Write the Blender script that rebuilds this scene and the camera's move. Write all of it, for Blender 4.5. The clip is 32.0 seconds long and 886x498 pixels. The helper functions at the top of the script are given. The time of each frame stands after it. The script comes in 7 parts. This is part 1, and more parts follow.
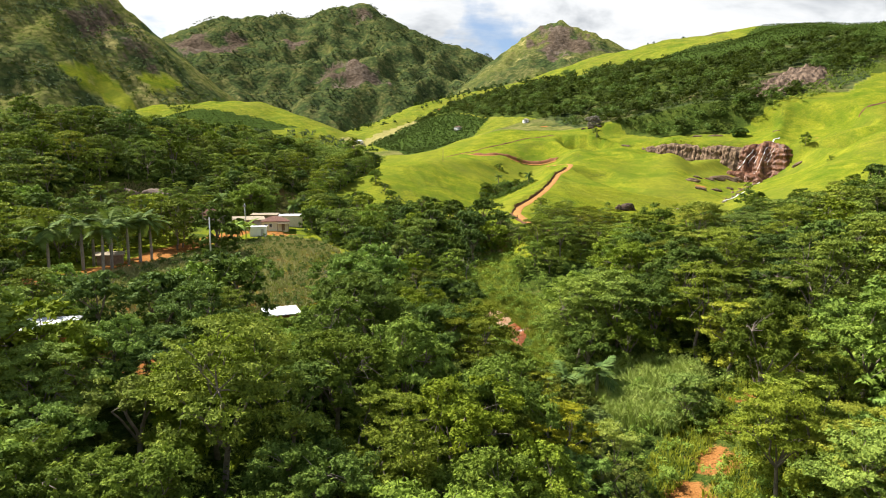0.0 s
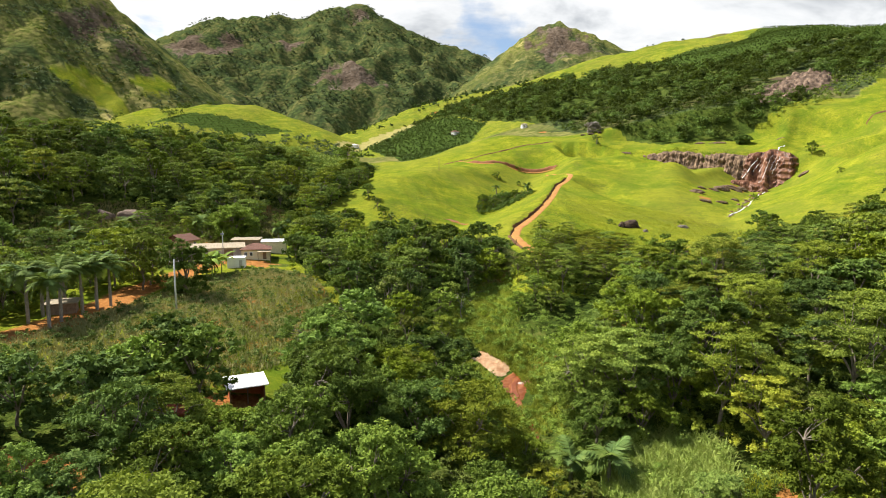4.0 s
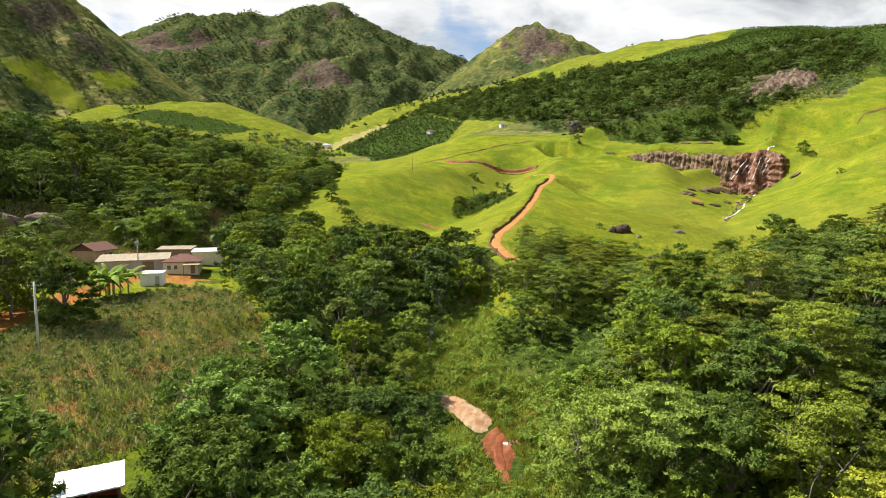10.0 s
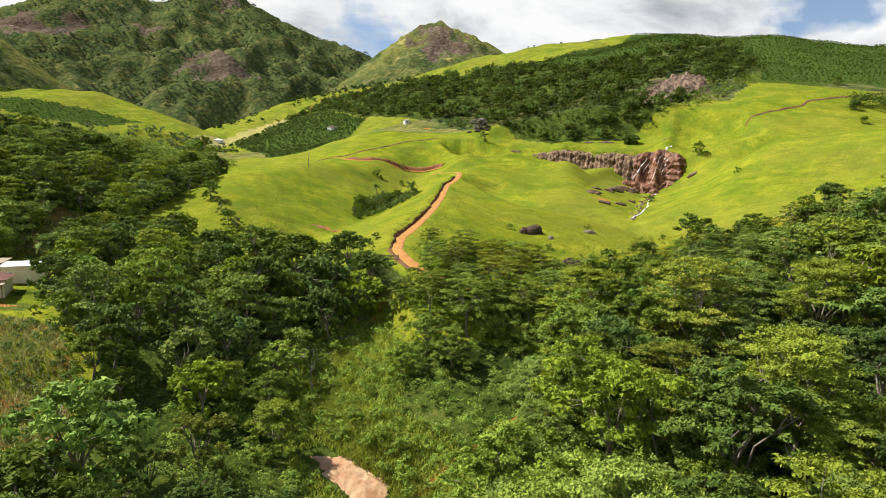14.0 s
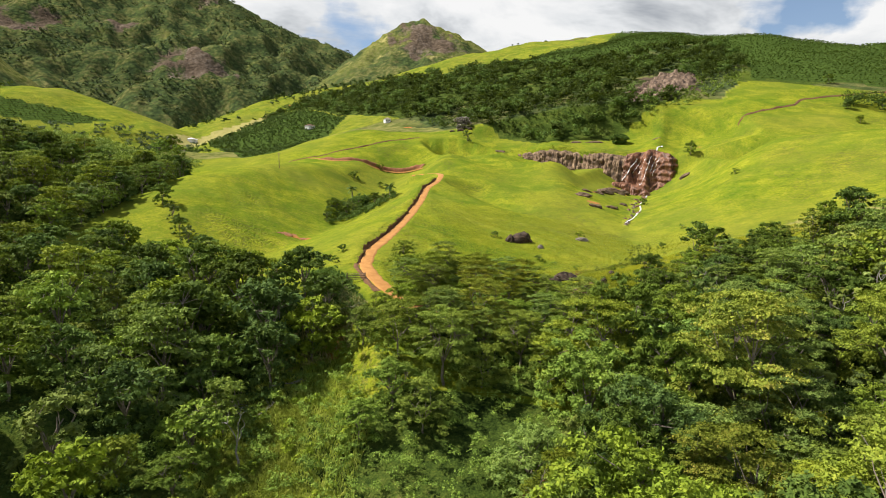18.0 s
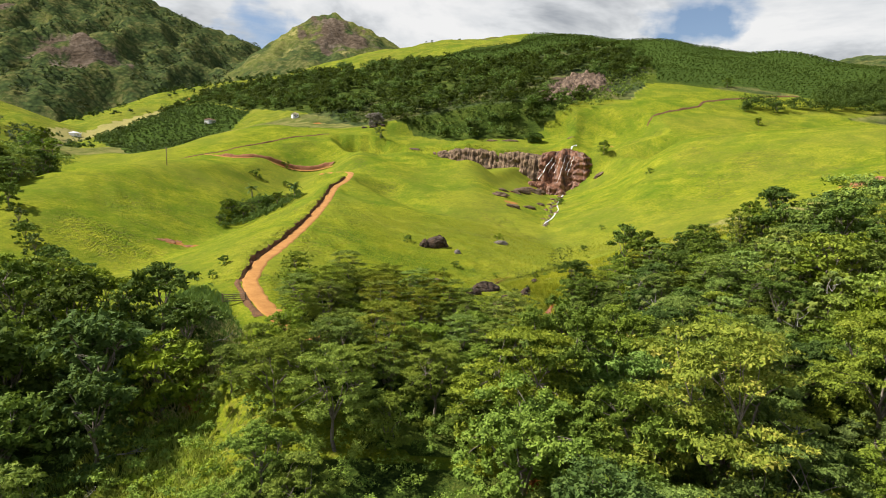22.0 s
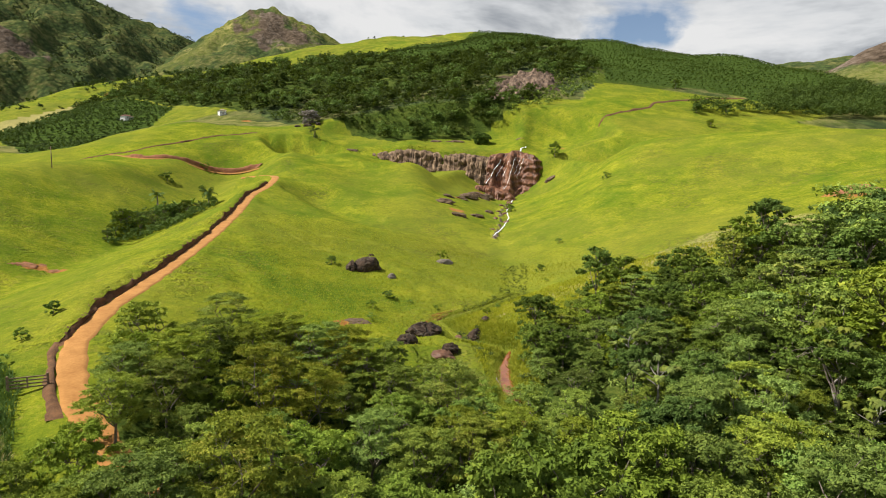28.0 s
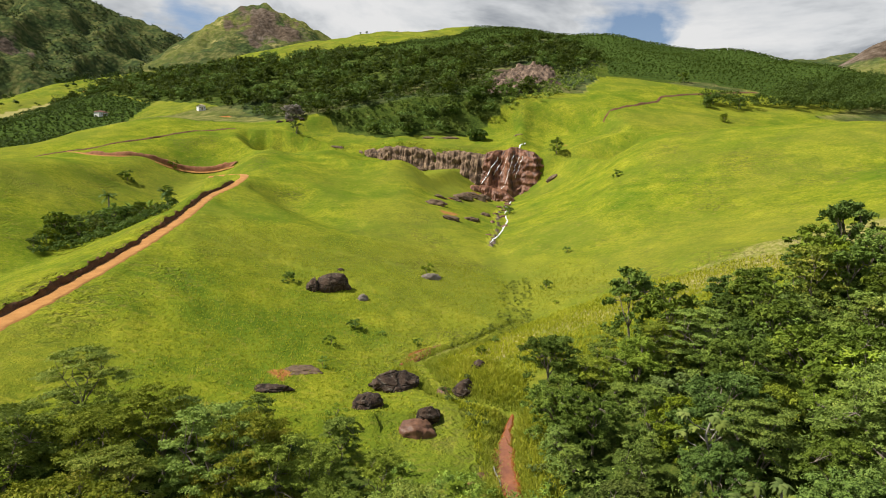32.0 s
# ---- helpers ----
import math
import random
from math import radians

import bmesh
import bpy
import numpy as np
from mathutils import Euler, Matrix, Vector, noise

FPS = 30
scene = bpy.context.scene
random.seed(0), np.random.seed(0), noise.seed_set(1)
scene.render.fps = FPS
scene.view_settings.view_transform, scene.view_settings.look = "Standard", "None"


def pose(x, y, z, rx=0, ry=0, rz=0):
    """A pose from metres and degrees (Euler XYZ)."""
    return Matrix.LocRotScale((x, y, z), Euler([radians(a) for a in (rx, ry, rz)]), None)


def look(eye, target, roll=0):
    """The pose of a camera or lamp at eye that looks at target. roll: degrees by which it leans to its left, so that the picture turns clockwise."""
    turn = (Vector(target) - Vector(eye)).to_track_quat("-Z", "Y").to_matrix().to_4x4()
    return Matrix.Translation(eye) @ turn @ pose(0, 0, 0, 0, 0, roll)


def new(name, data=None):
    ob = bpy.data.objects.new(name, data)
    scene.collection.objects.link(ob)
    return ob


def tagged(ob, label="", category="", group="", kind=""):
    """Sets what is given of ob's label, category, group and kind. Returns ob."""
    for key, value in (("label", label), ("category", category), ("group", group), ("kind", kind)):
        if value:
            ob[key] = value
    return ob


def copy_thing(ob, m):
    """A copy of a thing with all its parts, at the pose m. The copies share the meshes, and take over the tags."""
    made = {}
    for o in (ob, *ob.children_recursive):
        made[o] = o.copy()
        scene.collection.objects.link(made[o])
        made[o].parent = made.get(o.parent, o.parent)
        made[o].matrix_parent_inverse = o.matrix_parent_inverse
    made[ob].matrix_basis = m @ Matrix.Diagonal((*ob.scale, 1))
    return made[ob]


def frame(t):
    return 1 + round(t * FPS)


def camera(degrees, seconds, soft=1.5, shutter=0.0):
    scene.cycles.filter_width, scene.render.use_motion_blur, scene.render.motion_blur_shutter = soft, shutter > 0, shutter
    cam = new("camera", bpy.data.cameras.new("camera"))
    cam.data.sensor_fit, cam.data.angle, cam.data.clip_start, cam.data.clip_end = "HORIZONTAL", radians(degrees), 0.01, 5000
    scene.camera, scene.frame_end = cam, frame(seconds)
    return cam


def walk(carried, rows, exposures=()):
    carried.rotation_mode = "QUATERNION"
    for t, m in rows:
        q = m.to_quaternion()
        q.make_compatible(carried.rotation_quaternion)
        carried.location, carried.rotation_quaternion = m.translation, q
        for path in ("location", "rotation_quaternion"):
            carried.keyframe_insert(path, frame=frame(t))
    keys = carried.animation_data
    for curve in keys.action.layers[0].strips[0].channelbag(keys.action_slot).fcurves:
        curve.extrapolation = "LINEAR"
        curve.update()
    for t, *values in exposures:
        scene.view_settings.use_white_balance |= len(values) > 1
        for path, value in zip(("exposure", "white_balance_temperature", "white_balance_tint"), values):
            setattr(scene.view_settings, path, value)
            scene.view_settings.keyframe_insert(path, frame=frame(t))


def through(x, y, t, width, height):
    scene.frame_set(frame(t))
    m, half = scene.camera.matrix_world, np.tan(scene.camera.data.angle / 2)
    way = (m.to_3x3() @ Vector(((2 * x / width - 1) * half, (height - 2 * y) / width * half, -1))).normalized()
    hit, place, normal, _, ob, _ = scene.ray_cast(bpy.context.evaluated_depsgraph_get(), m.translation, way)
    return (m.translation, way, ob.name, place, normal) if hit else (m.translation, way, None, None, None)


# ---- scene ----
cam = camera(74.8, 32.0, 1.0)
METRES, EYE, TILT, LEAN, TURN = 160.0, 26.0, -6.0, 0.0, 0.0
ROWS = [
    (0.0, 0.0, 0.0, 0.0, 0.0, 0.0, 0.0),
    (0.5, 0.0014, 0.0098, 0.0076, -0.03, -0.04, 0.03),
    (1.0, 0.0025, 0.0191, 0.0167, -0.06, -0.06, 0.05),
    (1.5, 0.0036, 0.0281, 0.0258, -0.08, -0.07, 0.08),
    (2.0, 0.0047, 0.0369, 0.034, -0.11, -0.08, 0.09),
    (2.5, 0.0055, 0.0457, 0.0431, -0.14, -0.09, 0.1),
    (3.0, 0.0066, 0.0548, 0.0485, -0.15, -0.06, 0.12),
    (3.5, 0.0076, 0.0645, 0.0514, -0.17, -0.04, 0.11),
    (5.5, 0.0111, 0.104, 0.0537, -0.18, -0.0, 0.09),
    (6.0, 0.0119, 0.1162, 0.0544, -0.17, 0.02, 0.08),
    (6.5, 0.0127, 0.1291, 0.0556, -0.18, 0.04, 0.07),
    (7.0, 0.0139, 0.1424, 0.0567, -0.19, 0.06, 0.08),
    (7.5, 0.0153, 0.157, 0.058, -0.2, 0.07, 0.04),
    (8.0, 0.0167, 0.1734, 0.0594, -0.21, 0.11, 0.02),
    (8.5, 0.0183, 0.1904, 0.0609, -0.23, 0.14, 0.02),
    (9.0, 0.02, 0.2076, 0.0626, -0.27, 0.15, 0.0),
    (9.5, 0.0219, 0.2246, 0.0644, -1.27, 0.16, 0.11),
    (10.0, 0.0237, 0.2416, 0.066, -2.41, 0.17, 0.17),
    (10.5, 0.026, 0.2584, 0.0676, -3.46, 0.16, 0.26),
    (11.0, 0.0288, 0.2752, 0.0691, -4.55, 0.15, 0.34),
    (11.5, 0.0319, 0.2918, 0.0705, -5.73, 0.14, 0.47),
    (12.0, 0.0352, 0.3085, 0.0717, -6.99, 0.11, 0.58),
    (12.5, 0.0389, 0.325, 0.0733, -8.3, 0.07, 0.7),
    (13.0, 0.043, 0.3412, 0.0745, -9.7, 0.04, 0.84),
    (13.5, 0.0474, 0.3577, 0.0754, -10.94, 0.03, 0.96),
    (14.0, 0.0519, 0.374, 0.0768, -11.5, 0.02, 1.03),
    (14.5, 0.0568, 0.3899, 0.0784, -11.57, 0.01, 1.04),
    (16.5, 0.0758, 0.4522, 0.0896, -11.92, -0.01, 1.08),
    (17.0, 0.0801, 0.4661, 0.093, -12.16, -0.01, 1.13),
    (17.5, 0.0844, 0.4801, 0.0956, -12.41, 0.0, 1.14),
    (18.0, 0.0888, 0.494, 0.0977, -13.05, -0.02, 1.23),
    (18.5, 0.0934, 0.5077, 0.0996, -14.31, -0.05, 1.38),
    (19.0, 0.098, 0.5208, 0.1012, -15.6, -0.12, 1.5),
    (19.5, 0.1032, 0.5338, 0.1027, -16.77, -0.15, 1.63),
    (20.0, 0.1086, 0.5469, 0.104, -17.94, -0.2, 1.74),
    (20.5, 0.1144, 0.5599, 0.1051, -19.1, -0.23, 1.86),
    (21.0, 0.12, 0.5726, 0.1064, -20.23, -0.29, 1.96),
    (21.5, 0.1258, 0.5851, 0.1076, -21.02, -0.32, 2.05),
    (22.0, 0.1318, 0.597, 0.1104, -21.19, -0.36, 2.06),
    (22.5, 0.138, 0.609, 0.1138, -21.61, -0.35, 2.09),
    (23.0, 0.1438, 0.6207, 0.1175, -22.33, -0.38, 2.18),
    (23.5, 0.1499, 0.6327, 0.1209, -22.97, -0.39, 2.21),
    (24.0, 0.1561, 0.6443, 0.1239, -23.62, -0.41, 2.33),
    (24.5, 0.1626, 0.6558, 0.1273, -24.29, -0.43, 2.42),
    (25.0, 0.1694, 0.6677, 0.1305, -24.99, -0.46, 2.47),
    (25.5, 0.1764, 0.679, 0.1338, -25.64, -0.51, 2.56),
    (27.5, 0.2103, 0.7366, 0.1406, -26.33, -0.52, 2.56),
    (28.0, 0.2221, 0.757, 0.1427, -26.35, -0.52, 2.59),
    (28.5, 0.2344, 0.7773, 0.1449, -26.38, -0.49, 2.62),
    (29.0, 0.2467, 0.7972, 0.1473, -26.43, -0.49, 2.63),
    (29.5, 0.2583, 0.8161, 0.1492, -26.48, -0.52, 2.68),
    (30.0, 0.2699, 0.8338, 0.1512, -26.52, -0.53, 2.71),
    (30.5, 0.281, 0.8515, 0.1532, -26.56, -0.54, 2.68),
    (31.0, 0.2919, 0.8692, 0.1548, -26.59, -0.55, 2.67),
    (31.5, 0.3029, 0.8869, 0.1561, -26.61, -0.5, 2.68),
    (32.0, 0.3138, 0.9048, 0.1578, -26.64, -0.51, 2.67),
]
walk(cam, [(t, pose(0, 0, EYE, TILT, LEAN, TURN) @ pose(METRES * x, METRES * y, METRES * z, 90 + pitch, roll, yaw)) for t, x, y, z, yaw, pitch, roll in ROWS],
     [(0.0, 0.98), (9.0, 0.88), (23.0, 0.63), (32.0, 0.48)])

# ---------------------------------------------------------------- sky and sun
SUN_DIR = Vector((-0.56, 0.26, 0.79)).normalized()
sun = new("sun", bpy.data.lights.new("sun", "SUN"))
sun.data.energy, sun.data.angle, sun.data.color = 5.0, radians(0.6), (1.0, 0.95, 0.86)
sun.matrix_world = look(SUN_DIR * 900, (0, 0, 0))


def node(tree, kind, inputs=(), **settings):
    n = tree.nodes.new(kind)
    for key, value in settings.items():
        setattr(n, key, value)
    for key, value in dict(inputs).items():
        if hasattr(value, "is_output"):
            tree.links.new(value, n.inputs[key])
        else:
            n.inputs[key].default_value = value
    return n


def ramp(tree, fac, stops):
    n = tree.nodes.new("ShaderNodeValToRGB")
    tree.links.new(fac, n.inputs[0])
    el = n.color_ramp.elements
    while len(el) < len(stops):
        el.new(0.5)
    for e, (p, c) in zip(el, stops):
        e.position = p
        e.color = (c, c, c, 1) if isinstance(c, (int, float)) else (*c, 1)
    return n.outputs[0]


def mix(tree, fac, a, b, mode="MIX"):
    n = tree.nodes.new("ShaderNodeMix")
    n.data_type, n.blend_type = "RGBA", mode
    for sock, v in ((n.inputs[0], fac), (n.inputs[6], a), (n.inputs[7], b)):
        if hasattr(v, "is_output"):
            tree.links.new(v, sock)
        elif isinstance(v, (int, float)):
            sock.default_value = v
        else:
            sock.default_value = (*v, 1)
    return n.outputs[2]


def calc(tree, op, a, b=0.0, c=0.0):
    n = tree.nodes.new("ShaderNodeMath")
    n.operation = op
    for sock, v in zip(n.inputs, (a, b, c)):
        if hasattr(v, "is_output"):
            tree.links.new(v, sock)
        else:
            sock.default_value = v
    return n.outputs[0]


def noise_tex(tree, vec, scale, detail=4.0, rough=0.55, distort=0.0):
    return node(tree, "ShaderNodeTexNoise", {"Vector": vec, "Scale": scale, "Detail": detail, "Roughness": rough, "Distortion": distort}).outputs[0]


world = bpy.data.worlds.new("world")
scene.world = world
world.use_nodes = True
wt = world.node_tree
wt.nodes.clear()
sky = node(wt, "ShaderNodeTexSky", sky_type="NISHITA", sun_disc=False, sun_elevation=math.asin(SUN_DIR.z), sun_rotation=math.atan2(SUN_DIR.x, SUN_DIR.y), altitude=400.0)
co = node(wt, "ShaderNodeTexCoord").outputs["Generated"]
sep = node(wt, "ShaderNodeSeparateXYZ", {0: co})
lift = calc(wt, "MAXIMUM", calc(wt, "ADD", sep.outputs[2], 0.16), 0.04)
flat = node(wt, "ShaderNodeCombineXYZ", {0: calc(wt, "DIVIDE", sep.outputs[0], lift), 1: calc(wt, "DIVIDE", sep.outputs[1], lift), 2: calc(wt, "MULTIPLY", sep.outputs[2], 3.0)}).outputs[0]
puff = noise_tex(wt, flat, 0.9, 10.0, 0.6, 0.25)
ragged = node(wt, "ShaderNodeTexNoise", {"Vector": co, "Scale": 14.0, "Detail": 5.0}).outputs[1]
torn = node(wt, "ShaderNodeVectorMath", {0: co, 1: node(wt, "ShaderNodeVectorMath", {0: node(wt, "ShaderNodeVectorMath", {0: ragged, 1: (0.5, 0.5, 0.5)}, operation="SUBTRACT").outputs[0], 1: (0.16, 0.16, 0.08)}, operation="MULTIPLY").outputs[0]}).outputs[0]
torn = node(wt, "ShaderNodeVectorMath", {0: torn}, operation="NORMALIZE").outputs[0]
for gx, gy, gz, size, depth in ((0.045, 0.955, 0.268, 900.0, 0.19), (-0.42, 0.88, 0.222, 1000.0, 0.19), (0.63, 0.74, 0.234, 2600.0, 0.2), (0.665, 0.71, 0.236, 2600.0, 0.2), (0.695, 0.68, 0.236, 2600.0, 0.17), (0.10, 0.96, 0.235, 1200.0, 0.15), (0.1, -0.6, 0.8, 8.0, 0.25)):
    g = Vector((gx, gy, gz)).normalized()
    near = node(wt, "ShaderNodeVectorMath", {0: torn, 1: g}, operation="DOT_PRODUCT").outputs["Value"]
    well = calc(wt, "MULTIPLY", calc(wt, "POWER", calc(wt, "MAXIMUM", near, 0.0), size), depth)
    puff = calc(wt, "SUBTRACT", puff, well)
puff = calc(wt, "SUBTRACT", puff, calc(wt, "MULTIPLY", calc(wt, "MAXIMUM", calc(wt, "SUBTRACT", sep.outputs[2], 0.34), 0.0), 0.5))
cover = ramp(wt, puff, [(0.28, 0.03), (0.35, 0.45), (0.42, 1.0)])
shade = noise_tex(wt, flat, 1.1, 6.0, 0.6, 0.3)
grey = ramp(wt, shade, [(0.34, (0.45, 0.48, 0.52)), (0.45, (0.84, 0.86, 0.88)), (0.53, (1.0, 1.0, 1.0))])
bg_sky = node(wt, "ShaderNodeBackground", {0: sky.outputs[0], 1: 0.08})
bg_cloud = node(wt, "ShaderNodeBackground", {0: grey, 1: 0.56})
both = node(wt, "ShaderNodeMixShader", {0: cover, 1: bg_sky.outputs[0], 2: bg_cloud.outputs[0]})
node(wt, "ShaderNodeOutputWorld", {0: both.outputs[0]})
scene.view_settings.exposure = 0.6


# ---------------------------------------------------------------- materials
def material(name):
    m = bpy.data.materials.new(name)
    m.use_nodes = True
    m.node_tree.nodes.clear()
    return m, m.node_tree


def finish(tree, colour, rough=0.9, bump=None, bump_dist=0.1, bump_strength=0.6, metal=0.0, spec=0.3):
    ins = {"Base Color": colour if hasattr(colour, "is_output") else (*colour, 1), "Roughness": rough, "Metallic": metal, "Specular IOR Level": spec}
    p = node(tree, "ShaderNodeBsdfPrincipled", ins)
    if bump is not None:
        b = node(tree, "ShaderNodeBump", {"Height": bump, "Distance": bump_dist, "Strength": bump_strength})
        tree.links.new(b.outputs[0], p.inputs["Normal"])
    node(tree, "ShaderNodeOutputMaterial", {0: p.outputs[0]})
    return p


def spotted(name, dark, light, scale, rough=0.85, bump=0.05, detail=6.0, spec=0.3, metal=0.0):
    """A plain surface with grain and stains at two scales."""
    m, t = material(name)
    co = node(t, "ShaderNodeTexCoord").outputs["Object"]
    a = noise_tex(t, co, scale, detail, 0.6)
    b = noise_tex(t, co, scale * 7.3, 3.0, 0.6)
    f = calc(t, "ADD", calc(t, "MULTIPLY", a, 0.65), calc(t, "MULTIPLY", b, 0.35))
    col = ramp(t, f, [(0.32, dark), (0.68, light)])
    finish(t, col, rough, f, bump, 0.7, metal, spec)
    return m


def leafy(name, dark, light, tip, through=0.16, rough=0.75):
    m, t = material(name)
    info = node(t, "ShaderNodeObjectInfo").outputs["Random"]
    isl = node(t, "ShaderNodeNewGeometry").outputs["Random Per Island"]
    co = node(t, "ShaderNodeTexCoord").outputs["Object"]
    n = noise_tex(t, co, 0.35, 3.0)
    f = calc(t, "ADD", calc(t, "MULTIPLY", isl, 0.3), calc(t, "MULTIPLY", n, 0.8))
    col = ramp(t, f, [(0.2, dark), (0.6, light), (0.95, tip)])
    tone = node(t, "ShaderNodeHueSaturation", {"Color": col, "Hue": calc(t, "ADD", calc(t, "MULTIPLY", info, 0.034), 0.473), "Saturation": calc(t, "ADD", calc(t, "MULTIPLY", info, -0.15), 1.0), "Value": calc(t, "ADD", calc(t, "MULTIPLY", calc(t, "FRACT", calc(t, "MULTIPLY", info, 7.31)), 0.55), 0.70)}).outputs[0]
    p = node(t, "ShaderNodeBsdfPrincipled", {"Base Color": tone, "Roughness": rough, "Specular IOR Level": 0.08})
    tr = node(t, "ShaderNodeBsdfTranslucent", {0: mix(t, 0.35, tone, (0.25, 0.34, 0.02))})
    s = node(t, "ShaderNodeMixShader", {0: through, 1: p.outputs[0], 2: tr.outputs[0]})
    node(t, "ShaderNodeOutputMaterial", {0: s.outputs[0]})
    return m


LEAF = {
    "umbrella": leafy("feathery_leaves", (0.052, 0.095, 0.013), (0.180, 0.262, 0.021), (0.39, 0.455, 0.048)),
    "round": leafy("broad_leaves", (0.055, 0.11, 0.010), (0.175, 0.28, 0.018), (0.35, 0.44, 0.03)),
    "dark": leafy("dark_leaves", (0.035, 0.07, 0.010), (0.095, 0.165, 0.016), (0.21, 0.29, 0.03)),
    "lime": leafy("lime_leaves", (0.14, 0.20, 0.012), (0.32, 0.37, 0.02), (0.48, 0.46, 0.03)),
    "golden": leafy("yellow_green_leaves", (0.06, 0.10, 0.010), (0.19, 0.25, 0.018), (0.50, 0.43, 0.06)),
    "grey": leafy("pale_leaves", (0.052, 0.088, 0.016), (0.15, 0.205, 0.028), (0.29, 0.33, 0.06)),
    "palm": leafy("palm_fronds", (0.04, 0.085, 0.015), (0.105, 0.18, 0.03), (0.20, 0.28, 0.06)),
    "blossom": leafy("pale_blossom", (0.16, 0.15, 0.12), (0.42, 0.35, 0.33), (0.62, 0.52, 0.52)),
    "reed": leafy("reed_blades", (0.15, 0.24, 0.05), (0.28, 0.40, 0.09), (0.42, 0.50, 0.16)),
    "coffee": leafy("coffee_leaves", (0.048, 0.092, 0.012), (0.121, 0.184, 0.020), (0.266, 0.253, 0.049)),
    # leaves of the far forest, haze painted in as a paler, bluer green
    "mountain": leafy("haze_tinted_leaves", (0.042, 0.072, 0.036), (0.09, 0.13, 0.058), (0.155, 0.19, 0.09)),
    "woods": leafy("far_wood_leaves", (0.02, 0.044, 0.008), (0.055, 0.098, 0.013), (0.12, 0.165, 0.025), 0.2),
    "grass": leafy("grass_blades", (0.19, 0.25, 0.014), (0.31, 0.355, 0.02), (0.45, 0.44, 0.045), 0.45),
    "dry": leafy("dry_grass_blades", (0.19, 0.20, 0.05), (0.30, 0.28, 0.09), (0.40, 0.36, 0.15)),
}
BARK = spotted("bark", (0.10, 0.075, 0.055), (0.28, 0.24, 0.19), 3.0, 0.9, 0.04)
PALE_BARK = spotted("pale_bark", (0.16, 0.14, 0.115), (0.33, 0.30, 0.255), 3.0, 0.85, 0.02)
SOIL = spotted("orange_soil", (0.27, 0.115, 0.025), (0.46, 0.225, 0.062), 0.45, 0.95, 0.12)


def lichen_rock(name, dark, light, lichen):
    """Dark weathered rock with cracks and pale patches of lichen."""
    m, t = material(name)
    co = node(t, "ShaderNodeTexCoord").outputs["Object"]
    a, b = noise_tex(t, co, 0.9, 6.0, 0.65), noise_tex(t, co, 7.0, 4.0, 0.65)
    split = node(t, "ShaderNodeTexVoronoi", {"Vector": node(t, "ShaderNodeMapping", {"Vector": co, "Scale": (0.35, 0.35, 0.8)}).outputs[0], "Scale": 1.0}, feature="DISTANCE_TO_EDGE").outputs[0]
    f = calc(t, "ADD", calc(t, "MULTIPLY", a, 0.6), calc(t, "MULTIPLY", b, 0.4))
    col = mix(t, ramp(t, noise_tex(t, co, 1.7, 6.0, 0.7), [(0.54, 0.0), (0.66, 0.8)]), ramp(t, f, [(0.34, dark), (0.66, light)]), lichen)
    col = mix(t, ramp(t, split, [(0.0, 0.85), (0.05, 0.0)]), col, (0.008, 0.006, 0.004))
    finish(t, col, 0.9, calc(t, "ADD", f, ramp(t, split, [(0.0, 0.0), (0.07, 0.6)])), 0.3, 0.9)
    return m


ROCK = lichen_rock("weathered_rock", (0.018, 0.011, 0.007), (0.095, 0.057, 0.034), (0.20, 0.17, 0.13))
SLAB = spotted("pale_bedrock", (0.30, 0.12, 0.045), (0.54, 0.40, 0.24), 0.3, 0.85, 0.12)


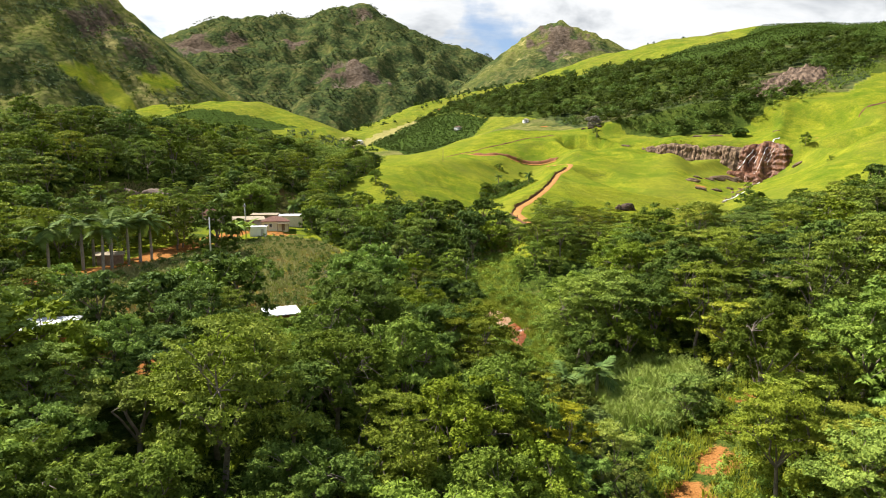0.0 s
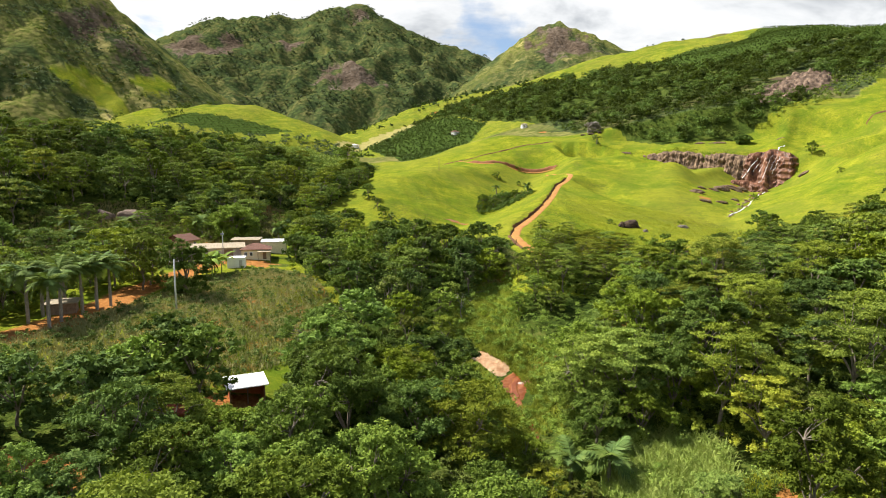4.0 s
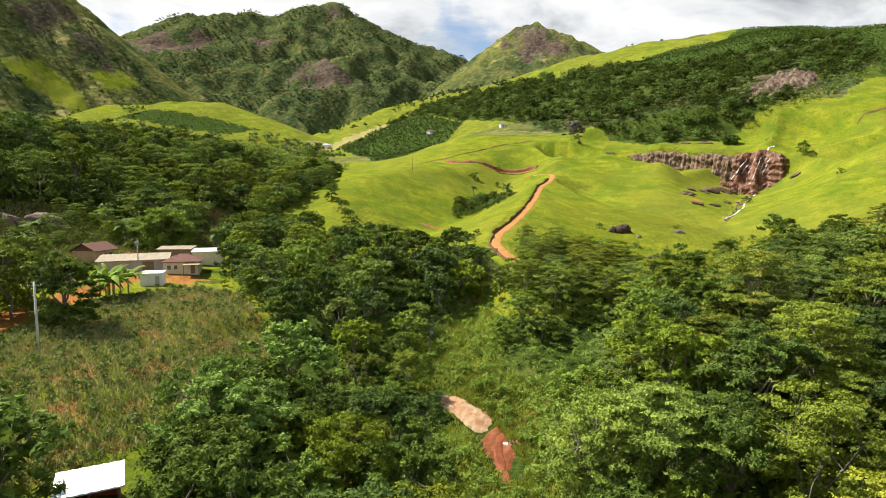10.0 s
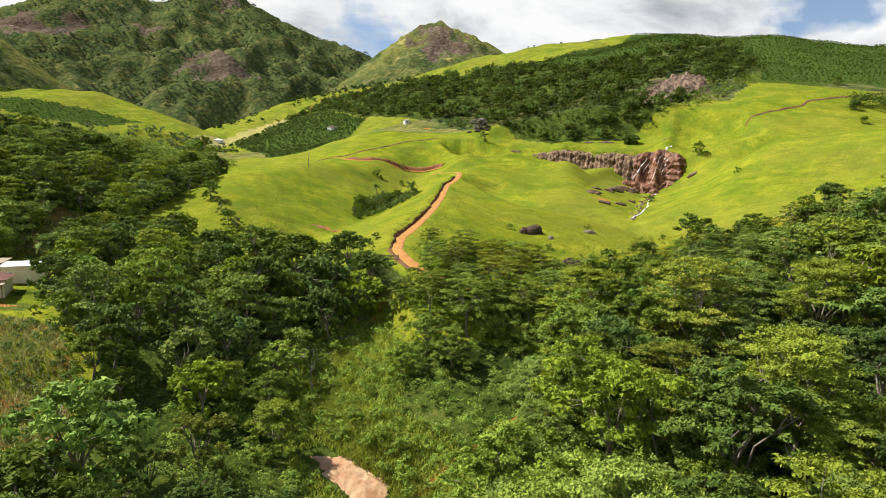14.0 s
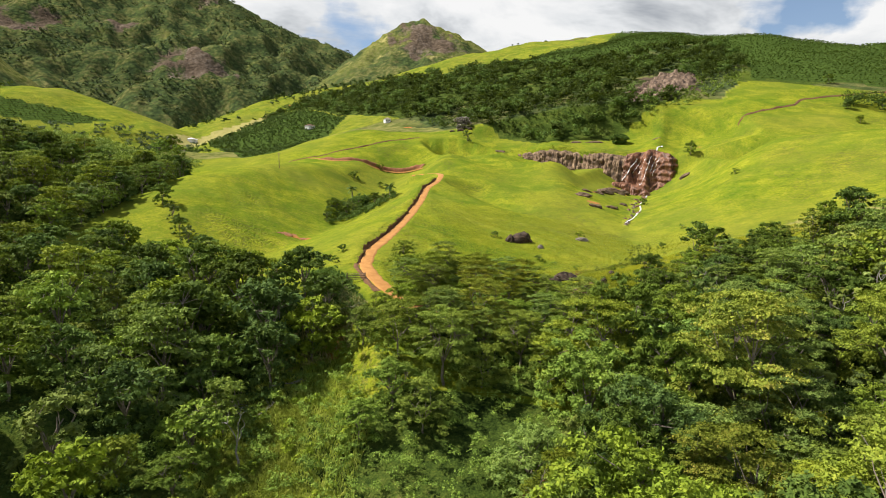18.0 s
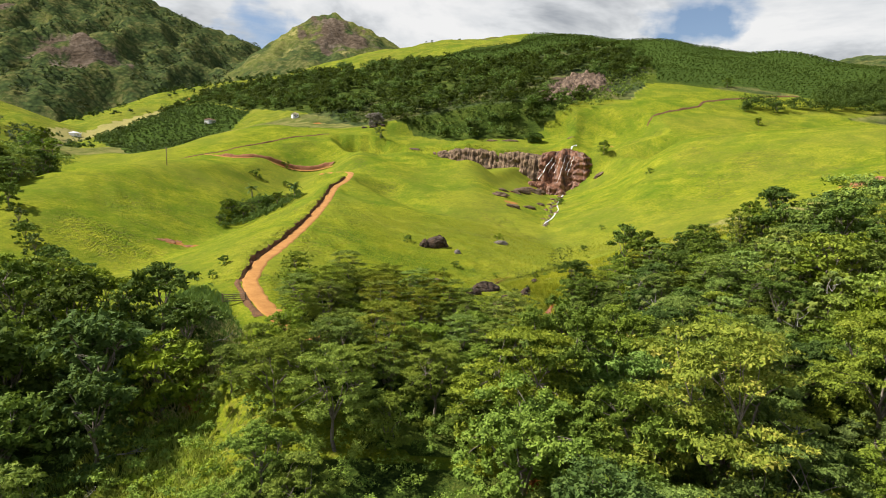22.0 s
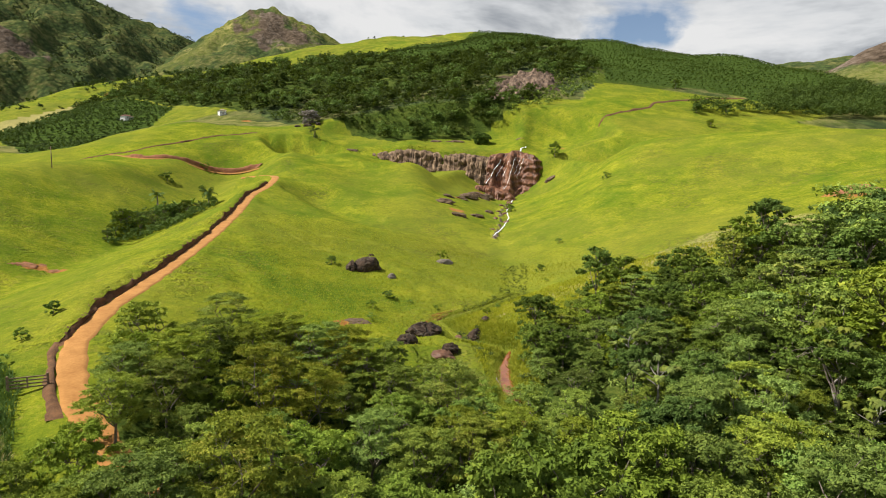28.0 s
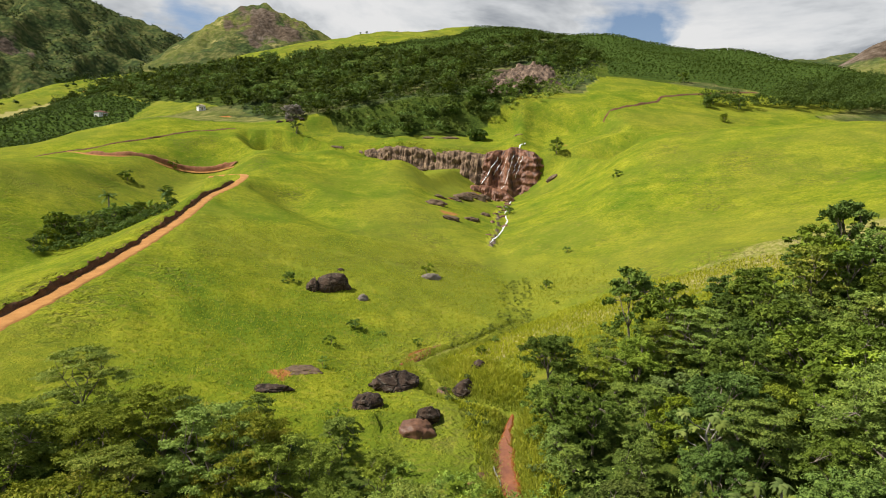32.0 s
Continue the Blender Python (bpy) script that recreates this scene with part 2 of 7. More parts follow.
def ground_material():
    """Pasture, woodland floor, rock, bare soil and crops, laid out by the land cover on the mesh."""
    m, t = material("ground")
    co = node(t, "ShaderNodeTexCoord").outputs["Object"]
    s = node(t, "ShaderNodeSeparateColor", {0: node(t, "ShaderNodeVertexColor", layer_name="cover").outputs[0]})
    s2 = node(t, "ShaderNodeSeparateColor", {0: node(t, "ShaderNodeVertexColor", layer_name="crops").outputs[0]})
    n_far = noise_tex(t, co, 0.012, 5.0, 0.6)
    n_mid = noise_tex(t, co, 0.11, 6.0, 0.62)
    n_fine = noise_tex(t, co, 1.1, 5.0, 0.7)
    n_tuft = noise_tex(t, co, 4.0, 3.0, 0.65)
    gmix = calc(t, "ADD", calc(t, "ADD", calc(t, "MULTIPLY", n_mid, 0.36), calc(t, "MULTIPLY", n_fine, 0.38)), calc(t, "MULTIPLY", n_tuft, 0.26))
    grass = ramp(t, gmix, [(0.36, (0.07, 0.105, 0.010)), (0.45, (0.135, 0.168, 0.014)), (0.53, (0.205, 0.228, 0.017)), (0.61, (0.315, 0.30, 0.03))])
    sward = noise_tex(t, co, 0.045, 5.0, 0.65, 0.6)
    grass = mix(t, ramp(t, sward, [(0.36, 0.75), (0.56, 0.0)]), grass, (0.075, 0.135, 0.012))
    clump = noise_tex(t, co, 0.33, 4.0, 0.7, 0.4)
    grass = mix(t, ramp(t, clump, [(0.34, 0.5), (0.48, 0.0)]), grass, (0.06, 0.10, 0.012))
    grass = mix(t, ramp(t, noise_tex(t, co, 0.7, 4.0, 0.7), [(0.56, 0.0), (0.70, 0.55)]), grass, (0.27, 0.225, 0.05))
    dry = ramp(t, n_far, [(0.44, 0.0), (0.66, 0.55)])
    grass = mix(t, dry, grass, (0.185, 0.185, 0.028))
    grass = mix(t, calc(t, "MULTIPLY", s2.outputs[2], 0.8), grass, ramp(t, n_mid, [(0.40, (0.075, 0.09, 0.026)), (0.60, (0.20, 0.18, 0.07))]))
    # cattle treads along the contours
    z = node(t, "ShaderNodeSeparateXYZ", {0: co}).outputs[2]
    tread = calc(t, "SINE", calc(t, "ADD", calc(t, "MULTIPLY", z, 6.5), calc(t, "MULTIPLY", noise_tex(t, co, 0.16, 4.0, 0.65), 42.0)))
    patch = ramp(t, noise_tex(t, co, 0.035, 5.0, 0.65), [(0.50, 0.0), (0.66, 1.0)])
    tread_f = calc(t, "MULTIPLY", calc(t, "MULTIPLY", ramp(t, tread, [(0.35, 0.0), (0.9, 1.0)]), patch), calc(t, "MULTIPLY", calc(t, "SUBTRACT", 1.0, s2.outputs[2]), 0.55))
    grass = mix(t, tread_f, grass, (0.10, 0.092, 0.03))
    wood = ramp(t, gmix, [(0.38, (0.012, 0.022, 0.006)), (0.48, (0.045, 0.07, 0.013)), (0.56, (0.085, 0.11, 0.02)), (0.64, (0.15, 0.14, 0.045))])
    # woods of the far slopes: crowns of about eight metres, painted shade between
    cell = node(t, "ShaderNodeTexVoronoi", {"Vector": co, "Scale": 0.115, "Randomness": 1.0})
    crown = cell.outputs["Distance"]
    # the bluish green mixed in here also carries painted haze
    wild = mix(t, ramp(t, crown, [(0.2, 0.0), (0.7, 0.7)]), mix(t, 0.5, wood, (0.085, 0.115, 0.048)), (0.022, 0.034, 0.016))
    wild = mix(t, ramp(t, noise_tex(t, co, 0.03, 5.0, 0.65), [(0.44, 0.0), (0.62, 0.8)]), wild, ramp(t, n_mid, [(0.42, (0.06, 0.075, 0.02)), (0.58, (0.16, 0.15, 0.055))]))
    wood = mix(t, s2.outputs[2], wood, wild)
    stone = ramp(t, calc(t, "ADD", calc(t, "MULTIPLY", n_far, 0.5), calc(t, "MULTIPLY", n_mid, 0.5)), [(0.36, (0.04, 0.03, 0.02)), (0.5, (0.105, 0.078, 0.056)), (0.66, (0.20, 0.16, 0.125))])
    soil = ramp(t, gmix, [(0.36, (0.20, 0.075, 0.02)), (0.64, (0.42, 0.20, 0.065))])
    edge = calc(t, "MULTIPLY", calc(t, "SUBTRACT", gmix, 0.5), 1.5)

    def weight(v):
        return ramp(t, calc(t, "ADD", v, edge), [(0.40, 0.0), (0.60, 1.0)])
    rows = calc(t, "SINE", calc(t, "ADD", calc(t, "MULTIPLY", z, 2.1), calc(t, "MULTIPLY", n_mid, 3.0)))
    crop = mix(t, ramp(t, rows, [(0.2, 0.0), (0.8, 1.0)]), (0.045, 0.072, 0.016), (0.06, 0.095, 0.018))
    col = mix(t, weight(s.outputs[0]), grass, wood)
    col = mix(t, weight(s2.outputs[0]), col, crop)
    col = mix(t, weight(s2.outputs[1]), col, ramp(t, gmix, [(0.36, (0.20, 0.19, 0.06)), (0.64, (0.36, 0.31, 0.12))]))
    col = mix(t, weight(s.outputs[1]), col, stone)
    col = mix(t, weight(s.outputs[2]), col, soil)
    h = calc(t, "ADD", calc(t, "ADD", calc(t, "MULTIPLY", n_fine, 0.5), calc(t, "MULTIPLY", n_tuft, 0.4)), calc(t, "MULTIPLY", calc(t, "MULTIPLY", tread, patch), calc(t, "MULTIPLY", calc(t, "SUBTRACT", 1.0, s2.outputs[2]), -0.3)))
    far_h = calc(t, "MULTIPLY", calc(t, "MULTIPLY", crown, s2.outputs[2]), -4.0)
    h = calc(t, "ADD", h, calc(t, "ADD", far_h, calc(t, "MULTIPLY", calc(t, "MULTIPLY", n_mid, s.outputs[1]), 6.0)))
    finish(t, col, 1.0, h, 0.45, 1.0, 0.0, 0.0)
    return m


GROUND = ground_material()

# ---------------------------------------------------------------- land form
def smax(a, b, k):
    d = np.maximum(k - np.abs(a - b), 0.0)
    return np.maximum(a, b) + d * d / (4 * k)


def smin(a, b, k):
    return -smax(-a, -b, k)


def line_near(x, y, pts):
    """Distance to a line on the plan, and the line's own height at the nearest place."""
    best = np.full(x.shape, 1e18)
    zed = np.zeros(x.shape)
    for (x0, y0, z0), (x1, y1, z1) in zip(pts[:-1], pts[1:]):
        dx, dy = x1 - x0, y1 - y0
        u = np.clip(((x - x0) * dx + (y - y0) * dy) / (dx * dx + dy * dy), 0, 1)
        d2 = (x - x0 - u * dx) ** 2 + (y - y0 - u * dy) ** 2
        near = d2 < best
        best = np.where(near, d2, best)
        zed = np.where(near, z0 + u * (z1 - z0), zed)
    return np.sqrt(best), zed


def hill(x, y, pts, slope, width):
    """A rounded ridge under a line on the plan: the highest of its stretches at every place."""
    best = np.full(x.shape, -1e9)
    for (x0, y0, z0), (x1, y1, z1) in zip(pts[:-1], pts[1:]):
        dx, dy = x1 - x0, y1 - y0
        u = np.clip(((x - x0) * dx + (y - y0) * dy) / (dx * dx + dy * dy), 0, 1)
        d2 = (x - x0 - u * dx) ** 2 + (y - y0 - u * dy) ** 2
        best = np.maximum(best, z0 + u * (z1 - z0) - slope * (np.sqrt(d2 + width * width) - width))
    return best


def wave_noise(x, y, size, seed, octaves=4):
    """Soft random relief from summed waves, about -1 to 1."""
    rng = np.random.RandomState(seed)
    out = np.zeros(x.shape)
    amp, k = 1.0, 2 * math.pi / size
    for _ in range(octaves):
        for _ in range(5):
            a, p = rng.uniform(0, 2 * math.pi), rng.uniform(0, 2 * math.pi)
            f = k * rng.uniform(0.7, 1.4)
            out += amp * 0.32 * np.sin(f * (x * math.cos(a) + y * math.sin(a)) + p)
        amp *= 0.5
        k *= 2.1
    return out


CREEK = [(219, 402, 30.5), (207, 388, 29), (186, 362, 26), (163, 326, 22), (143, 298, 18.5), (128, 262, 13.6), (109, 234, 12.0), (98, 229, 11.3), (85, 224, 10.6), (83, 212, 9.8), (88.3, 203.4, 9.2),
         (84, 198.6, 8.5), (80.4, 192.4, 8.1), (77.6, 185, 7.8), (66, 165, 7.2), (44, 138, 4.4), (23, 127, -1.0), (14.5, 119.5, -3.4), (15.5, 110, -5.0), (17, 98, -6.0), (18, 78, -6.8), (20, 40, -8.0), (24, 0, -9.5), (30, -80, -13), (40, -400, -30)]
VALLEY = [(13, 122, -3.2), (9.6, 128, -0.8), (8, 142, 1.4), (5, 158, 3.2), (-8, 180, 6.5), (-24, 200, 9), (-45, 300, 17), (-60, 420, 32), (-70, 584, 60), (-60, 800, 106), (-10, 1250, 176), (60, 1500, 240)]
GULLY = [(-24, 200, 9), (0, 262, 13), (22, 318, 17.0), (42, 370, 23.2), (58, 424, 32.5), (72, 456, 41)]
ROAD = [(35, 171.5, 12.4), (31.2, 178, 13.6), (28.6, 186, 14.7), (26.8, 195, 15.8), (26.0, 205, 17.0), (29, 220, 18.6), (38, 244, 21.2), (48, 274, 24.8), (58, 306, 29.2), (67, 338, 34.2), (73, 350, 36.2), (79, 366, 38.6), (83.5, 382, 41.0), (84.5, 394, 42.0), (81, 404, 42.2), (74, 412, 41.4)]
DRAIN = [(94, 362, 36), (98, 341, 31), (107, 318, 28), (126, 309, 26), (146, 300, 22)]
RIDGES = {
    "spur": ([(24, 168, 11.5), (23, 205, 16.8), (44, 268, 23.8), (62, 325, 32), (81, 384, 41.5), (96, 440, 55), (112, 500, 67)], 0.30, 8),
    "shelf": ([(112, 505, 67), (150, 502, 69), (190, 502, 70), (224, 490, 71), (262, 466, 71), (285, 446, 72)], 0.36, 10),
    "knoll": ([(-33, 324, 33), (-23, 367, 41), (-2, 420, 47.5), (14, 446, 49.5), (22, 462, 50.5)], 0.34, 20),
    "terrace": ([(-54, 598, 61), (13, 625, 72), (44, 613, 80), (71, 586, 85), (99, 566, 81), (122, 531, 70)], 0.34, 24),
    "field": ([(-80, 50, 9), (-68, 88, 9), (-54, 122, 9.8), (-48, 150, 11.3), (-52, 178, 12.2), (-70, 200, 14)], 0.16, 14),
    "right bank": ([(172, 190, 29), (140, 166, 16), (100, 120, 9), (80, 60, 7), (70, 0, 4), (90, -120, 2)], 0.24, 18),
    "yellow bank": ([(93, 221, 12.4), (111, 222, 16.6), (136, 215, 21.0), (170, 206, 28.6), (206, 214, 36), (300, 226, 52)], 0.3, 7),
    "dome": ([(238, 405, 60), (266, 382, 63), (285, 350, 64), (302, 314, 64), (314, 292, 64), (340, 240, 60)], 0.36, 34),
    "upper right": ([(268, 440, 69), (326, 484, 89), (393, 524, 124), (478, 510, 119), (515, 468, 101), (590, 412, 86)], 0.62, 22),
    "woods ridge": ([(-40, 940, 108), (-12, 920, 120), (55, 900, 149), (121, 864, 164), (196, 820, 165), (244, 786, 158), (300, 744, 177), (354, 706, 181), (403, 665, 179), (436, 628, 167), (450, 583, 142), (490, 540, 122)], 0.58, 26),
    "bright hill": ([(66, 1150, 213), (230, 1079, 234), (321, 1055, 266), (393, 1008, 272), (443, 964, 272), (489, 917, 262)], 0.4, 40),
    "planted ridge": ([(455, 890, 257), (494, 844, 254), (559, 761, 231), (599, 699, 213), (637, 644, 198), (660, 589, 168), (720, 480, 128)], 0.4, 40),
    "peak": ([(120, 1560, 315), (171, 1546, 352), (211, 1549, 396), (265, 1551, 439), (304, 1544, 449), (367, 1520, 425), (449, 1466, 376), (520, 1400, 330)], 0.72, 14),
    "mountain": ([(-1000, 1600, 330), (-774, 1724, 425), (-714, 1807, 507), (-663, 1882, 564), (-528, 1978, 602), (-459, 1996, 584), (-358, 2070, 644), (-281, 2081, 651), (-185, 2092, 610), (-87, 2098, 564), (32, 2048, 504), (162, 1989, 460), (236, 1981, 458), (500, 1950, 430)], 0.62, 30),
    "left mountain": ([(-1500, 900, 420), (-1000, 1050, 440), (-797, 1089, 423), (-741, 1160, 428), (-680, 1183, 409), (-649, 1184, 389), (-632, 1196, 318), (-560, 1161, 262), (-490, 1119, 218), (-420, 1077, 178)], 0.9, 20),
    "left hill": ([(-420, 908, 151), (-360, 933, 164), (-300, 941, 163), (-249, 916, 145), (-201, 878, 121)], 0.45, 26),
    "left woods": ([(-300, 150, 48), (-185, 240, 47), (-175, 268, 51), (-161, 288, 51), (-143, 308, 49), (-139, 397, 55), (-111, 436, 54)], 0.42, 24),
    "far right": ([(1100, 1250, 215), (1245, 1033, 296), (1354, 963, 328), (1500, 900, 330)], 0.5, 40),
    "right scarp": ([(930, 760, 160), (979, 714, 198), (997, 684, 230), (1025, 631, 252), (1200, 560, 262)], 0.6, 20),
    "behind west": ([(-900, -700, 160), (-300, -900, 120), (300, -950, 140), (1000, -600, 190)], 0.3, 120),
}


# the rock face: plan, and the heights of its top and foot
CLIFF = [(150, 477, 59.5, 58.5), (165, 468, 59, 54.5), (177, 459, 61.2, 51.5), (194, 449, 59, 47.5), (210, 438, 57.5, 48.5), (220, 429, 56.6, 43), (227, 421, 58.2, 33), (232, 417, 59.8, 36), (237, 413, 56.2, 44), (242, 408.5, 54.2, 50), (245, 406, 55.2, 54.6)]


def CLIFF_OFF(x):
    """How far before the straight chord of the rock face its own line runs."""
    off = [((p[0] - 165) * -0.62 + (p[1] - 468) * -0.78) for p in CLIFF]
    return np.interp(x, [p[0] for p in CLIFF], off)


def height(x, y):
    x, y = np.asarray(x, float), np.asarray(y, float)
    low = None
    for pts, slope, width, cap in ((CREEK, 0.19, 7, 46), (VALLEY, 0.15, 9, 44), (GULLY, 0.22, 6, 30)):
        d, z = line_near(x, y, pts)
        rise = slope * (np.sqrt(d * d + width * width) - width)
        v = z + cap * (1 - np.exp(-rise / cap))
        low = v if low is None else smin(low, v, 3.0)
    z = low
    far = np.hypot(x - 20, y - 60)
    for name, (pts, slope, width) in RIDGES.items():
        z = smax(z, hill(x, y, pts, slope, width), 4.0 if name in ("spur", "yellow bank") else 5.0 if name in ("shelf", "woods ridge", "upper right", "terrace", "knoll") else 10.0)
    # ravines that the water has cut, up to the foot of the rock face
    front = (x - 165) * -0.62 + (y - 468) * -0.78
    for pts, slope, width, end in ((CREEK[:9], 0.36, 5, 0.28), (GULLY[1:], 0.42, 4, 0.12)):
        d, zc = line_near(x, y, pts)
        side = np.clip(x - 227, 0, 60) * 0.5 * np.clip((y - 355) / 30, 0, 1) + np.clip(d - 18, 0, 40) * 0.32 * np.clip((y - 404) / 16, 0, 1) * np.clip((226 - x) / 8, 0, 1)
        z = smin(z, zc + side + slope * (np.sqrt(d * d + width * width) - width) + np.clip((d - 30) * end, 0, 4000) + np.clip((CLIFF_OFF(x) + 4 - front) * 1.5, 0, 300) * (x > 130), 5.0)
    # the step of the rock face below the shelf
    d, top = line_near(x, y, [(p[0], p[1], p[2]) for p in CLIFF])
    _, foot = line_near(x, y, [(p[0], p[1], p[3]) for p in CLIFF])
    reach = np.clip((d - 45) * 1.0, 0, 4000)
    behind = front < CLIFF_OFF(x)
    z = np.where(behind, smin(z, top + 0.30 * d + reach, 2.0), smin(z, foot - 0.10 * d + reach, 2.0))
    # a shallow drain that falls from the head of the road to the stream
    d, zd = line_near(x, y, DRAIN)
    z = z - 4.8 * np.exp(-(d / 10.0) ** 2) * np.clip((zd - 24) / 8, 0, 1)
    # relief that grows with distance, spurs and ravines of the mountains, and rough high rock
    for name, deep, size in (("mountain", 46, 420), ("left mountain", 30, 260), ("peak", 12, 150)):
        d, _ = line_near(x, y, RIDGES[name][0])
        on = np.clip((hill(x, y, *RIDGES[name]) - z + 30) / 30, 0, 1) * np.clip((d - 30) / 260, 0, 1)
        z = z + deep * on * (0.35 - np.abs(wave_noise(x, y, size, 61, 4)))
    z = z + 0.35 * wave_noise(x, y, 38, 3, 3) * np.clip((far - 20) / 150, 0.2, 1)
    z = z + 3.0 * wave_noise(x, y, 190, 5, 3) * np.clip((far - 330) / 400, 0, 1)
    crag = np.clip((z - 170) / 200, 0, 1) * np.clip((far - 900) / 300, 0, 1)
    z = z + crag * (9 * wave_noise(x, y, 320, 8, 4) + 9 * (0.45 - np.abs(wave_noise(x, y, 150, 9, 3))) + 4 * (0.4 - np.abs(wave_noise(x, y, 60, 10, 2))))
    z = z + 0.16 * wave_noise(x, y, 9, 6, 2) * np.clip((far - 90) / 80, 0, 1) * np.clip((420 - far) / 120, 0, 1)
    # the road's bed, cut into the spur
    d, zr = line_near(x, y, ROAD)
    upper = (x < np.interp(y, [p[1] for p in ROAD[4:14]], [p[0] for p in ROAD[4:14]])) & (y > 200) & (y < 394)
    z = z + upper * 1.25 * np.clip((d - 1.5) / 1.5, 0, 1) * np.exp(-(d / 16.0) ** 2) * np.clip((y - 200) / 20, 0, 1)
    bed = np.where(upper, np.clip((2.8 - d) / 0.9, 0, 1), np.clip((4.6 - d) / 2.2, 0, 1))
    z = z * (1 - bed) + (zr - 0.06) * bed
    # the ravine of the lower creek and of the brook that joins it
    for pts, slope, reach in ((CREEK[15:-2], 0.26, 46), (VALLEY[:5], 0.26, 17)):
        d, zc = line_near(x, y, pts)
        road_side = 0.5 * np.clip(d - 15, 0, 60) * np.clip((y - 145) / 15, 0, 1)
        z = smin(z, zc + slope * (np.sqrt(d * d + 9) - 3) + np.clip((d - reach) * 0.4, 0, 4000) + road_side, 1.5)
    # the creek's channel
    d, zc = line_near(x, y, CREEK)
    ch = np.clip((5.6 - d) / 5.0, 0, 1) ** 1.7 * np.clip((300 - y) / 60, 0.3, 1)
    z = z * (1 - ch) + (zc - 0.6) * ch
    return z

# ---------------------------------------------------------------- helpers for building
def mesh_from(name, verts, faces, mat, smooth=False):
    me = bpy.data.meshes.new(name)
    verts = np.asarray(verts, dtype=np.float32)
    faces = np.asarray(faces, dtype=np.int32)
    k = faces.shape[1]
    me.vertices.add(len(verts))
    me.vertices.foreach_set("co", verts.ravel())
    me.loops.add(faces.size)
    me.loops.foreach_set("vertex_index", faces.ravel())
    me.polygons.add(len(faces))
    me.polygons.foreach_set("loop_start", np.arange(0, faces.size, k, dtype=np.int32))
    if smooth:
        me.polygons.foreach_set("use_smooth", np.ones(len(faces), dtype=bool))
    me.update(calc_edges=True)
    me.validate()
    if mat:
        me.materials.append(mat)
    return me


def part(name, bm, mat, parent, label="", smooth=False):
    """Links a bmesh as one mesh object under a thing or a part."""
    me = bpy.data.meshes.new(name)
    bm.to_mesh(me)
    bm.free()
    if smooth:
        me.polygons.foreach_set("use_smooth", np.ones(len(me.polygons), dtype=bool))
    me.materials.append(mat)
    ob = new(name, me)
    if parent:
        ob.parent = parent
    return tagged(ob, label)


def ground_z(x, y):
    return float(height(np.array([x]), np.array([y]))[0])


def inside(x, y, poly):
    """Which points of the plan lie inside an outline."""
    c = np.zeros(np.shape(x), bool)
    j = len(poly) - 1
    for i in range(len(poly)):
        (xi, yi), (xj, yj) = poly[i], poly[j]
        if yi != yj:
            c ^= ((yi > y) != (yj > y)) & (x < (xj - xi) * (y - yi) / (yj - yi) + xi)
        j = i
    return c


# ---------------------------------------------------------------- land cover on the plan
WOOD_RIGHT = [(30, 64), (21, 104), (27, 126), (52, 150), (80, 186), (88, 202), (96, 206), (108, 203), (122, 201), (140, 200), (172, 203), (212, 198), (240, 160), (230, 60), (150, -40), (60, -40), (40, 24)]
WOOD_CLUMP = [(31, 172), (31, 190), (34, 202), (44, 208), (56, 206), (64, 202), (68, 192), (62, 168), (48, 148), (34, 152)]
WOOD_LEFT = [(2, 130), (-20, 142), (-36, 168), (-48, 200), (-58, 240), (-40, 262), (-25, 246), (-14, 222), (0, 203), (14, 190), (18, 176), (12, 160), (4, 140)]
WOOD_NEAR = [(-8, 18), (2, 40), (8, 70), (4, 94), (0, 112), (-4, 124), (-12, 122), (-19, 100), (-22, 78), (-40, 66), (-58, 63), (-66, 78), (-78, 96), (-110, 104), (-110, 40), (-60, 18), (-30, 18)]
WOOD_WEST = [(-66, 205), (-88, 212), (-92, 160), (-80, 128), (-95, 100), (-150, 110), (-240, 150), (-290, 300), (-160, 470), (-80, 480), (-44, 420), (-46, 330), (-54, 262)]
WOOD_RIDGE = [(-60, 930), (0, 850), (38, 782), (72, 699), (114, 604), (122, 552), (156, 532), (181, 484), (230, 470), (262, 474), (297, 482), (334, 510), (388, 532), (440, 590), (470, 640), (430, 700), (370, 740), (300, 780), (240, 830), (200, 865), (120, 905), (40, 945)]
WOOD_GAP = [(-60, 62), (-68, 80), (-58, 87), (-43, 80), (-30, 90), (-25, 84), (-28, 72), (-38, 66)]
WOOD_SOUTH = [(-110, -70), (-110, 40), (-60, 20), (60, 24), (150, 22), (150, -70)]
CROP_RIDGE = [(281, 734), (330, 760), (395, 800), (460, 860), (540, 790), (614, 724), (680, 640), (690, 560), (690, 420), (560, 402), (500, 407), (459, 420), (445, 443), (432, 471), (405, 488), (386, 498), (372, 500), (400, 534), (440, 600), (461, 680), (408, 720)]
CROP_CREST = [(250, 800), (277, 735), (284, 690), (330, 672), (385, 662), (430, 672), (470, 690), (475, 740), (420, 810), (340, 830)]
CROP_VALLEY = [(-101, 826), (-38, 921), (9, 837), (58, 726), (30, 640), (2, 575), (-36, 561)]
CROP_WEST = [(-150, 590), (-175, 640), (-130, 660), (-100, 620)]
CROP_HILL = [(-392, 822), (-330, 800), (-235, 795), (-205, 826), (-250, 838), (-350, 846)]
DRY_FIELD = [(-145, 815), (-120, 870), (-40, 955), (-15, 925), (-78, 860), (-124, 780)]
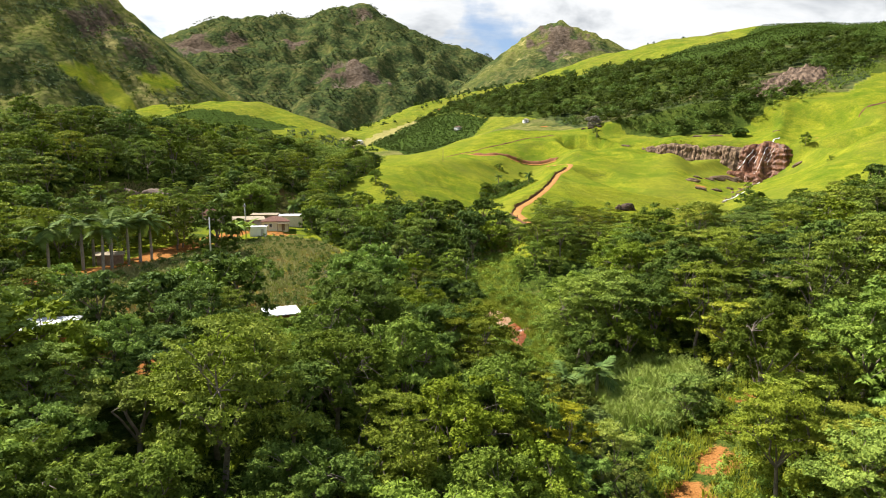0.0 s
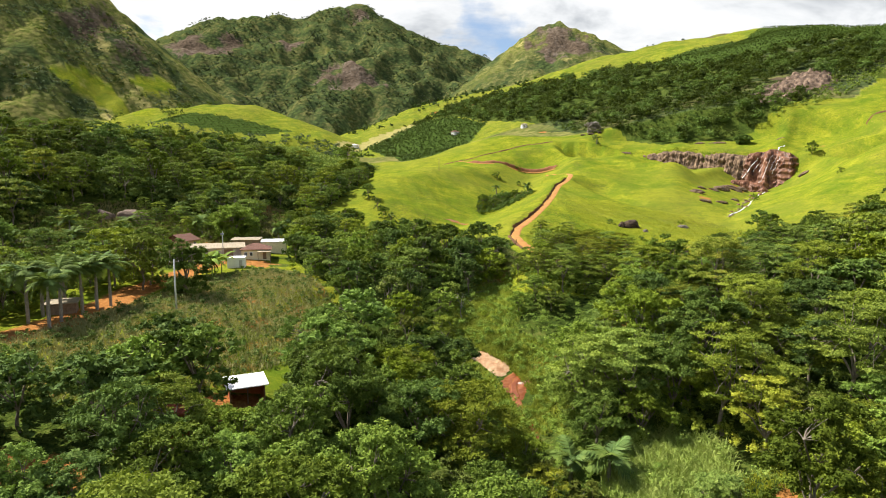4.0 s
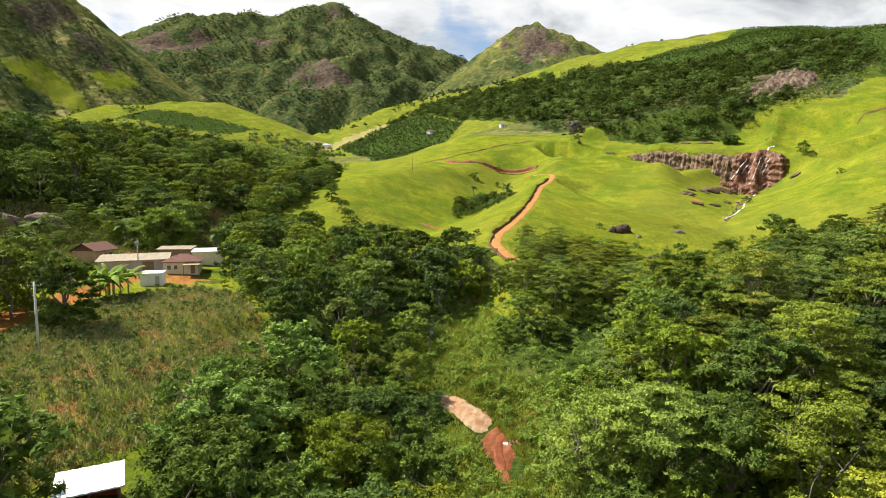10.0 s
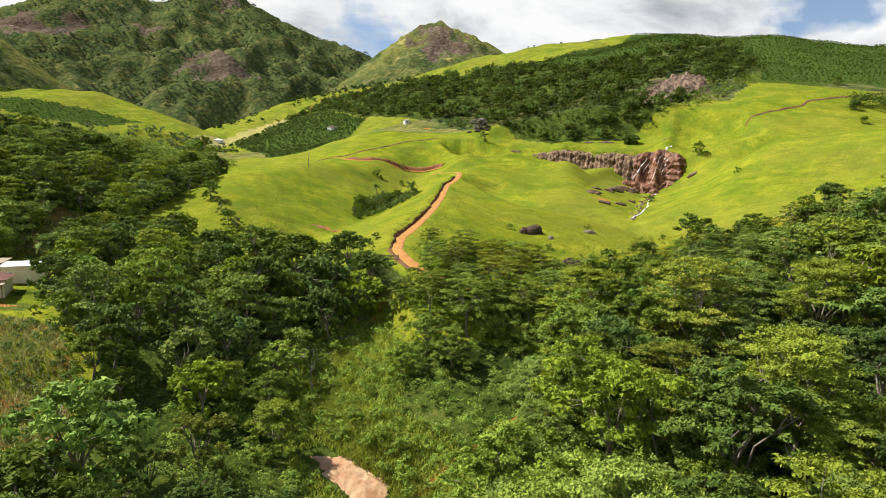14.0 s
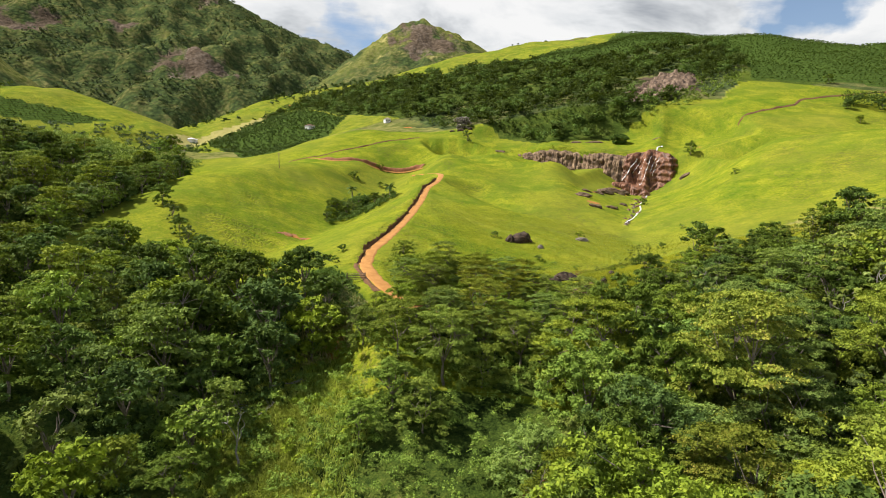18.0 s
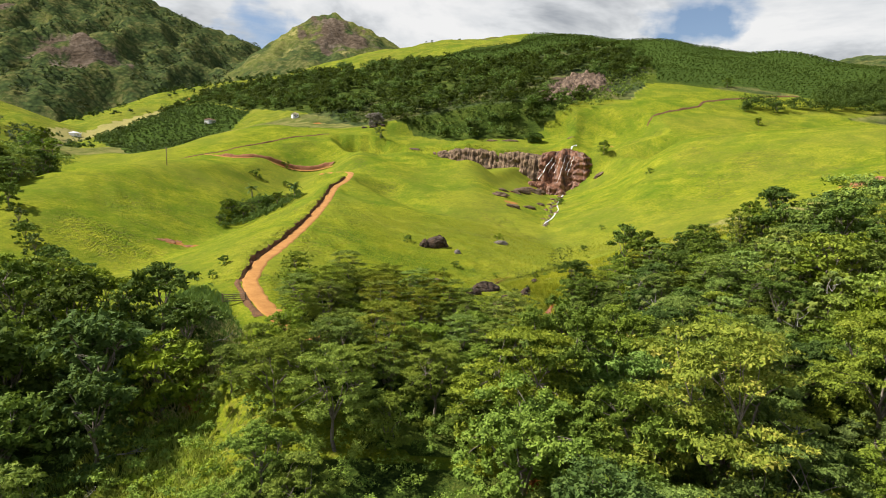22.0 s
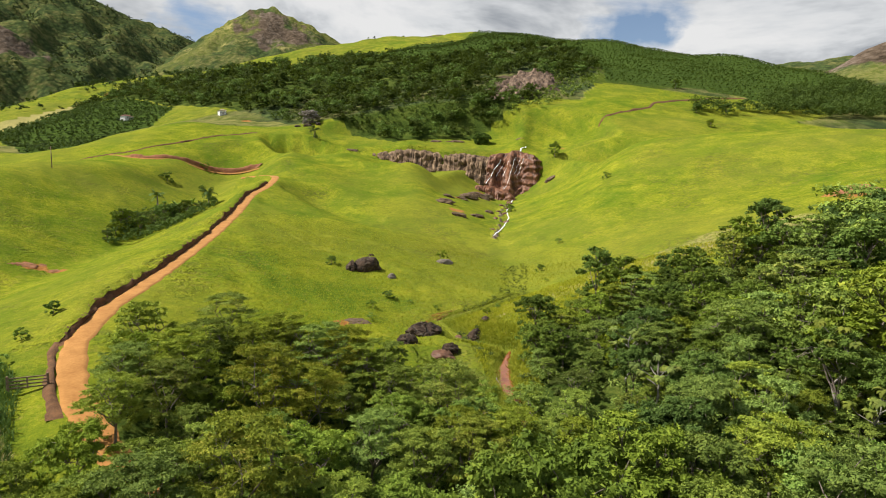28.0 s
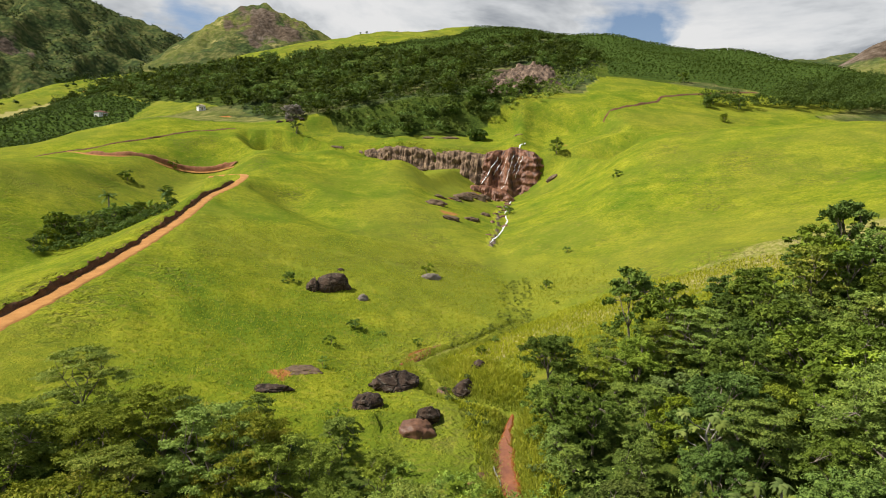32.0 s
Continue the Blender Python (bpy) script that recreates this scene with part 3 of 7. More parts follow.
FIELD = [(-64, 96), (-56, 84), (-40, 78), (-29, 92), (-19, 118), (-21, 138), (-32, 157), (-42, 162), (-56, 148), (-57, 128)]
LANE = [(-72, 88), (-63, 101), (-62, 117), (-63, 134), (-62, 150), (-60, 166)]


PASTURE_TOP = [(285, 410), (297, 440), (330, 476), (362, 498), (376, 494), (392, 482), (408, 466), (432, 438), (470, 416), (520, 390), (440, 370), (340, 370)]
BRIGHT_STRIP = [(-602, 932), (-578, 980), (-538, 982), (-504, 956), (-424, 900), (-405, 848), (-430, 850), (-500, 926), (-540, 934), (-582, 920)]
BRIGHT_PATCH = [(-528, 1018), (-480, 1078), (-460, 1058), (-492, 998)]


def cover_at(x, y, z):
    """Weights of woodland floor, bare rock and soil, then of crops, dry field and far woods; the rest is pasture."""
    far = np.hypot(x, y)
    wood = np.zeros(x.shape)
    wild = np.zeros(x.shape)
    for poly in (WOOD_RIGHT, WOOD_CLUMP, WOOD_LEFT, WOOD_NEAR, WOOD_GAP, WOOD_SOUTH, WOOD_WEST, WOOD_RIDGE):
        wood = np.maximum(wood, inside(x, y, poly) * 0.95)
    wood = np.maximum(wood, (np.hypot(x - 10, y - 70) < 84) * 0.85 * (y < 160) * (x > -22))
    patchy = wave_noise(x, y, 170, 21, 4)
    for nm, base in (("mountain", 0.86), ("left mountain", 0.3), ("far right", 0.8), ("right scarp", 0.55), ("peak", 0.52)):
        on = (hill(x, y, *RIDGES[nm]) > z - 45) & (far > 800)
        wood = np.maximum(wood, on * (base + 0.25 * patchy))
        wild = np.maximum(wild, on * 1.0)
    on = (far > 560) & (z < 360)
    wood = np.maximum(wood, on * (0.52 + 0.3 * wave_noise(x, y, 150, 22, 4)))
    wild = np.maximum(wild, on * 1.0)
    for nm in ("bright hill", "left hill"):
        on = (hill(x, y, *RIDGES[nm]) > z - 14) & (far > 640)
        wood = np.where(on, 0.0, wood)
        wild = np.where(on, 0.15, wild)
    wood = np.where((hill(x, y, *RIDGES["upper right"]) > z - 6) & (far < 700) & ~inside(x, y, WOOD_RIDGE), 0.0, wood)
    wild = np.where((hill(x, y, *RIDGES["upper right"]) > z - 14) & (far < 760), 0.0, wild)
    wild = np.where(inside(x, y, CROP_RIDGE), 0.0, wild)
    wood = np.where((hill(x, y, *RIDGES["terrace"]) > z - 6) & (y < 600) & ~inside(x, y, WOOD_RIDGE), 0.0, wood)
    wood = np.where(inside(x, y, WOOD_RIDGE), 0.92, wood)
    for poly in (BRIGHT_STRIP, BRIGHT_PATCH):
        clear = inside(x, y, poly)
        wood = np.where(clear, 0.0, wood)
        wild = np.where(clear, 0.0, wild)
    open_top = inside(x, y, PASTURE_TOP)
    wood, wild = np.where(open_top, 0.0, wood), np.where(open_top, 0.0, wild)
    rock = np.zeros(x.shape)
    for cx, cy, r, s in ((302, 520, 30, 1.0), (322, 533, 26, 1.0), (274, 506, 16, 1.0), (-640, 1610, 120, 0.95), (-225, 1500, 85, 0.9), (-427, 1710, 60, .85), (-265, 1950, 60, .7), (270, 1440, 75, 0.8), (320, 1420, 70, 0.75), (290, 1500, 60, 0.7), (1010, 640, 90, 1.0), (-620, 1090, 90, 0.6), (-545, 1075, 50, 0.55), (440, 935, 40, 0.6)):
        e = np.hypot(x - cx, y - cy) / r
        rock = np.maximum(rock, s * np.clip(1.3 - e + 0.4 * wave_noise(x, y, r * 0.8, 31, 5), 0, 1))
    d, _ = line_near(x, y, [p[:3] for p in CLIFF])
    rock = np.maximum(rock, np.clip(0.7 - d / 5, 0, 0.5) * (x > 214))
    soil = np.zeros(x.shape)
    d, _ = line_near(x, y, ROAD)
    soil = np.maximum(soil, np.clip(1.1 - d / 2.0, 0, 1))
    d, _ = line_near(x, y, CREEK[0:5])
    rock = np.maximum(rock, np.clip(0.8 - d / 1.9 + 0.3 * wave_noise(x, y, 6, 44, 3), 0, 0.9) * (y < 400))
    d, _ = line_near(x, y, CREEK[10:15])
    soil = np.maximum(soil, np.clip(0.62 - d / 1.9 + 0.25 * wave_noise(x, y, 5, 45, 3), 0, 1))
    d, _ = line_near(x, y, [(a, b, 0) for a, b in LANE])
    soil = np.maximum(soil, np.clip(1.3 - d / 5.0, 0, 0.9))
    for cx, cy, r in ((8, 298, 4), (13, 296, 3), (-25.5, 87, 7), (-56, 176, 9), (-48, 168, 5), (26, 58.5, 3), (31, 62.8, 3.5), (36, 69, 3), (41, 75, 2.8), (200, 212, 7), (64, 219, 2), (-38.5, 64.5, 8), (-29, 74, 4), (-112, 186, 7), (-70, 196, 5), (-71, 260, 7), (-104, 178, 5), (-76, 268, 5), (100, 585, 5), (-2, 990, 18), (40, 880, 14), (176, 438, 4), (200, 402, 5), (184, 386, 4), (168, 372, 3), (150, 340, 4), (214, 412, 6), (296, 508, 5), (262, 414, 3), (18, 170, 2)):
        soil = np.maximum(soil, np.clip(1.2 - np.hypot(x - cx, y - cy) / r + 0.3 * wave_noise(x, y, r * 1.2, 41, 3), 0, 1))
    yard = inside(x, y, [(-120, 165), (-72, 150), (-66, 150), (-58, 165), (-40, 165), (-34, 190), (-45, 215), (-70, 215), (-100, 226), (-122, 210)])
    wood = np.maximum(wood, yard * (0.45 + 0.25 * wave_noise(x, y, 12, 43, 3)))
    fld = inside(x, y, FIELD)
    soil = np.maximum(soil, fld * (0.38 + 0.2 * wave_noise(x, y, 9, 42, 4)))
    wood = np.where(fld, 0.35, wood)
    crop = np.zeros(x.shape)
    for poly in (CROP_RIDGE, CROP_VALLEY, CROP_WEST, CROP_HILL, CROP_CREST):
        crop = np.maximum(crop, inside(x, y, poly) * 1.0)
    crop = np.where(open_top, 0.0, crop)
    bare = np.zeros(x.shape)
    for nm in ("peak", "left mountain", "right scarp"):
        bare = np.maximum(bare, ((hill(x, y, *RIDGES[nm]) > z - 60) & (far > 800)) * (0.16 + 0.3 * wave_noise(x, y, 80, 51, 4)))
    dry = np.maximum(np.maximum(inside(x, y, DRY_FIELD) * 1.0, bare), np.clip(1.2 - line_near(x, y, RIDGES["yellow bank"][0][:4])[0] / 9, 0, 0.52))
    return (np.clip(wood, 0, 1), rock, soil), (crop, dry, wild)


def build_ground():
    cx, cy = 25.0, 70.0
    view = np.radians(np.concatenate([np.arange(-62, 78, 0.26), np.arange(78, 298, 3.0)]))
    radii = np.concatenate([[0.02], np.arange(1.5, 60, 1.5), np.geomspace(60, 4700, 380)])
    A, R = np.meshgrid(view, radii)
    x, y = (cx + R * np.sin(A)).ravel(), (cy + R * np.cos(A)).ravel()
    z = height(x, y)
    nr, na = A.shape
    i, j = np.meshgrid(np.arange(nr - 1), np.arange(na), indexing="ij")
    j2 = (j + 1) % na
    faces = np.stack([i * na + j, (i + 1) * na + j, (i + 1) * na + j2, i * na + j2], -1).reshape(-1, 4)[:, ::-1]
    verts = np.column_stack([x, y, z])
    me = mesh_from("ground", verts, faces, GROUND, True)
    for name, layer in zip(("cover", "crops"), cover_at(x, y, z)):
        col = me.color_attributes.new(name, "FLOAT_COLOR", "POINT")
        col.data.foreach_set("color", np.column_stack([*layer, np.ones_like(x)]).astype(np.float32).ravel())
    ob = new("ground", me)
    return tagged(ob, "rolling valley ground of bright green pasture, woodland floor and bare rock", "ground", kind="structure")


ground = build_ground()


def ribbon(line, half, lift, mat, name, step=1.5, seed=1, rough=0.25, across=4, crown=0.0, taper=0):
    """A strip that follows a line on the plan and lies on the land."""
    pts = [Vector(p) for p in line]
    path = []
    for a, b in zip(pts[:-1], pts[1:]):
        n = max(1, int((b - a).length / step))
        path += [a.lerp(b, k / n) for k in range(n)]
    path.append(pts[-1])
    for _ in range(4):
        path = [path[0]] + [(path[k - 1] + path[k] * 2 + path[k + 1]) / 4 for k in range(1, len(path) - 1)] + [path[-1]]
    rng = random.Random(seed)
    verts, faces = [], []
    for k, p in enumerate(path):
        t = (path[min(k + 1, len(path) - 1)] - path[max(k - 1, 0)])
        t.z = 0
        t.normalize()
        side = Vector((t.y, -t.x, 0))
        wob_l, wob_r = rng.uniform(-rough, rough), rng.uniform(-rough, rough)
        for c in range(-1, across + 2):
            u = max(0, min(across, c)) / across * 2 - 1
            w = (half + (wob_l if u < 0 else wob_r)) * (min(1.0, (k + 0.3) / taper, (len(path) - 0.7 - k) / taper) if taper else 1.0)
            q = p + side * u * (w + (0.5 if c in (-1, across + 1) else 0))
            verts.append((q.x, q.y, p.z + lift + crown * (1 - u * u) - (0.7 if c in (-1, across + 1) else 0)))
    n = across + 3
    for k in range(len(path) - 1):
        for c in range(n - 1):
            faces.append((k * n + c, k * n + c + 1, (k + 1) * n + c + 1, (k + 1) * n + c))
    return new(name, mesh_from(name, verts, faces, mat, True))


road = tagged(ribbon(ROAD, 1.35, 0.06, SOIL, "road", 1.5, 4, 0.25, 6, 0.05), "orange dirt road climbing the grassy spur", "road", kind="structure")

# ---------------------------------------------------------------- trees
def leaf_cards(centres, radii, count, size, rng, lift=0.45, spread=0.85, shoots=10):
    """Many small pointed leaves along the shoots of a set of clumps; returns vertices and triangles."""
    centres, radii = np.asarray(centres, float), np.asarray(radii, float)
    shoots = int(max(3, min(shoots, count / len(centres) / 4)))
    vol = radii[:, 0] * radii[:, 1] + radii[:, 0] * radii[:, 2]
    way = rng.normal(size=(len(centres), shoots, 3))
    way /= np.linalg.norm(way, axis=2, keepdims=True)
    way[..., 2] = np.where(way[..., 2] < -0.25, -way[..., 2] * 0.5, way[..., 2])
    reach = rng.uniform(0.6, 1.3, (len(centres), shoots, 1))
    pick = rng.choice(len(centres), count, p=vol / vol.sum())
    shoot = rng.randint(shoots, size=count)
    d, far = way[pick, shoot], reach[pick, shoot]
    u = 0.25 + 0.75 * rng.uniform(size=(count, 1)) ** 0.7
    pos = centres[pick] + radii[pick] * (d * far * u + rng.normal(size=(count, 3)) * (0.23 - 0.12 * u))
    nrm = d * 0.6 + np.array([0, 0, lift]) + rng.normal(size=(count, 3)) * spread * 0.55
    nrm /= np.linalg.norm(nrm, axis=1, keepdims=True)
    a = d * 0.7 + rng.normal(size=(count, 3)) * 0.6
    a -= nrm * (a * nrm).sum(1, keepdims=True)
    a /= np.linalg.norm(a, axis=1, keepdims=True)
    b = np.cross(nrm, a)
    s = size * rng.uniform(0.6, 1.35, (count, 1))
    p0 = pos - a * s * 0.45 + b * s * 0.32
    p1 = pos + a * s * 0.75 - nrm * s * 0.14
    p2 = pos - a * s * 0.35 - b * s * 0.34
    verts = np.stack([p0, p1, p2], 1).reshape(-1, 3)
    faces = np.arange(count * 3).reshape(-1, 3)
    return verts, faces


def tube(verts, faces, p0, p1, r0, r1, sides=6):
    p0, p1 = Vector(p0), Vector(p1)
    ax = (p1 - p0).normalized()
    u = ax.orthogonal().normalized()
    v = ax.cross(u)
    base = len(verts)
    for p, r in ((p0, r0), (p1, r1)):
        for k in range(sides):
            w = 2 * math.pi * k / sides
            verts.append(p + (u * math.cos(w) + v * math.sin(w)) * r)
    for k in range(sides):
        k2 = (k + 1) % sides
        faces.append((base + k, base + k2, base + sides + k2, base + sides + k))


def limb(verts, faces, p0, p1, r0, r1, rng, sag=0.0, bits=3, sides=6):
    """A tapered, slightly crooked limb."""
    p0, p1 = Vector(p0), Vector(p1)
    length = (p1 - p0).length
    last, rl = p0, r0
    for k in range(1, bits + 1):
        u = k / bits
        q = p0.lerp(p1, u) + Vector((rng.uniform(-1, 1), rng.uniform(-1, 1), rng.uniform(-.5, .5))) * length * 0.06 * (k < bits) + Vector((0, 0, sag * math.sin(u * math.pi)))
        r = r0 + (r1 - r0) * u
        tube(verts, faces, last, q, rl, r, sides)
        last, rl = q, r


def make_tree(name, leaf, label, category, height_m, radius, layers, clumps, leaves, leaf_size, seed, flat=0.35, low=0.45, bark=BARK, shape="dome", trunk_r=0.2, bare=0.0, skirt=0.3):
    """A tree with a tapered trunk, limbs to its clumps, and a crown of separate leaves."""
    rng = np.random.RandomState(seed)
    tree = new(name)
    tagged(tree, label, category)
    cen, rad = [], []
    lobes, lobe_turn = max(4, min(9, clumps // 8)), rng.uniform(0, 6.28)
    for k in range(clumps):
        a = k * 2.39996 + rng.uniform(-0.4, 0.4)
        u = math.sqrt((k + 0.5) / clumps) * rng.uniform(0.85, 1.1)
        if shape == "flat":
            lay = rng.randint(layers) / max(1, layers - 1)
            rr = radius * u * (0.55 + 0.45 * (1 - lay)) * 0.95
            zz = height_m * (low + (1 - low) * (0.35 + 0.6 * lay)) - 0.10 * height_m * u * u
            c = radius * rng.uniform(0.13, 0.27)
            rad.append((c, c, c * flat))
        elif shape == "column":
            zz = height_m * (low + (1 - low) * (k + 0.5) / clumps)
            w = math.sin(math.pi * min(1, 0.25 + 0.8 * (k + .5) / clumps))
            rr = radius * 0.75 * w * rng.uniform(0.3, 1.15)
            c = radius * rng.uniform(0.16, 0.36)
            rad.append((c, c, c * 1.0))
        else:
            # clumps sit on a few large lobes of the crown
            g = k % lobes
            ga, gu = g * 2.39996 + lobe_turn, math.sqrt((g + 0.4) / lobes)
            gr = radius * (0.30 + 0.18 * ((g * 7 + seed) % 5) / 4)
            d = rng.normal(size=3)
            d /= np.linalg.norm(d)
            d[2] = abs(d[2]) * 0.9 - 0.25
            gx, gy = math.cos(ga) * radius * 0.66 * gu, math.sin(ga) * radius * 0.66 * gu
            gz = height_m * (low + (1 - low) * (0.12 + 0.58 * math.sqrt(max(0, 1 - gu * gu * 0.85)) * (0.72 + 0.28 * ((g * 3 + seed) % 4) / 3)))
            x, y = gx + d[0] * gr, gy + d[1] * gr
            rr, a = math.hypot(x, y), math.atan2(y, x)
            zz = gz + d[2] * gr
            c = radius * rng.uniform(0.10, 0.22)
            rad.append((c, c, c * rng.uniform(0.6, 0.85)))
        cen.append((rr * math.cos(a), rr * math.sin(a), zz))
    # low boughs and climbers that hide the foot of the trunk
    tops = len(cen)
    for k in range(0 if bare else int(clumps * skirt)):
        a, u = k * 2.39996 + rng.uniform(-0.5, 0.5), rng.uniform(0.3, 0.82)
        c = radius * rng.uniform(0.10, 0.2)
        cen.append((radius * u * math.cos(a), radius * u * math.sin(a), height_m * rng.uniform(0.05, low + 0.2)))
        rad.append((c, c, c * rng.uniform(0.8, 1.5)))
    # trunk, main limbs, then boughs to the clumps
    tv, tf = [], []
    prng = random.Random(seed)
    fork = Vector((prng.uniform(-.3, .3), prng.uniform(-.3, .3), height_m * max(low, 0.25) * (0.8 if bare else 0.95)))
    limb(tv, tf, (0, 0, -0.8), fork, trunk_r * 1.25, trunk_r * 0.8, prng, 0, 4, 7)
    mains = []
    for k in range(3 if clumps < 12 else 6):
        a, u = k * 2.39996 + prng.uniform(-.3, .3), prng.uniform(0.2, 0.5)
        mains.append(Vector((radius * u * math.cos(a), radius * u * math.sin(a), height_m * (max(low, 0.25) + (1 - max(low, 0.25)) * prng.uniform(0.3, 0.55)))))
        limb(tv, tf, fork, mains[-1], trunk_r * 0.55, trunk_r * 0.28, prng, 0.2, 3, 5)
    for k, c in enumerate(cen[:tops]):
        if k % 2 == 0 or bare:
            tip = Vector(c)
            limb(tv, tf, min(mains, key=lambda m: (m - tip).length), tip, trunk_r * 0.24, trunk_r * 0.06, prng, 0.15, 3, 4)
    trunk = new("trunk", mesh_from("trunk", [tuple(v) for v in tv], tf, bark, True))
    trunk.parent = tree
    if leaves:
        v, f = leaf_cards(cen, rad, leaves, leaf_size, rng)
        crown = new("crown", mesh_from("crown", v, f, LEAF[leaf]))
        crown.parent = tree
    return tree


KINDS = {}


def family(key, seeds, far_leaves=0.28, **kw):
    """Grown models of one kind: full ones for the trees by the flight line, lighter ones for those further off."""
    fine = dict(kw, leaves=int(kw["leaves"] * 1.8), leaf_size=kw["leaf_size"] * 0.72)
    KINDS[key] = [make_tree(seed=s, **fine) for s in seeds]
    kw["leaves"], kw["leaf_size"] = int(kw["leaves"] * far_leaves), kw["leaf_size"] * 1.75
    KINDS[key + " far"] = [make_tree(seed=s + 500, **kw) for s in seeds]


family("umbrella", (1, 2, 3), name="feathery_umbrella_tree", leaf="umbrella", label="spreading tree with layered feathery green crown", category="tree", height_m=11, radius=6.0, layers=4, clumps=62, leaves=16000, leaf_size=0.27, flat=0.34, low=0.30, shape="flat")
family("round", (11, 12, 13), name="broadleaf_tree", leaf="round", label="dense rounded green broadleaf tree in the wood", category="tree", height_m=11, radius=5.0, layers=0, clumps=78, leaves=15000, leaf_size=0.30, low=0.15)
family("dark", (21, 22), name="dark_broadleaf_tree", leaf="dark", label="dark green broadleaf tree with a heavy crown", category="tree", height_m=12, radius=5.0, layers=0, clumps=70, leaves=14000, leaf_size=0.30, low=0.18)
family("scrub", (31, 32, 33), name="scrub_tree", leaf="umbrella", label="low scrubby tree with fine yellow-green leaves", category="tree", height_m=7, radius=4.2, layers=3, clumps=52, leaves=11500, leaf_size=0.24, flat=0.6, low=0.12, shape="flat", trunk_r=0.12)
family("lime", (36,), name="lime_tree", leaf="lime", label="airy lime green tree with thin layered crown", category="tree", height_m=9, radius=4.6, layers=4, clumps=28, leaves=8000, leaf_size=0.24, flat=0.4, low=0.3, shape="flat")
family("golden", (41, 42), name="flowering_umbrella_tree", leaf="golden", label="flowering umbrella tree with yellow-green crown tips", category="tree", height_m=12, radius=6.4, layers=4, clumps=62, leaves=16000, leaf_size=0.26, flat=0.34, low=0.28, shape="flat")
family("grey", (51, 52), name="pale_tree", leaf="grey", label="pale green scrub tree with a loose crown", category="tree", height_m=8.5, radius=4.2, layers=0, clumps=30, leaves=8000, leaf_size=0.28, low=0.15)
family("tall", (26, 27), name="tall_forest_tree", leaf="dark", label="tall dark forest tree with an uneven heaped crown", category="tree", height_m=14, radius=5.2, layers=0, clumps=64, leaves=14000, leaf_size=0.32, low=0.3)
family("bush", (71, 72), 0.5, name="bush", leaf="round", label="low leafy green bush", category="bush", height_m=3.4, radius=2.2, layers=0, clumps=14, leaves=2200, leaf_size=0.24, low=0.02, trunk_r=0.06)
FLIGHT = [(0, 30, 0), (10, 70, 0), (30, 115, 0), (55, 160, 0), (70, 185, 0)]
USED = {k: 0 for k in KINDS}
TAKEN = []


def plant(key, x, y, scale=1.0, turn=None, rng=random, sink=0.2, tilt=3.0):
    """Plants one more tree of a kind on the land."""
    if line_near(np.array([x]), np.array([y]), FLIGHT)[0][0] > 38 and " far" not in key:
        key += " far"
    fam = KINDS[key]
    n = USED[key]
    USED[key] += 1
    z = ground_z(x, y) - sink
    m = pose(x, y, z, rng.uniform(-tilt, tilt), rng.uniform(-tilt, tilt), rng.uniform(0, 360) if turn is None else turn) @ Matrix.Diagonal((scale, scale, scale * rng.uniform(0.9, 1.1), 1))
    TAKEN.append((x, y, 3.0 * scale))
    if n < len(fam):
        fam[n].matrix_basis = m
        return fam[n]
    src = fam[n % len(fam)]
    ob = copy_thing(src, Matrix())
    ob.matrix_basis = m
    return ob


def scatter(poly, spacing, mixture, seed, scale=(0.75, 1.15), keep=lambda x, y: True, size=lambda x, y: 1.0):
    """Trees at uneven spacing inside an outline of the plan."""
    rng = random.Random(seed)
    xs, ys = [p[0] for p in poly], [p[1] for p in poly]
    names, weights = list(mixture), list(mixture.values())
    done = []
    area = (max(xs) - min(xs)) * (max(ys) - min(ys))
    for _ in range(int(area / spacing ** 2 * 7)):
        x, y = rng.uniform(min(xs), max(xs)), rng.uniform(min(ys), max(ys))
        if not inside(np.array([x]), np.array([y]), poly)[0] or not keep(x, y):
            continue
        if any((x - a) ** 2 + (y - b) ** 2 < spacing ** 2 for a, b in done) or any((x - a) ** 2 + (y - b) ** 2 < (r + 0.8) ** 2 for a, b, r in TAKEN):
            continue
        done.append((x, y))
    for x, y in done:
        plant(rng.choices(names, weights)[0], x, y, rng.uniform(*scale) * size(x, y), rng=rng)
    return len(done)


def clear_of(line, gap):
    pts = [(p[0], p[1], 0.0) for p in line]
    return lambda x, y: line_near(np.array([x]), np.array([y]), pts)[0][0] > gap


off_creek, off_road = clear_of(CREEK[:14], 4.5), clear_of(ROAD, 5.0)


def joined_woods(name, spots, leaves, leaf_size, leaf, label, seed, radius=(2.6, 4.6), category="woods", squash=0.8, spread=0.4, lobes=4):
    """Far woods as one thing: every crown its own uneven clump of leaves."""
    rng = np.random.RandomState(seed)
    spots = np.asarray(spots, float)
    z = height(spots[:, 0], spots[:, 1])
    cen, rad = [], []
    for (x, y), zz in zip(spots, z):
        r = rng.uniform(*radius)
        for k in range(lobes):
            a = rng.uniform(0, 6.283)
            q = r * rng.uniform(0.4, 0.7)
            w = r * rng.uniform(0.2, 0.7)
            cen.append((x + math.cos(a) * w, y + math.sin(a) * w, zz + r * rng.uniform(0.45, 1.3)))
            rad.append((q, q, q * squash))
    v, f = leaf_cards(cen, rad, leaves * len(spots), leaf_size, rng, spread=spread + 0.2)
    return tagged(new(name, mesh_from(name, v, f, LEAF[leaf])), label, category, kind="stuff")


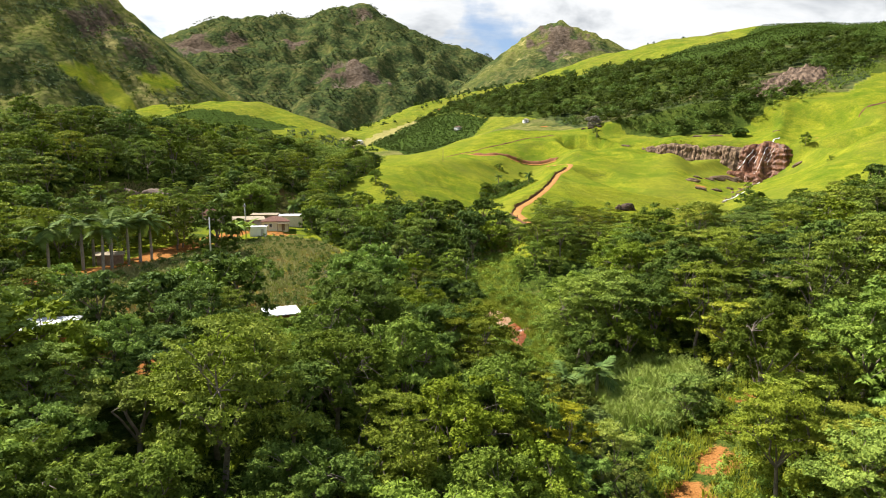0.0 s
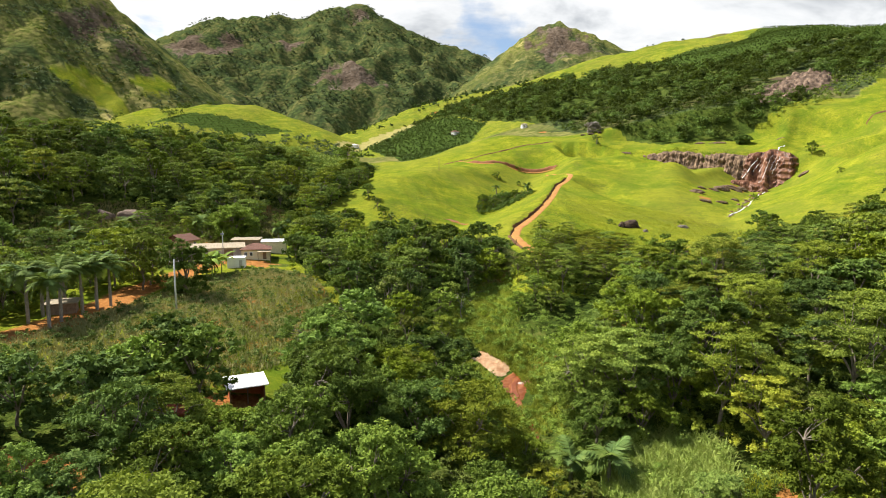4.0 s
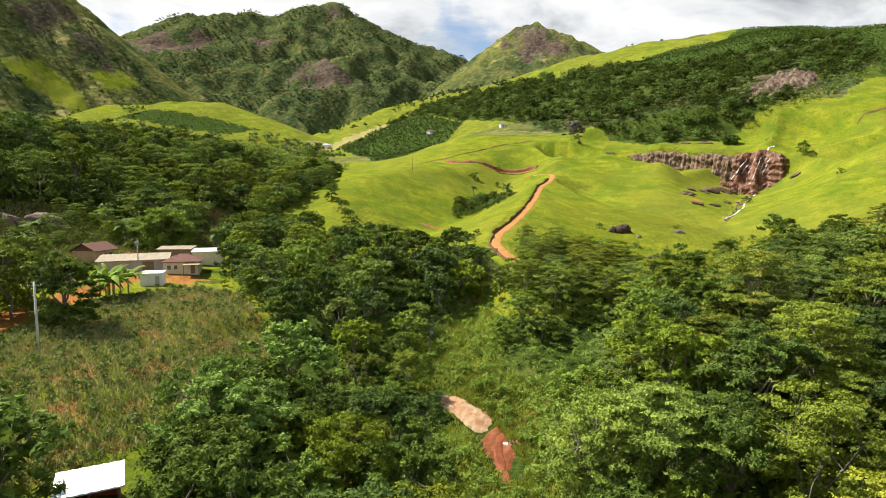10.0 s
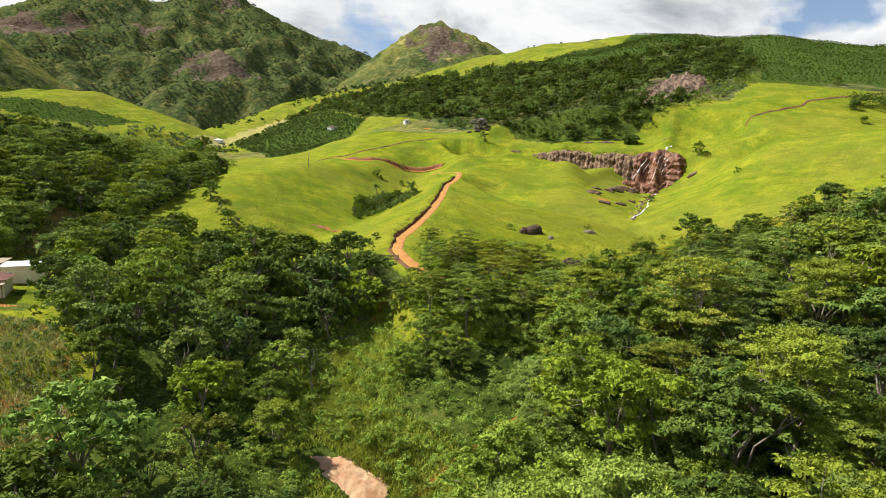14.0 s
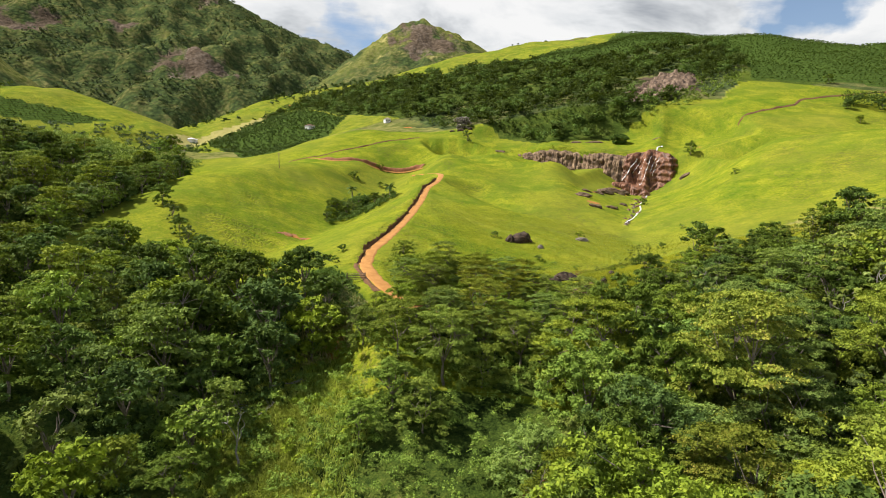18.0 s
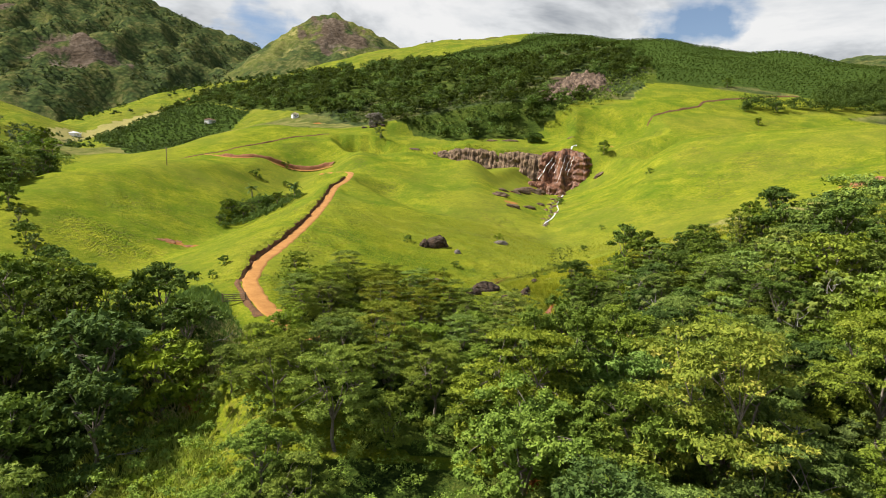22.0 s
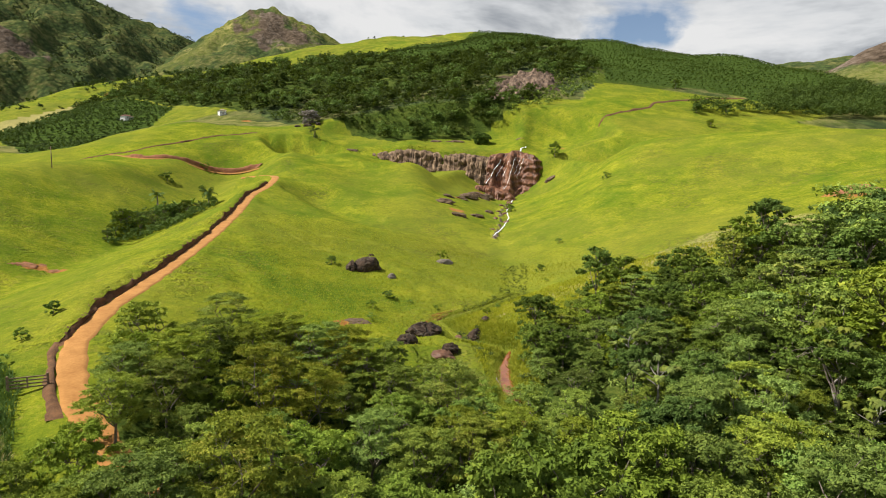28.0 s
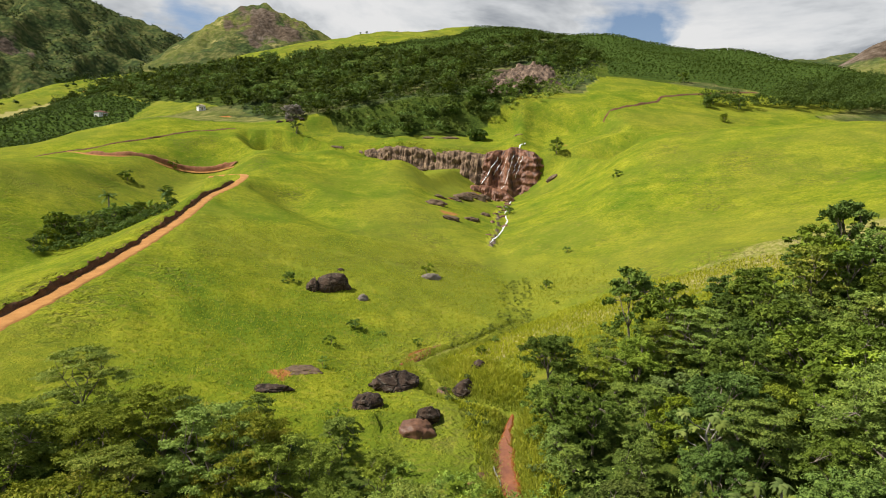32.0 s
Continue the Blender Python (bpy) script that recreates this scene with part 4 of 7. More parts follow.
def spots_in(poly, spacing, seed, keep=None, jitter=0.45):
    """Uneven grid of places inside an outline of the plan."""
    rng = np.random.RandomState(seed)
    xs, ys = [p[0] for p in poly], [p[1] for p in poly]
    X, Y = np.meshgrid(np.arange(min(xs), max(xs), spacing), np.arange(min(ys), max(ys), spacing))
    x = X.ravel() + rng.uniform(-jitter, jitter, X.size) * spacing
    y = Y.ravel() + rng.uniform(-jitter, jitter, X.size) * spacing
    ok = inside(x, y, poly)
    if keep is not None:
        ok &= keep(x, y)
    return np.column_stack([x[ok], y[ok]])

# ---------------------------------------------------------------- woods by area
open_dirt = clear_of([(22, 55), (28, 60), (34, 66), (41, 75)], 3.0)
off_slab = clear_of([(7, 130), (13, 124), (16, 113), (13.5, 99)], 5.4)
off_view = clear_of([(15, 108), (12, 126), (9, 140), (9, 150), (13, 160)], 4.6)
off_house = lambda x, y: clear_of([(-25.6, 90), (-21, 78)], 4.8)(x, y) and math.hypot(x + 25.3, y - 88.5) > 6.5 and math.hypot(x + 38.5, y - 63) > 8.5 and math.hypot(x + 46.5, y - 66) > 5 and math.hypot(x + 29.5, y - 76) > 4.5


def right_keep(x, y):
    return off_creek(x, y) and off_road(x, y) and open_dirt(x, y) and off_slab(x, y) and math.hypot(x - 30, y - 83) > 10.5 and x < 152 and y > 22


# single trees that stand out
plant("round", -15, 94, 1.45)
plant("round", -8, 88, 1.15)
plant("dark", -2, 176, 1.2)
plant("dark", 8, 178, 1.0)
plant("round", -8, 184, 1.15)
plant("golden", 45, 182, 0.85)
plant("golden", 40, 166, 0.9)
plant("golden", 56, 190, 0.75)
plant("umbrella", 32.5, 189, 0.72)
plant("umbrella", 50, 198, 0.75)
plant("umbrella", 34, 168, 0.7)
plant("scrub", 30, 168, 0.8)
plant("scrub", 38, 172, 0.8)
plant("golden", -2.8, 100.4, 0.78)
plant("round", -37, 50, 1.1)
plant("dark", -33.5, 86, 1.1)
plant("dark", -29, 82.5, 1.2)
plant("dark", -35, 73, 1.1)
plant("round", -24.5, 74, 0.75)
plant("round", -35, 80, 1.0)
plant("lime", -1, 109, 0.6)
plant("dark", -43, 53, 1.0)
plant("scrub", -38.5, 57.2, 0.5)
plant("round", -31, 54, 0.9)
plant("umbrella", 31.5, 179, 0.62)
plant("round", 29, 173, 0.7)
plant("dark", 13, 188, 1.1)
plant("dark", 8, 172, 1.3)
plant("tall", 2, 186, 1.15)
plant("tall", -6, 194, 1.1)
plant("dark", -4, 172, 1.4)
plant("lime", 13, 60, 1.15)
plant("lime", 37, 48, 1.2)
for kind, x, y, size in (("umbrella", 26, 158, 0.8), ("round", 24, 150, 0.75), ("scrub", 29, 164, 0.9), ("scrub", 22, 166, 0.8), ("umbrella", 31, 152, 0.9), ("scrub", 27, 145, 0.95), ("round", 19.5, 146, 0.6), ("scrub", 25, 171, 0.75), ("dark", 1, 163, 1.0), ("scrub", 17, 173, 0.8)):
    plant(kind, x, y, size)
for kind, x, y, size in (("umbrella", 66.5, 168.5, 0.7), ("round", 63, 172, 0.7), ("scrub", 69, 173, 0.5), ("scrub", 67, 178, 0.7), ("golden", 60, 166, 0.7), ("scrub", 72.5, 170, 0.5)):
    plant(kind, x, y, size)
plant("lime", 45, 92, 0.9)
plant("round", 30, 92, 1.0)
plant("round", 38, 96, 1.0)
scatter(WOOD_CLUMP, 4.6, {"umbrella": 4, "golden": 1, "round": 2, "scrub": 4}, 2, (0.62, 0.85), lambda x, y: off_road(x, y) and off_creek(x, y))
scatter(WOOD_RIGHT, 5.5, {"umbrella": 3, "round": 2.6, "grey": 0.9, "tall": 1.2, "dark": 0.9, "scrub": 5, "lime": .25, "golden": .25}, 3, (0.7, 1.2), right_keep, lambda x, y: 0.74 if (x > 76 and y > 178) else 0.85 if y > 160 else 1.25 if x < 60 else 1.1)
scatter(WOOD_LEFT, 5.8, {"round": 3, "dark": 3, "umbrella": 3, "grey": 1.5, "scrub": 2}, 4, (0.65, 1.15), lambda x, y: off_road(x, y) and off_creek(x, y) and off_view(x, y))
scatter(WOOD_NEAR, 5.8, {"round": 4, "dark": 5, "grey": 1, "umbrella": 1.5, "scrub": 0.6}, 5, (0.75, 1.4), lambda x, y: off_creek(x, y) and off_house(x, y) and off_slab(x, y))
scatter(WOOD_GAP, 5.6, {"round": 3, "dark": 3, "umbrella": 2, "grey": 1}, 15, (0.6, 0.95), lambda x, y: off_house(x, y) and math.hypot(x + 46.5, y - 66) > 5)
joined_woods("woods", spots_in(WOOD_SOUTH, 8.0, 271, None, 0.9), 130, 0.7, "dark", "dense woods on the slope behind the start of the flight", 272, (3.0, 5.5), squash=0.65, lobes=8)
scatter([(-44, 163), (-32, 158), (-20, 138), (-18, 120), (-13, 120), (-16, 142), (-28, 172), (-40, 194), (-44, 186), (-38, 168)], 4.4, {"grey": 2, "round": 2, "bush": 3, "dark": 1}, 17, (0.45, 0.8))
WOOD_MID = [(1, 22), (2, 60), (3, 92), (8, 88), (15, 82), (21, 66), (18, 46), (26, 30), (30, 22)]
scatter(WOOD_MID, 4.4, {"scrub": 4, "grey": 3, "lime": 0.7, "round": 1.5, "umbrella": 1}, 7, (0.65, 1.05), lambda x, y: open_dirt(x, y) and off_slab(x, y) and math.hypot(x - 30, y - 83) > 10.5)
FARM_OPEN = [(-120, 162), (-128, 205), (-114, 226), (-98, 228), (-80, 224), (-60, 214), (-50, 235), (-52, 262), (-78, 272), (-70, 240), (-84, 226), (-60, 200), (-90, 150)]
open_farm = lambda x, y: not inside(np.array([x]), np.array([y]), FARM_OPEN)[0]
scatter([(78, 140), (82, 186), (90, 204), (122, 200), (152, 200), (152, 130), (110, 110)], 4.6, {"scrub": 3, "umbrella": 1, "tall": 1.5, "dark": 1, "grey": 0.7, "round": 1}, 16, (0.5, 0.85), right_keep)
scatter(WOOD_WEST, 6.4, {"tall": 2, "dark": 1, "umbrella": 4, "golden": 0.8, "grey": 2, "round": 2}, 6, (0.75, 1.35), lambda x, y: open_farm(x, y) and x > -175 and y < 400)
joined_woods("woods", spots_in(WOOD_WEST, 8.5, 261, lambda x, y: (x < -170) | (y > 395), 0.9), 420, 0.8, "umbrella", "dense woods climbing the western slope", 262, (3.5, 8.0), squash=0.6, lobes=10)
scatter([(-110, 106), (-75, 100), (-70, 118), (-70, 150), (-92, 162)], 5.6, {"round": 3, "dark": 3, "umbrella": 4}, 8, (0.6, 0.95))
for seed, leaf, gap in ((61, "umbrella", 7.5),):
    joined_woods("woods", spots_in(WOOD_WEST, gap, seed, lambda x, y: ~inside(x, y, FARM_OPEN), 0.9), 300, 0.85, leaf, "dense woods on the slope behind the farm", seed + 1, (2.8, 5.0), squash=0.55, lobes=8)
right_far = [(150, 20), (150, 200), (172, 203), (212, 198), (240, 160), (230, 60), (200, 20)]
for seed, leaf, gap in ((63, "dark", 8.5), (163, "umbrella", 8.5)):
    joined_woods("woods", spots_in(right_far, gap, seed, None, 0.9), 420, 0.75, leaf, "dense woods on the bank above the creek", seed + 1, (3.4, 6.0), squash=0.55, lobes=8)
joined_woods("woods", spots_in(WOOD_RIDGE, 8.2, 65, lambda x, y: (np.hypot(x - 302, y - 520) > 27) & (np.hypot(x - 322, y - 533) > 24) & (np.hypot(x - 274, y - 506) > 14) & (wave_noise(x, y, 90, 66, 3) > -0.62) & ~inside(x, y, CROP_CREST), 1.0), 120, 1.6, "woods", "dark woods covering the long ridge above the pasture", 67, (3.0, 7.5), squash=0.75, lobes=6)
joined_woods("woods", spots_in(WOOD_RIDGE, 17, 68, lambda x, y: (np.hypot(x - 304, y - 522) > 32) & (wave_noise(x, y, 70, 69, 3) > -0.2) & ~inside(x, y, CROP_CREST), 1.0), 260, 1.3, "dark", "taller trees standing out of the ridge woods", 70, (4.5, 8.5), squash=0.7, lobes=9)
FARM_SCRUB = [(-122, 205), (-116, 165), (-88, 165), (-82, 190), (-74, 196), (-60, 214), (-44, 196), (-38, 205), (-54, 222), (-80, 222), (-100, 226)]
scatter(FARM_SCRUB, 5.0, {"umbrella": 2, "grey": 3, "bush": 3, "round": 1}, 9, (0.4, 0.7), lambda x, y: math.hypot(x + 105, y - 211) > 9)

# ---------------------------------------------------------------- more materials
WATER = spotted("brown_water", (0.14, 0.035, 0.010), (0.30, 0.10, 0.03), 0.5, 0.14, 0.02, 4.0, 0.5)
FOAM = spotted("white_water", (0.62, 0.62, 0.62), (0.92, 0.92, 0.92), 1.2, 0.5, 0.05)
RED_ROCK = spotted("wet_red_rock", (0.05, 0.024, 0.014), (0.25, 0.12, 0.065), 0.3, 0.55, 0.4)
FACE_ROCK = spotted("brown_cliff_rock", (0.045, 0.028, 0.017), (0.22, 0.145, 0.085), 0.22, 0.85, 0.5)
WET_ROCK = spotted("wet_red_bedrock", (0.10, 0.024, 0.007), (0.28, 0.095, 0.03), 0.4, 0.35, 0.1)
PINK_ROCK = spotted("pinkish_bare_rock", (0.07, 0.046, 0.033), (0.26, 0.185, 0.135), 0.2, 0.85, 0.6)
GREY_ROCK = spotted("grey_rock", (0.10, 0.08, 0.065), (0.26, 0.22, 0.18), 0.25, 0.85, 0.4)
BANK = spotted("dark_cut_earth", (0.05, 0.024, 0.011), (0.20, 0.095, 0.038), 0.8, 0.95, 0.15)
RED_BANK = spotted("red_cut_earth", (0.15, 0.06, 0.028), (0.36, 0.16, 0.07), 0.5, 0.95, 0.15)
CREAM = spotted("cream_plaster", (0.58, 0.52, 0.36), (0.74, 0.69, 0.50), 0.8, 0.85, 0.01)
WHITE = spotted("white_plaster", (0.66, 0.65, 0.62), (0.83, 0.82, 0.80), 0.7, 0.85, 0.01)
GREYWALL = spotted("grey_render", (0.30, 0.29, 0.27), (0.47, 0.45, 0.42), 0.6, 0.9, 0.01)
TAN = spotted("tan_plaster", (0.36, 0.22, 0.11), (0.55, 0.38, 0.22), 0.8, 0.9, 0.01)
ORANGE = spotted("orange_brick", (0.34, 0.09, 0.03), (0.55, 0.18, 0.07), 2.5, 0.9, 0.02)
RED_TILE = spotted("red_clay_tile", (0.30, 0.06, 0.035), (0.50, 0.13, 0.07), 1.6, 0.85, 0.03)
TILE = spotted("brown_clay_tile", (0.09, 0.04, 0.028), (0.20, 0.09, 0.06), 1.6, 0.85, 0.03)
TIN = spotted("white_sheet_roof", (0.72, 0.72, 0.73), (0.90, 0.90, 0.90), 0.5, 0.45, 0.01, spec=0.4)
FIBRE = spotted("weathered_fibre_cement", (0.22, 0.18, 0.125), (0.40, 0.33, 0.23), 0.6, 0.9, 0.01)
GLASS_DARK = spotted("dark_window_glass", (0.02, 0.022, 0.025), (0.05, 0.055, 0.06), 1.0, 0.1, 0.0, spec=0.6)
WOODEN = spotted("weathered_timber", (0.13, 0.085, 0.055), (0.30, 0.22, 0.15), 2.0, 0.9, 0.02)
CONCRETE = spotted("pole_concrete", (0.42, 0.42, 0.41), (0.60, 0.60, 0.58), 1.5, 0.85, 0.01)
METAL = spotted("dull_metal", (0.22, 0.23, 0.24), (0.38, 0.39, 0.40), 2.0, 0.45, 0.01, metal=0.8)


def streaked(name, dark, mid, light, rough):
    """Cliff rock with upright stains, cracks and paler worn places."""
    m, t = material(name)
    co = node(t, "ShaderNodeTexCoord").outputs["Object"]
    tall = node(t, "ShaderNodeMapping", {"Vector": co, "Scale": (1.0, 1.0, 0.14)}).outputs[0]
    a = noise_tex(t, tall, 0.42, 7.0, 0.68)
    b = noise_tex(t, co, 0.35, 5.0, 0.6)
    c = noise_tex(t, co, 3.0, 4.0, 0.65)
    f = calc(t, "ADD", calc(t, "MULTIPLY", a, 0.5), calc(t, "ADD", calc(t, "MULTIPLY", b, 0.3), calc(t, "MULTIPLY", c, 0.2)))
    finish(t, ramp(t, f, [(0.40, dark), (0.50, mid), (0.62, light)]), rough, f, 0.5, 0.9)
    return m


FACE_STONE = streaked("brown_cliff_stone", (0.03, 0.02, 0.012), (0.14, 0.088, 0.05), (0.34, 0.235, 0.14), 0.85)
WET_STONE = streaked("wet_red_cliff_stone", (0.03, 0.015, 0.009), (0.15, 0.062, 0.03), (0.31, 0.155, 0.09), 0.5)


PINK_FACE = streaked("pinkish_rock_face", (0.03, 0.02, 0.014), (0.125, 0.082, 0.054), (0.30, 0.21, 0.145), 0.85)


# ---------------------------------------------------------------- rocks and water
def rock_mesh(name, sx, sy, sz, seed, mat, rough=0.16, cuts=3, sink=0.3):
    bm = bmesh.new()
    bmesh.ops.create_icosphere(bm, subdivisions=cuts, radius=1.0)
    off = Vector((seed * 7.1, seed * 3.7, seed * 1.9))
    for v in bm.verts:
        p = v.co.copy()
        # flattened facets, then cracks and grain
        for f in range(5):
            n = Vector((noise.noise(off + Vector((f * 2.3, 1, 0))), noise.noise(off + Vector((f * 3.1, 5, 2))), noise.noise(off + Vector((f * 1.7, 9, 4))))).normalized()
            over = p.dot(n) - 0.72
            if over > 0:
                p -= n * over * 0.8
        k = 1 + rough * 1.4 * noise.noise(p * 1.1 + off) + rough * 0.9 * noise.noise(p * 2.6 + off) - rough * 0.7 * abs(noise.noise(p * 4.2 + off)) + rough * 0.35 * noise.noise(p * 9.0 + off)
        p *= k
        p.z = max(p.z, -sink - 0.25)
        v.co = Vector((p.x * sx / 2, p.y * sy / 2, (p.z + sink) * sz / (1 + sink)))
    me = bpy.data.meshes.new(name)
    bm.to_mesh(me)
    bm.free()
    me.polygons.foreach_set("use_smooth", np.ones(len(me.polygons), dtype=bool))
    me.materials.append(mat)
    return me


def rock(name, x, y, sx, sy, sz, seed, label, mat=ROCK, turn=0.0, rough=0.16, sink=0.3, dip=0.2):
    ob = new(name, rock_mesh(name, sx, sy, sz, seed, mat, rough, 5 if 6 < sx < 9 else 4, sink))
    e = 0.35 * sx
    lie = Vector((ground_z(x - e, y) - ground_z(x + e, y), ground_z(x, y - e) - ground_z(x, y + e), 2 * e)).normalized()
    tip = Vector((0, 0, 1)).rotation_difference(lie.lerp(Vector((0, 0, 1)), 0.25)).to_matrix().to_4x4()
    ob.matrix_basis = Matrix.Translation((x, y, ground_z(x, y) - dip - 0.16 * sz)) @ tip @ pose(0, 0, 0, 0, 0, turn)
    return tagged(ob, label, "rock")


def spaced(line, step=1.5):
    out = []
    for (x0, y0), (x1, y1) in zip(line[:-1], line[1:]):
        n = max(1, int(math.hypot(x1 - x0, y1 - y0) / step))
        out += [(x0 + (x1 - x0) * k / n, y0 + (y1 - y0) * k / n) for k in range(n)]
    return out + [line[-1]]


def at_ground(line, lift=0.0):
    return [(x, y, ground_z(x, y) + lift) for x, y in line]


boulder = new("boulder")
boulder.matrix_basis = pose(82, 258, ground_z(82, 258) - 0.3, 0, 0, -8)
tagged(boulder, "huge dark rounded boulder with a split side in the pasture", "boulder")
main_rock = new("main_rock", rock_mesh("main_rock", 7.8, 5.2, 3.3, 19, ROCK, 0.09, 5))
main_rock.parent = boulder
split = new("split_piece", rock_mesh("split_piece", 2.6, 3.8, 2.8, 8, ROCK, 0.14, 4))
split.parent = boulder
split.matrix_basis = pose(-4.2, -0.5, 0, 0, 8, 10)
rock("boulder", 86, 252, 2.2, 1.8, 1.5, 4, "small grey boulder below the huge one", GREY_ROCK)
rock("boulder", 86.5, 268, 1.8, 1.4, 0.9, 14, "small dark stone above the huge boulder")
rock("boulder", 107.5, 266, 4.6, 3.2, 2.0, 5, "grey boulder half hidden by a shrub", GREY_ROCK)
rock("boulder", 77.5, 214.5, 7.4, 5.0, 2.5, 6, "long dark boulder beside the creek", turn=10)
rock("boulder", 71.5, 208.5, 4.2, 3.2, 2.0, 7, "dark cracked boulder in the grass", turn=30, rough=0.18)
rock("boulder", 75.5, 202.5, 4.6, 3.2, 1.9, 9, "reddish brown boulder in the grass", RED_ROCK)
rock("boulder", 77.5, 204.5, 3.0, 2.0, 1.6, 10, "dark brown boulder in the grass")
rock("boulder", 86, 211, 3.4, 2.6, 1.6, 11, "dark boulder on the creek bank")
rock("boulder", 89.5, 213.5, 2.4, 2.0, 1.3, 12, "dark boulder by the creek pool")
rock("boulder", 83.5, 212.5, 2.6, 2.2, 1.2, 31, "brown boulder on the creek bank", RED_ROCK)
rock("rock_slab", 66.5, 220, 6.0, 3.0, 0.55, 13, "flat layered brown rock in a bare patch", FACE_ROCK, rough=0.25)
rock("rock_slab", 62, 214.5, 5.0, 2.4, 0.9, 15, "flat dark rock in the grass", rough=0.25)
rock("boulder", -104, 211, 12, 7, 4.5, 16, "pinkish boulder on the wooded slope", PINK_ROCK)
rock("boulder", -112, 208, 7, 5, 3.0, 17, "pinkish boulder on the wooded slope", PINK_ROCK)
for k, (x, y, s) in enumerate([(170, 448, 6), (176, 440, 8), (182, 436, 7), (196, 398, 9), (188, 392, 6), (204, 404, 7), (180, 384, 8), (170, 372, 6), (160, 368, 5), (150, 352, 7), (158, 336, 6), (172, 350, 5), (146, 330, 5), (238, 392, 6)]):
    rock("outcrop", x, y, s * 1.3, s * 0.8, s * 0.3, 20 + k, "brown rock outcrop breaking through the pasture below the falls", FACE_ROCK, turn=(k * 47) % 60 - 30, rough=0.24)
for k, (x, y, s) in enumerate([(134, 532, 7), (128, 536, 6), (141, 530, 5)]):
    rock("outcrop", x, y, s, s * 0.7, s * 0.3, 50 + k, "dark rock outcrop below the blossoming tree", ROCK, turn=k * 40, rough=0.2)
for k, (x, y, s) in enumerate([(296, 512, 9), (314, 522, 10), (328, 534, 9), (280, 504, 7)]):
    rock("outcrop", x, y, s * 1.2, s * 0.9, s * 0.22, 70 + k, "pinkish bare rock face breaking through the ridge woods", PINK_ROCK, turn=20 + (k * 31) % 40, rough=0.2)
for k, (x, y, s) in enumerate([(118, 489, 10), (128, 486, 8), (150, 480, 9), (205, 473, 10), (216, 468, 12), (250, 442, 6)]):
    rock("outcrop", x, y, s, s * 0.4, s * 0.12, 60 + k, "low brown rock ledge along the pasture's crest", FACE_ROCK, turn=-20, rough=0.2)


for k, (x, y, s) in enumerate([(216, 399, 4), (209, 391, 3), (205, 383, 4), (197, 379, 3), (193, 367, 3.5), (184, 361, 2.6), (180, 349, 3), (168, 338, 2.6), (166, 326, 3), (154, 317, 2.4), (222, 410, 5), (212, 404, 4)]):
    rock("outcrop", x, y, s * 1.3, s * 0.9, s * 0.4, 90 + k, "dark wet rock beside the stream below the falls", RED_ROCK, turn=k * 37, rough=0.2)


def rock_wall(name, line, seed, mat, label, lean=0.25, cols=150, rows=18, bulge=1.6, deep=6.0, brink=1.1, push=0.0):
    """A broken rock face along a line of (x, y, top, foot)."""
    P = [Vector((p[0], p[1], 0)) for p in line]
    seg = [0.0]
    for a, b in zip(P[:-1], P[1:]):
        seg.append(seg[-1] + (b - a).length)
    U = np.linspace(0, seg[-1], cols)
    xs, ys = np.interp(U, seg, [p[0] for p in line]), np.interp(U, seg, [p[1] for p in line])
    top, foot = np.interp(U, seg, [p[2] for p in line]), np.interp(U, seg, [p[3] for p in line])
    tx, ty = np.gradient(xs), np.gradient(ys)
    ln = np.hypot(tx, ty)
    nx, ny = ty / ln, -tx / ln
    wob = 2.0 * wave_noise(U, np.zeros(cols), 16, seed, 4)
    xs, ys = xs + nx * wob, ys + ny * wob
    top = top + brink * wave_noise(U, np.zeros(cols), 20, seed + 5, 4)
    verts = []
    for r in range(-1, rows + 1):
        v = max(r, 0) / rows
        z = top + (foot - deep - top) * v
        h = top - foot + 4.5
        slant = U + 0.45 * z
        out = push + lean * h * v ** 0.85 + bulge * (1.1 * wave_noise(U, z * 0.5, 30, seed + 2, 3) + 0.5 * wave_noise(slant, z * 1.2, 13, seed + 3, 3))
        crack = np.abs(wave_noise(slant, z * 0.22, 22, seed + 7, 3))
        step = (z + 3.4 * wave_noise(U, z * 0.1, 24, seed + 8, 3)) / 4.2
        ledge = np.floor(step) + np.clip((step - np.floor(step)) * 4, 0, 1)
        out = out - 7.0 * np.clip(0.12 - crack, 0, 1) - 1.1 * (ledge - step) + 0.22 * wave_noise(U, z, 3.2, seed + 9, 4)
        out = out - 2.4 * np.clip(1 - v / 0.16, 0, 1) ** 2
        if r < 0:
            out, z = out - 4.0, z - 0.6
        verts.append(np.column_stack([xs + nx * out, ys + ny * out, z]))
    grid = np.array(verts)
    faces = [(r * cols + c, r * cols + c + 1, (r + 1) * cols + c + 1, (r + 1) * cols + c) for r in range(rows + 1) for c in range(cols - 1)]
    tagged(new(name, mesh_from(name, grid.reshape(-1, 3), faces, mat, False)), label, "cliff")
    return grid


